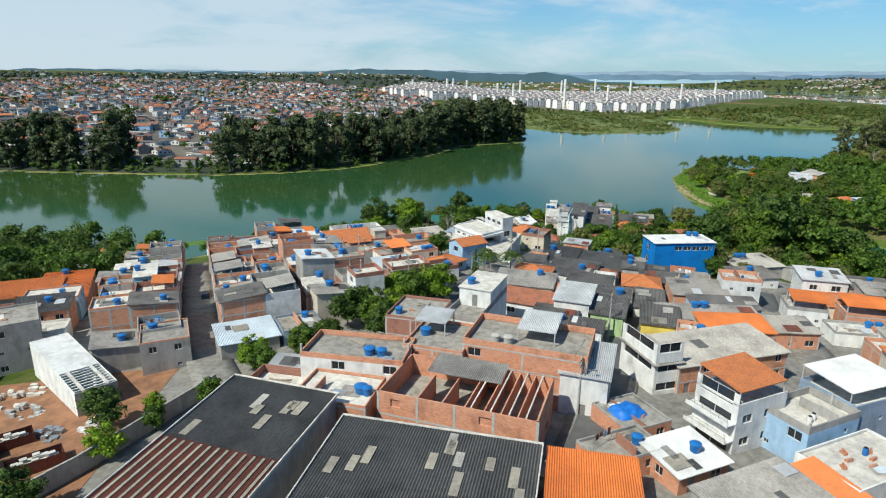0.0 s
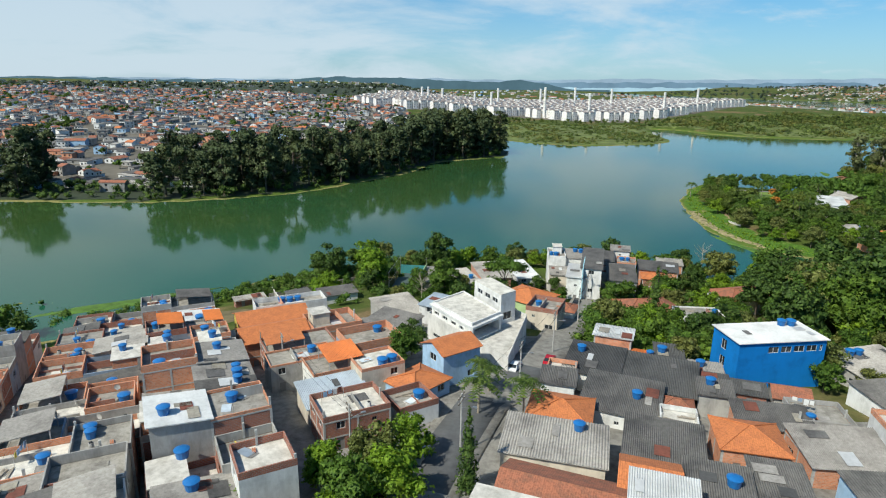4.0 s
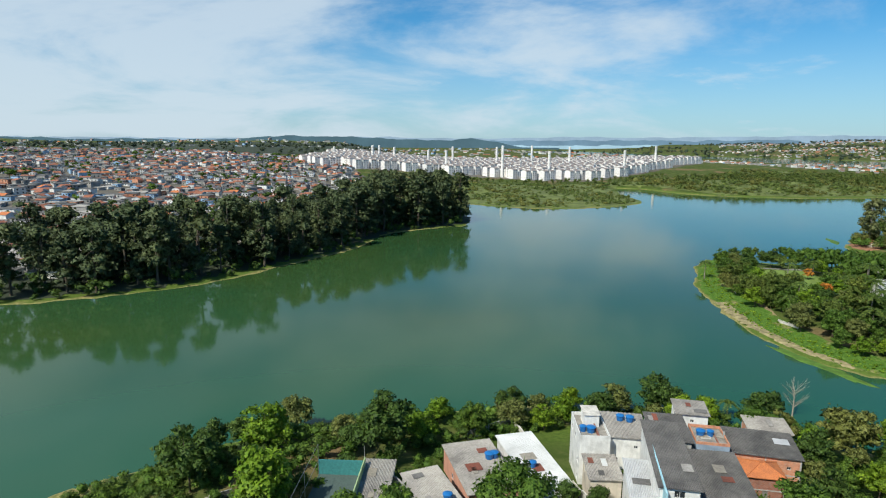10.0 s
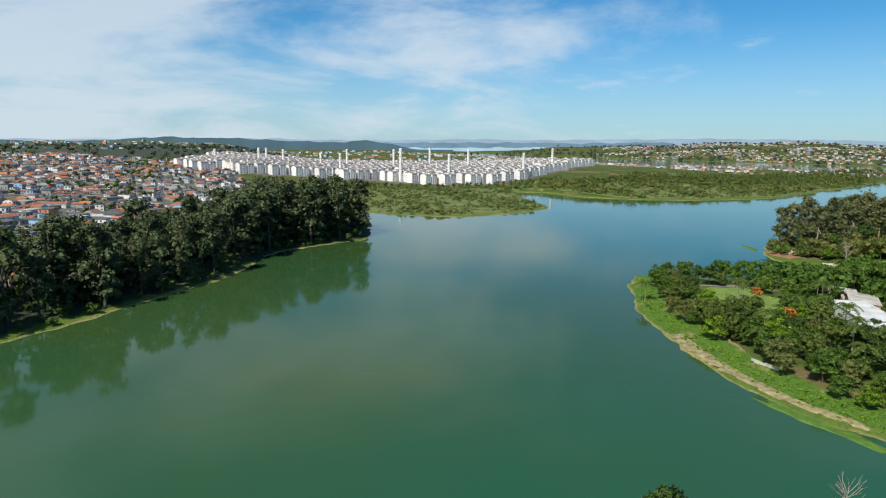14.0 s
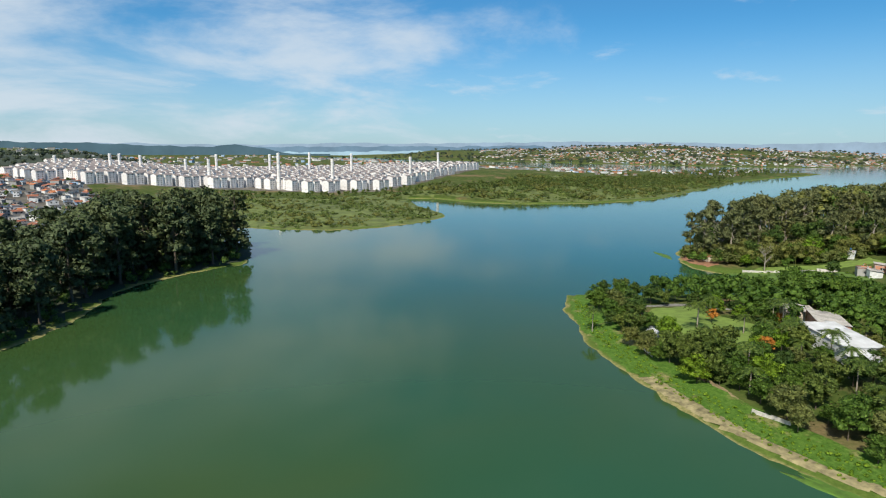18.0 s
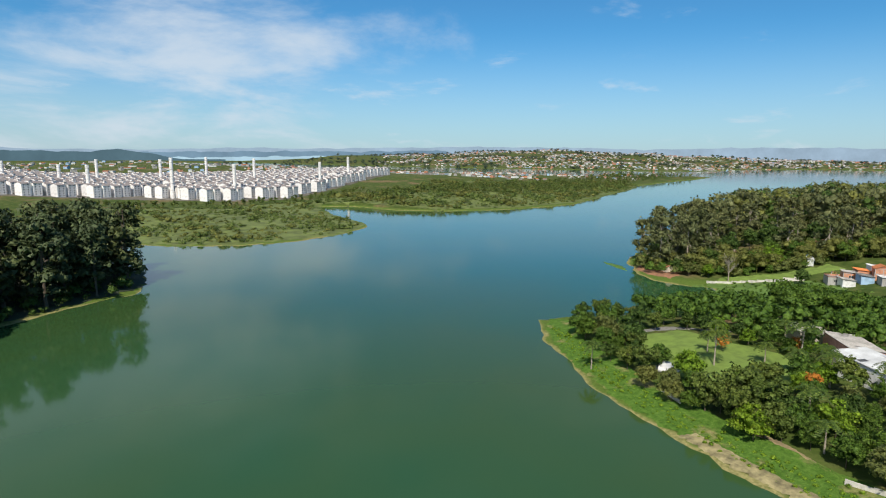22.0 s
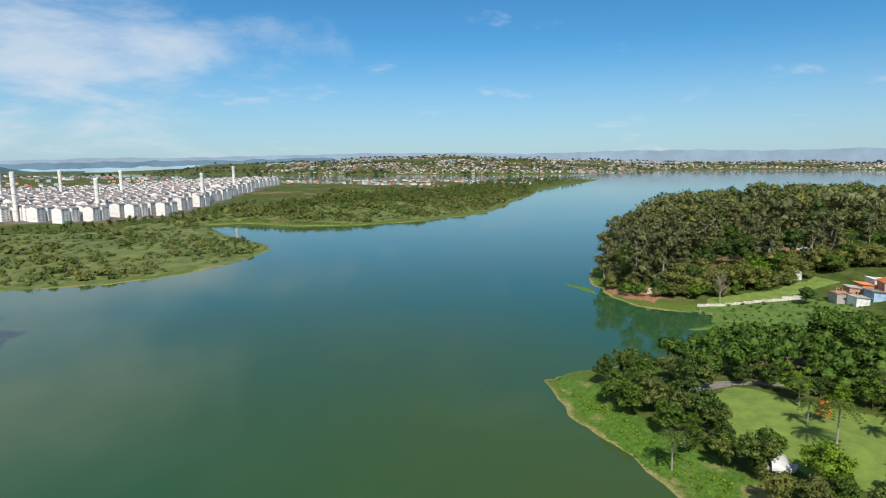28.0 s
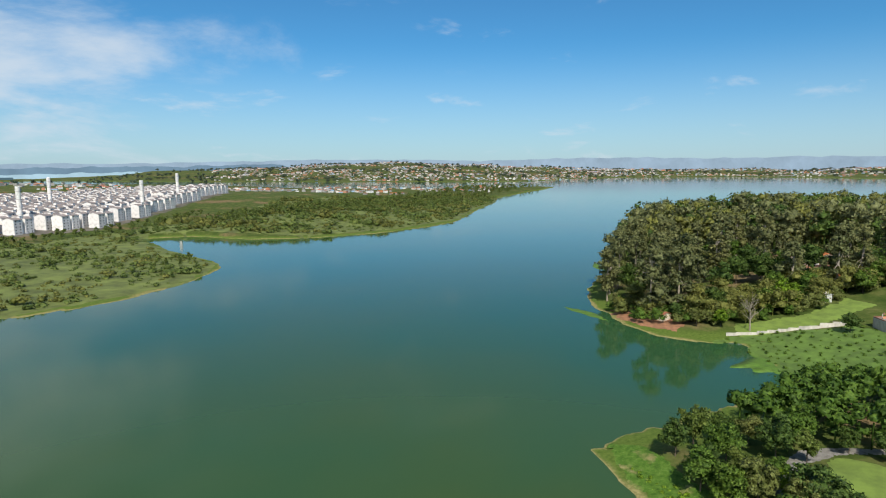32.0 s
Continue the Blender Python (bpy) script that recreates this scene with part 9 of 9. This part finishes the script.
spots = [(x, y, 0.8 + 0.4 * abs(math.sin(x * 5.1))) for x, y in scatter(32, INLAND, 440, 9.0, lambda x, y: (point_by(x, y) > 5) & ~((x > 308) & (x < 372) & (y > 350)))] + [(x, y, 1.0) for x, y in park_spots if not (x < 232 and y > 255)]
wood_object("woods", woods("woods", spots, inner, ""), M_LEAF, "green woods inland of the point")
# low plants along the point's shore
reeds = [simple_tree(340 + k, 1.0, 1.5, 40, 0.22, "bush", 2) for k in range(4)]
RIM = [(210, 432), (196, 422), (184, 405), (172, 386), (162, 366), (154, 345), (148, 322), (145, 300), (152, 272), (166, 256), (172, 262), (160, 284), (157, 306), (161, 330), (166, 352), (176, 374), (188, 396), (200, 412)]
spots = [(x, y, 0.3 + 0.45 * abs(math.sin(x * 9.1 + y))) for x, y in scatter(33, RIM, 1500, 1.25, lambda x, y: point_by(x, y) > 2.5)]
wood_object("shore_plants", woods("shore_plants", spots, reeds, ""), M_LEAF_LIGHT, "bright green marsh plants on the shore", "shore plants")
spots = [(x, y, 0.6 + 0.5 * abs(math.sin(x * 9.1 + y))) for x, y in scatter(34, [(-100, 236), (-60, 238), (-36, 252), (0, 268), (60, 274), (90, 262), (92, 268), (60, 278), (0, 273), (-40, 256), (-70, 240), (-100, 243)], 420, 2.2, lambda x, y: town_by(x, y) > 0.5)]
wood_object("shore_plants", woods("shore_plants", spots, reeds, ""), M_LEAF, "green plants along the town shore", "shore plants")

# across the cove: a few houses and bright trees below the forest
COVE = [(338, 372, 7, 6, 30, 3.2, "grey", "slab"), (346, 368, 6, 6, 26, 3.4, "brick", "pale"), (352, 365, 7, 5, 30, 3.0, "brick", "orange"), (334, 366, 6, 5, 34, 2.8, "white", "pale"), (341, 361, 7, 5, 30, 3.0, "lblue", "sheet"),
        (349, 357, 7, 6, 22, 4.6, "brick", "tile"), (359, 361, 7, 6, 30, 3.0, "white", "tin"), (366, 354, 7, 6, 30, 3.2, "cream", "pale"), (357, 352, 6, 6, 36, 3.0, "old", "sheet"), (348, 349, 6, 5, 30, 2.8, "white", "slab"),
        (339, 353, 6, 5, 30, 2.8, "grey", "tin"), (371, 346, 7, 6, 26, 4.4, "white", "paleslab"), (363, 344, 7, 6, 30, 3.0, "brick", "sheet"), (440, 400, 14, 6, 30, 3.4, "white", "pale"), (452, 392, 8, 6, 30, 3.6, "cream", "tile"),
        (330, 446, 6, 4, 60, 2.6, "cream", "oldtile"), (372, 392, 12, 3, 20, 2.4, "white", "tin"), (392, 384, 8, 7, 20, 3.6, "cream", "tile")]
for x, y, w, d, rot, h, wl, rf in COVE:
    house(x, y, w, d, rot, h=h, wall=wl, roof=rf, seed=int(x), parapet=0.35, tanks=1 if int(x) % 3 == 0 else 0)
for kind, x, y, s in (("light", 357, 404, 1.5), ("broad", 350, 410, 1.3), ("broad", 368, 398, 1.4), ("dark", 333, 383, 0.8), ("broad", 378, 378, 1.3), ("light", 330, 424, 0.9), ("olive", 326, 432, 0.9), ("light", 335, 455, 0.45), ("broad", 390, 372, 1.3), ("dark", 330, 440, 0.8)):
    plant(kind, x, y, s)
plant("bare", 352, 452, 2.0)
plant("bare", 330, 414, 1.4)

draped("city_ground", [(-330, 440), (-150, 425), (-70, 455), (-20, 515), (25, 600), (90, 650), (70, 720), (20, 800), (60, 900), (60, 1000), (40, 1300), (-250, 1500), (-700, 1400), (-900, 900), (-700, 480)], 12.0, 0.25, M_CITY, "grey-brown ground between hillside houses", "ground")
draped("estate_ground", ESTATE, 12.0, 0.25, M_CITY, "grey paved ground of the apartment estate", "ground")

# eucalyptus hill across the cove
FOREST = [(345, 476), (420, 492), (550, 515), (640, 535), (690, 470), (720, 380), (700, 330), (600, 300), (480, 310), (405, 340), (384, 366), (376, 392), (352, 420), (334, 432), (324, 444), (330, 456)]
CLEARING = [(415, 400), (470, 415), (482, 394), (440, 378), (420, 386)]
fringe = scatter(9, FOREST, 130, 8.0, lambda x, y: (point_by(x, y) > 4) & (x < 455) & free(x, y) & (inside_by(x, y, CLEARING) < 0))
for k, (x, y) in enumerate(fringe):
    plant(("olive", "euca", "euca", "broad", "euca", "euca", "dark")[k % 7], x, y, 0.80 + 0.46 * random.Random(k).random() + (0.5 if k % 7 in (0, 3, 6) else 0), group="eucalyptus on the hill by the cove")
tall_far = [simple_tree(240 + k, 24.0, 6.8, 220, 0.7, "round", 8) for k in range(5)]
spots = [(x, y, 0.80 + 0.62 * abs(math.sin(x * 7.7))) for x, y in scatter(10, FOREST, 460, 7.5, lambda x, y: (x >= 455) & (point_by(x, y) > 6) & (inside_by(x, y, CLEARING) < 2))]
wood_object("woods", woods("woods", [q for k, q in enumerate(spots) if k % 4 in (0, 2)], tall_far, ""), M_EUCA, "olive-green eucalyptus wood on the hill behind the cove")
wood_object("woods", woods("woods", spots[1::4], tall_far, ""), M_LEAF_DRY, "pale olive trees in the wood behind the cove")
wood_object("woods", woods("woods", spots[3::4], tall_far, ""), M_LEAF_DARK, "dark green trees in the wood behind the cove")
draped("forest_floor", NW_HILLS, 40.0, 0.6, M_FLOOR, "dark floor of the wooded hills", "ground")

M_SCRUBFLOOR = plain("dry scrub grass", (0.125, 0.155, 0.032), 0.95, 0.0, 0.6, 0.09)
draped("scrub_floor", SCRUB, 9.0, 0.2, M_SCRUBFLOOR, "dry olive grass under the scrub", "ground")
# dark sheet whose colour carries the shade below the pines
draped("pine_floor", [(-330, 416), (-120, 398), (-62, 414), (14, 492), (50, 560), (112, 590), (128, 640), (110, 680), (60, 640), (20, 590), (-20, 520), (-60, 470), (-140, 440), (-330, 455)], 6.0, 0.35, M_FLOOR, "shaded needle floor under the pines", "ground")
draped("bare_soil", [(-62, 216), (-46, 223), (-36, 222), (-34, 214), (-44, 206), (-60, 208)], 1.5, 0.10, plain("dry trampled grass", (0.155, 0.125, 0.06), 0.95, 0.0, 0.5, 0.3), "trampled dry grass of an empty plot", "soil")

# marsh at the head of the cove and the shrubs below the forest
M_MARSH = plain("green marsh plants", (0.095, 0.165, 0.022), 0.9, 0.0, 0.45, 0.22)
draped("marsh", [(287, 406), (310, 426), (322, 419), (336, 391), (341, 383), (330, 364), (308, 369), (274, 380), (262, 396)], 2.5, 0.14, M_MARSH, "bright green marsh at the head of cove", "marsh")
EDGE = [(328, 470), (322, 446), (330, 426), (338, 414), (352, 398), (372, 384), (384, 372), (396, 350), (408, 342), (420, 380), (392, 396), (366, 420), (346, 440), (345, 470)]
wet = lambda x, y: (point_by(x, y) > 2.5) & off_road(x, y)
spots = [(x, y, 1.0 + 0.9 * abs(math.sin(x * 5 + y))) for x, y in scatter(51, EDGE, 200, 3.4, wet)]
wood_object("undergrowth", woods("undergrowth", spots[::2], tangle, ""), M_LEAF_DRY, "olive shrubs below the eucalyptus", "shrubs")
wood_object("undergrowth", woods("undergrowth", spots[1::2], tangle, ""), M_LEAF, "green shrubs below the eucalyptus", "shrubs")
spots = [(x, y, 1.0 + 0.8 * abs(math.sin(x * 5 + y))) for x, y in scatter(52, EDGE, 44, 6.0, wet)]
wood_object("woods", woods("woods", spots, small_trees, ""), M_LEAF_DRY, "mixed small trees at the forest edge")

spots = [(x, y, 0.4 + 0.5 * abs(math.sin(x * 9.1 + y))) for x, y in scatter(53, [(287, 406), (310, 426), (322, 419), (336, 391), (341, 383), (330, 364), (308, 369), (274, 380), (262, 396)], 240, 2.6)]
wood_object("shore_plants", woods("shore_plants", spots, reeds, ""), M_LEAF, "tufts of green plants in the marsh", "shore plants")

clear_models()
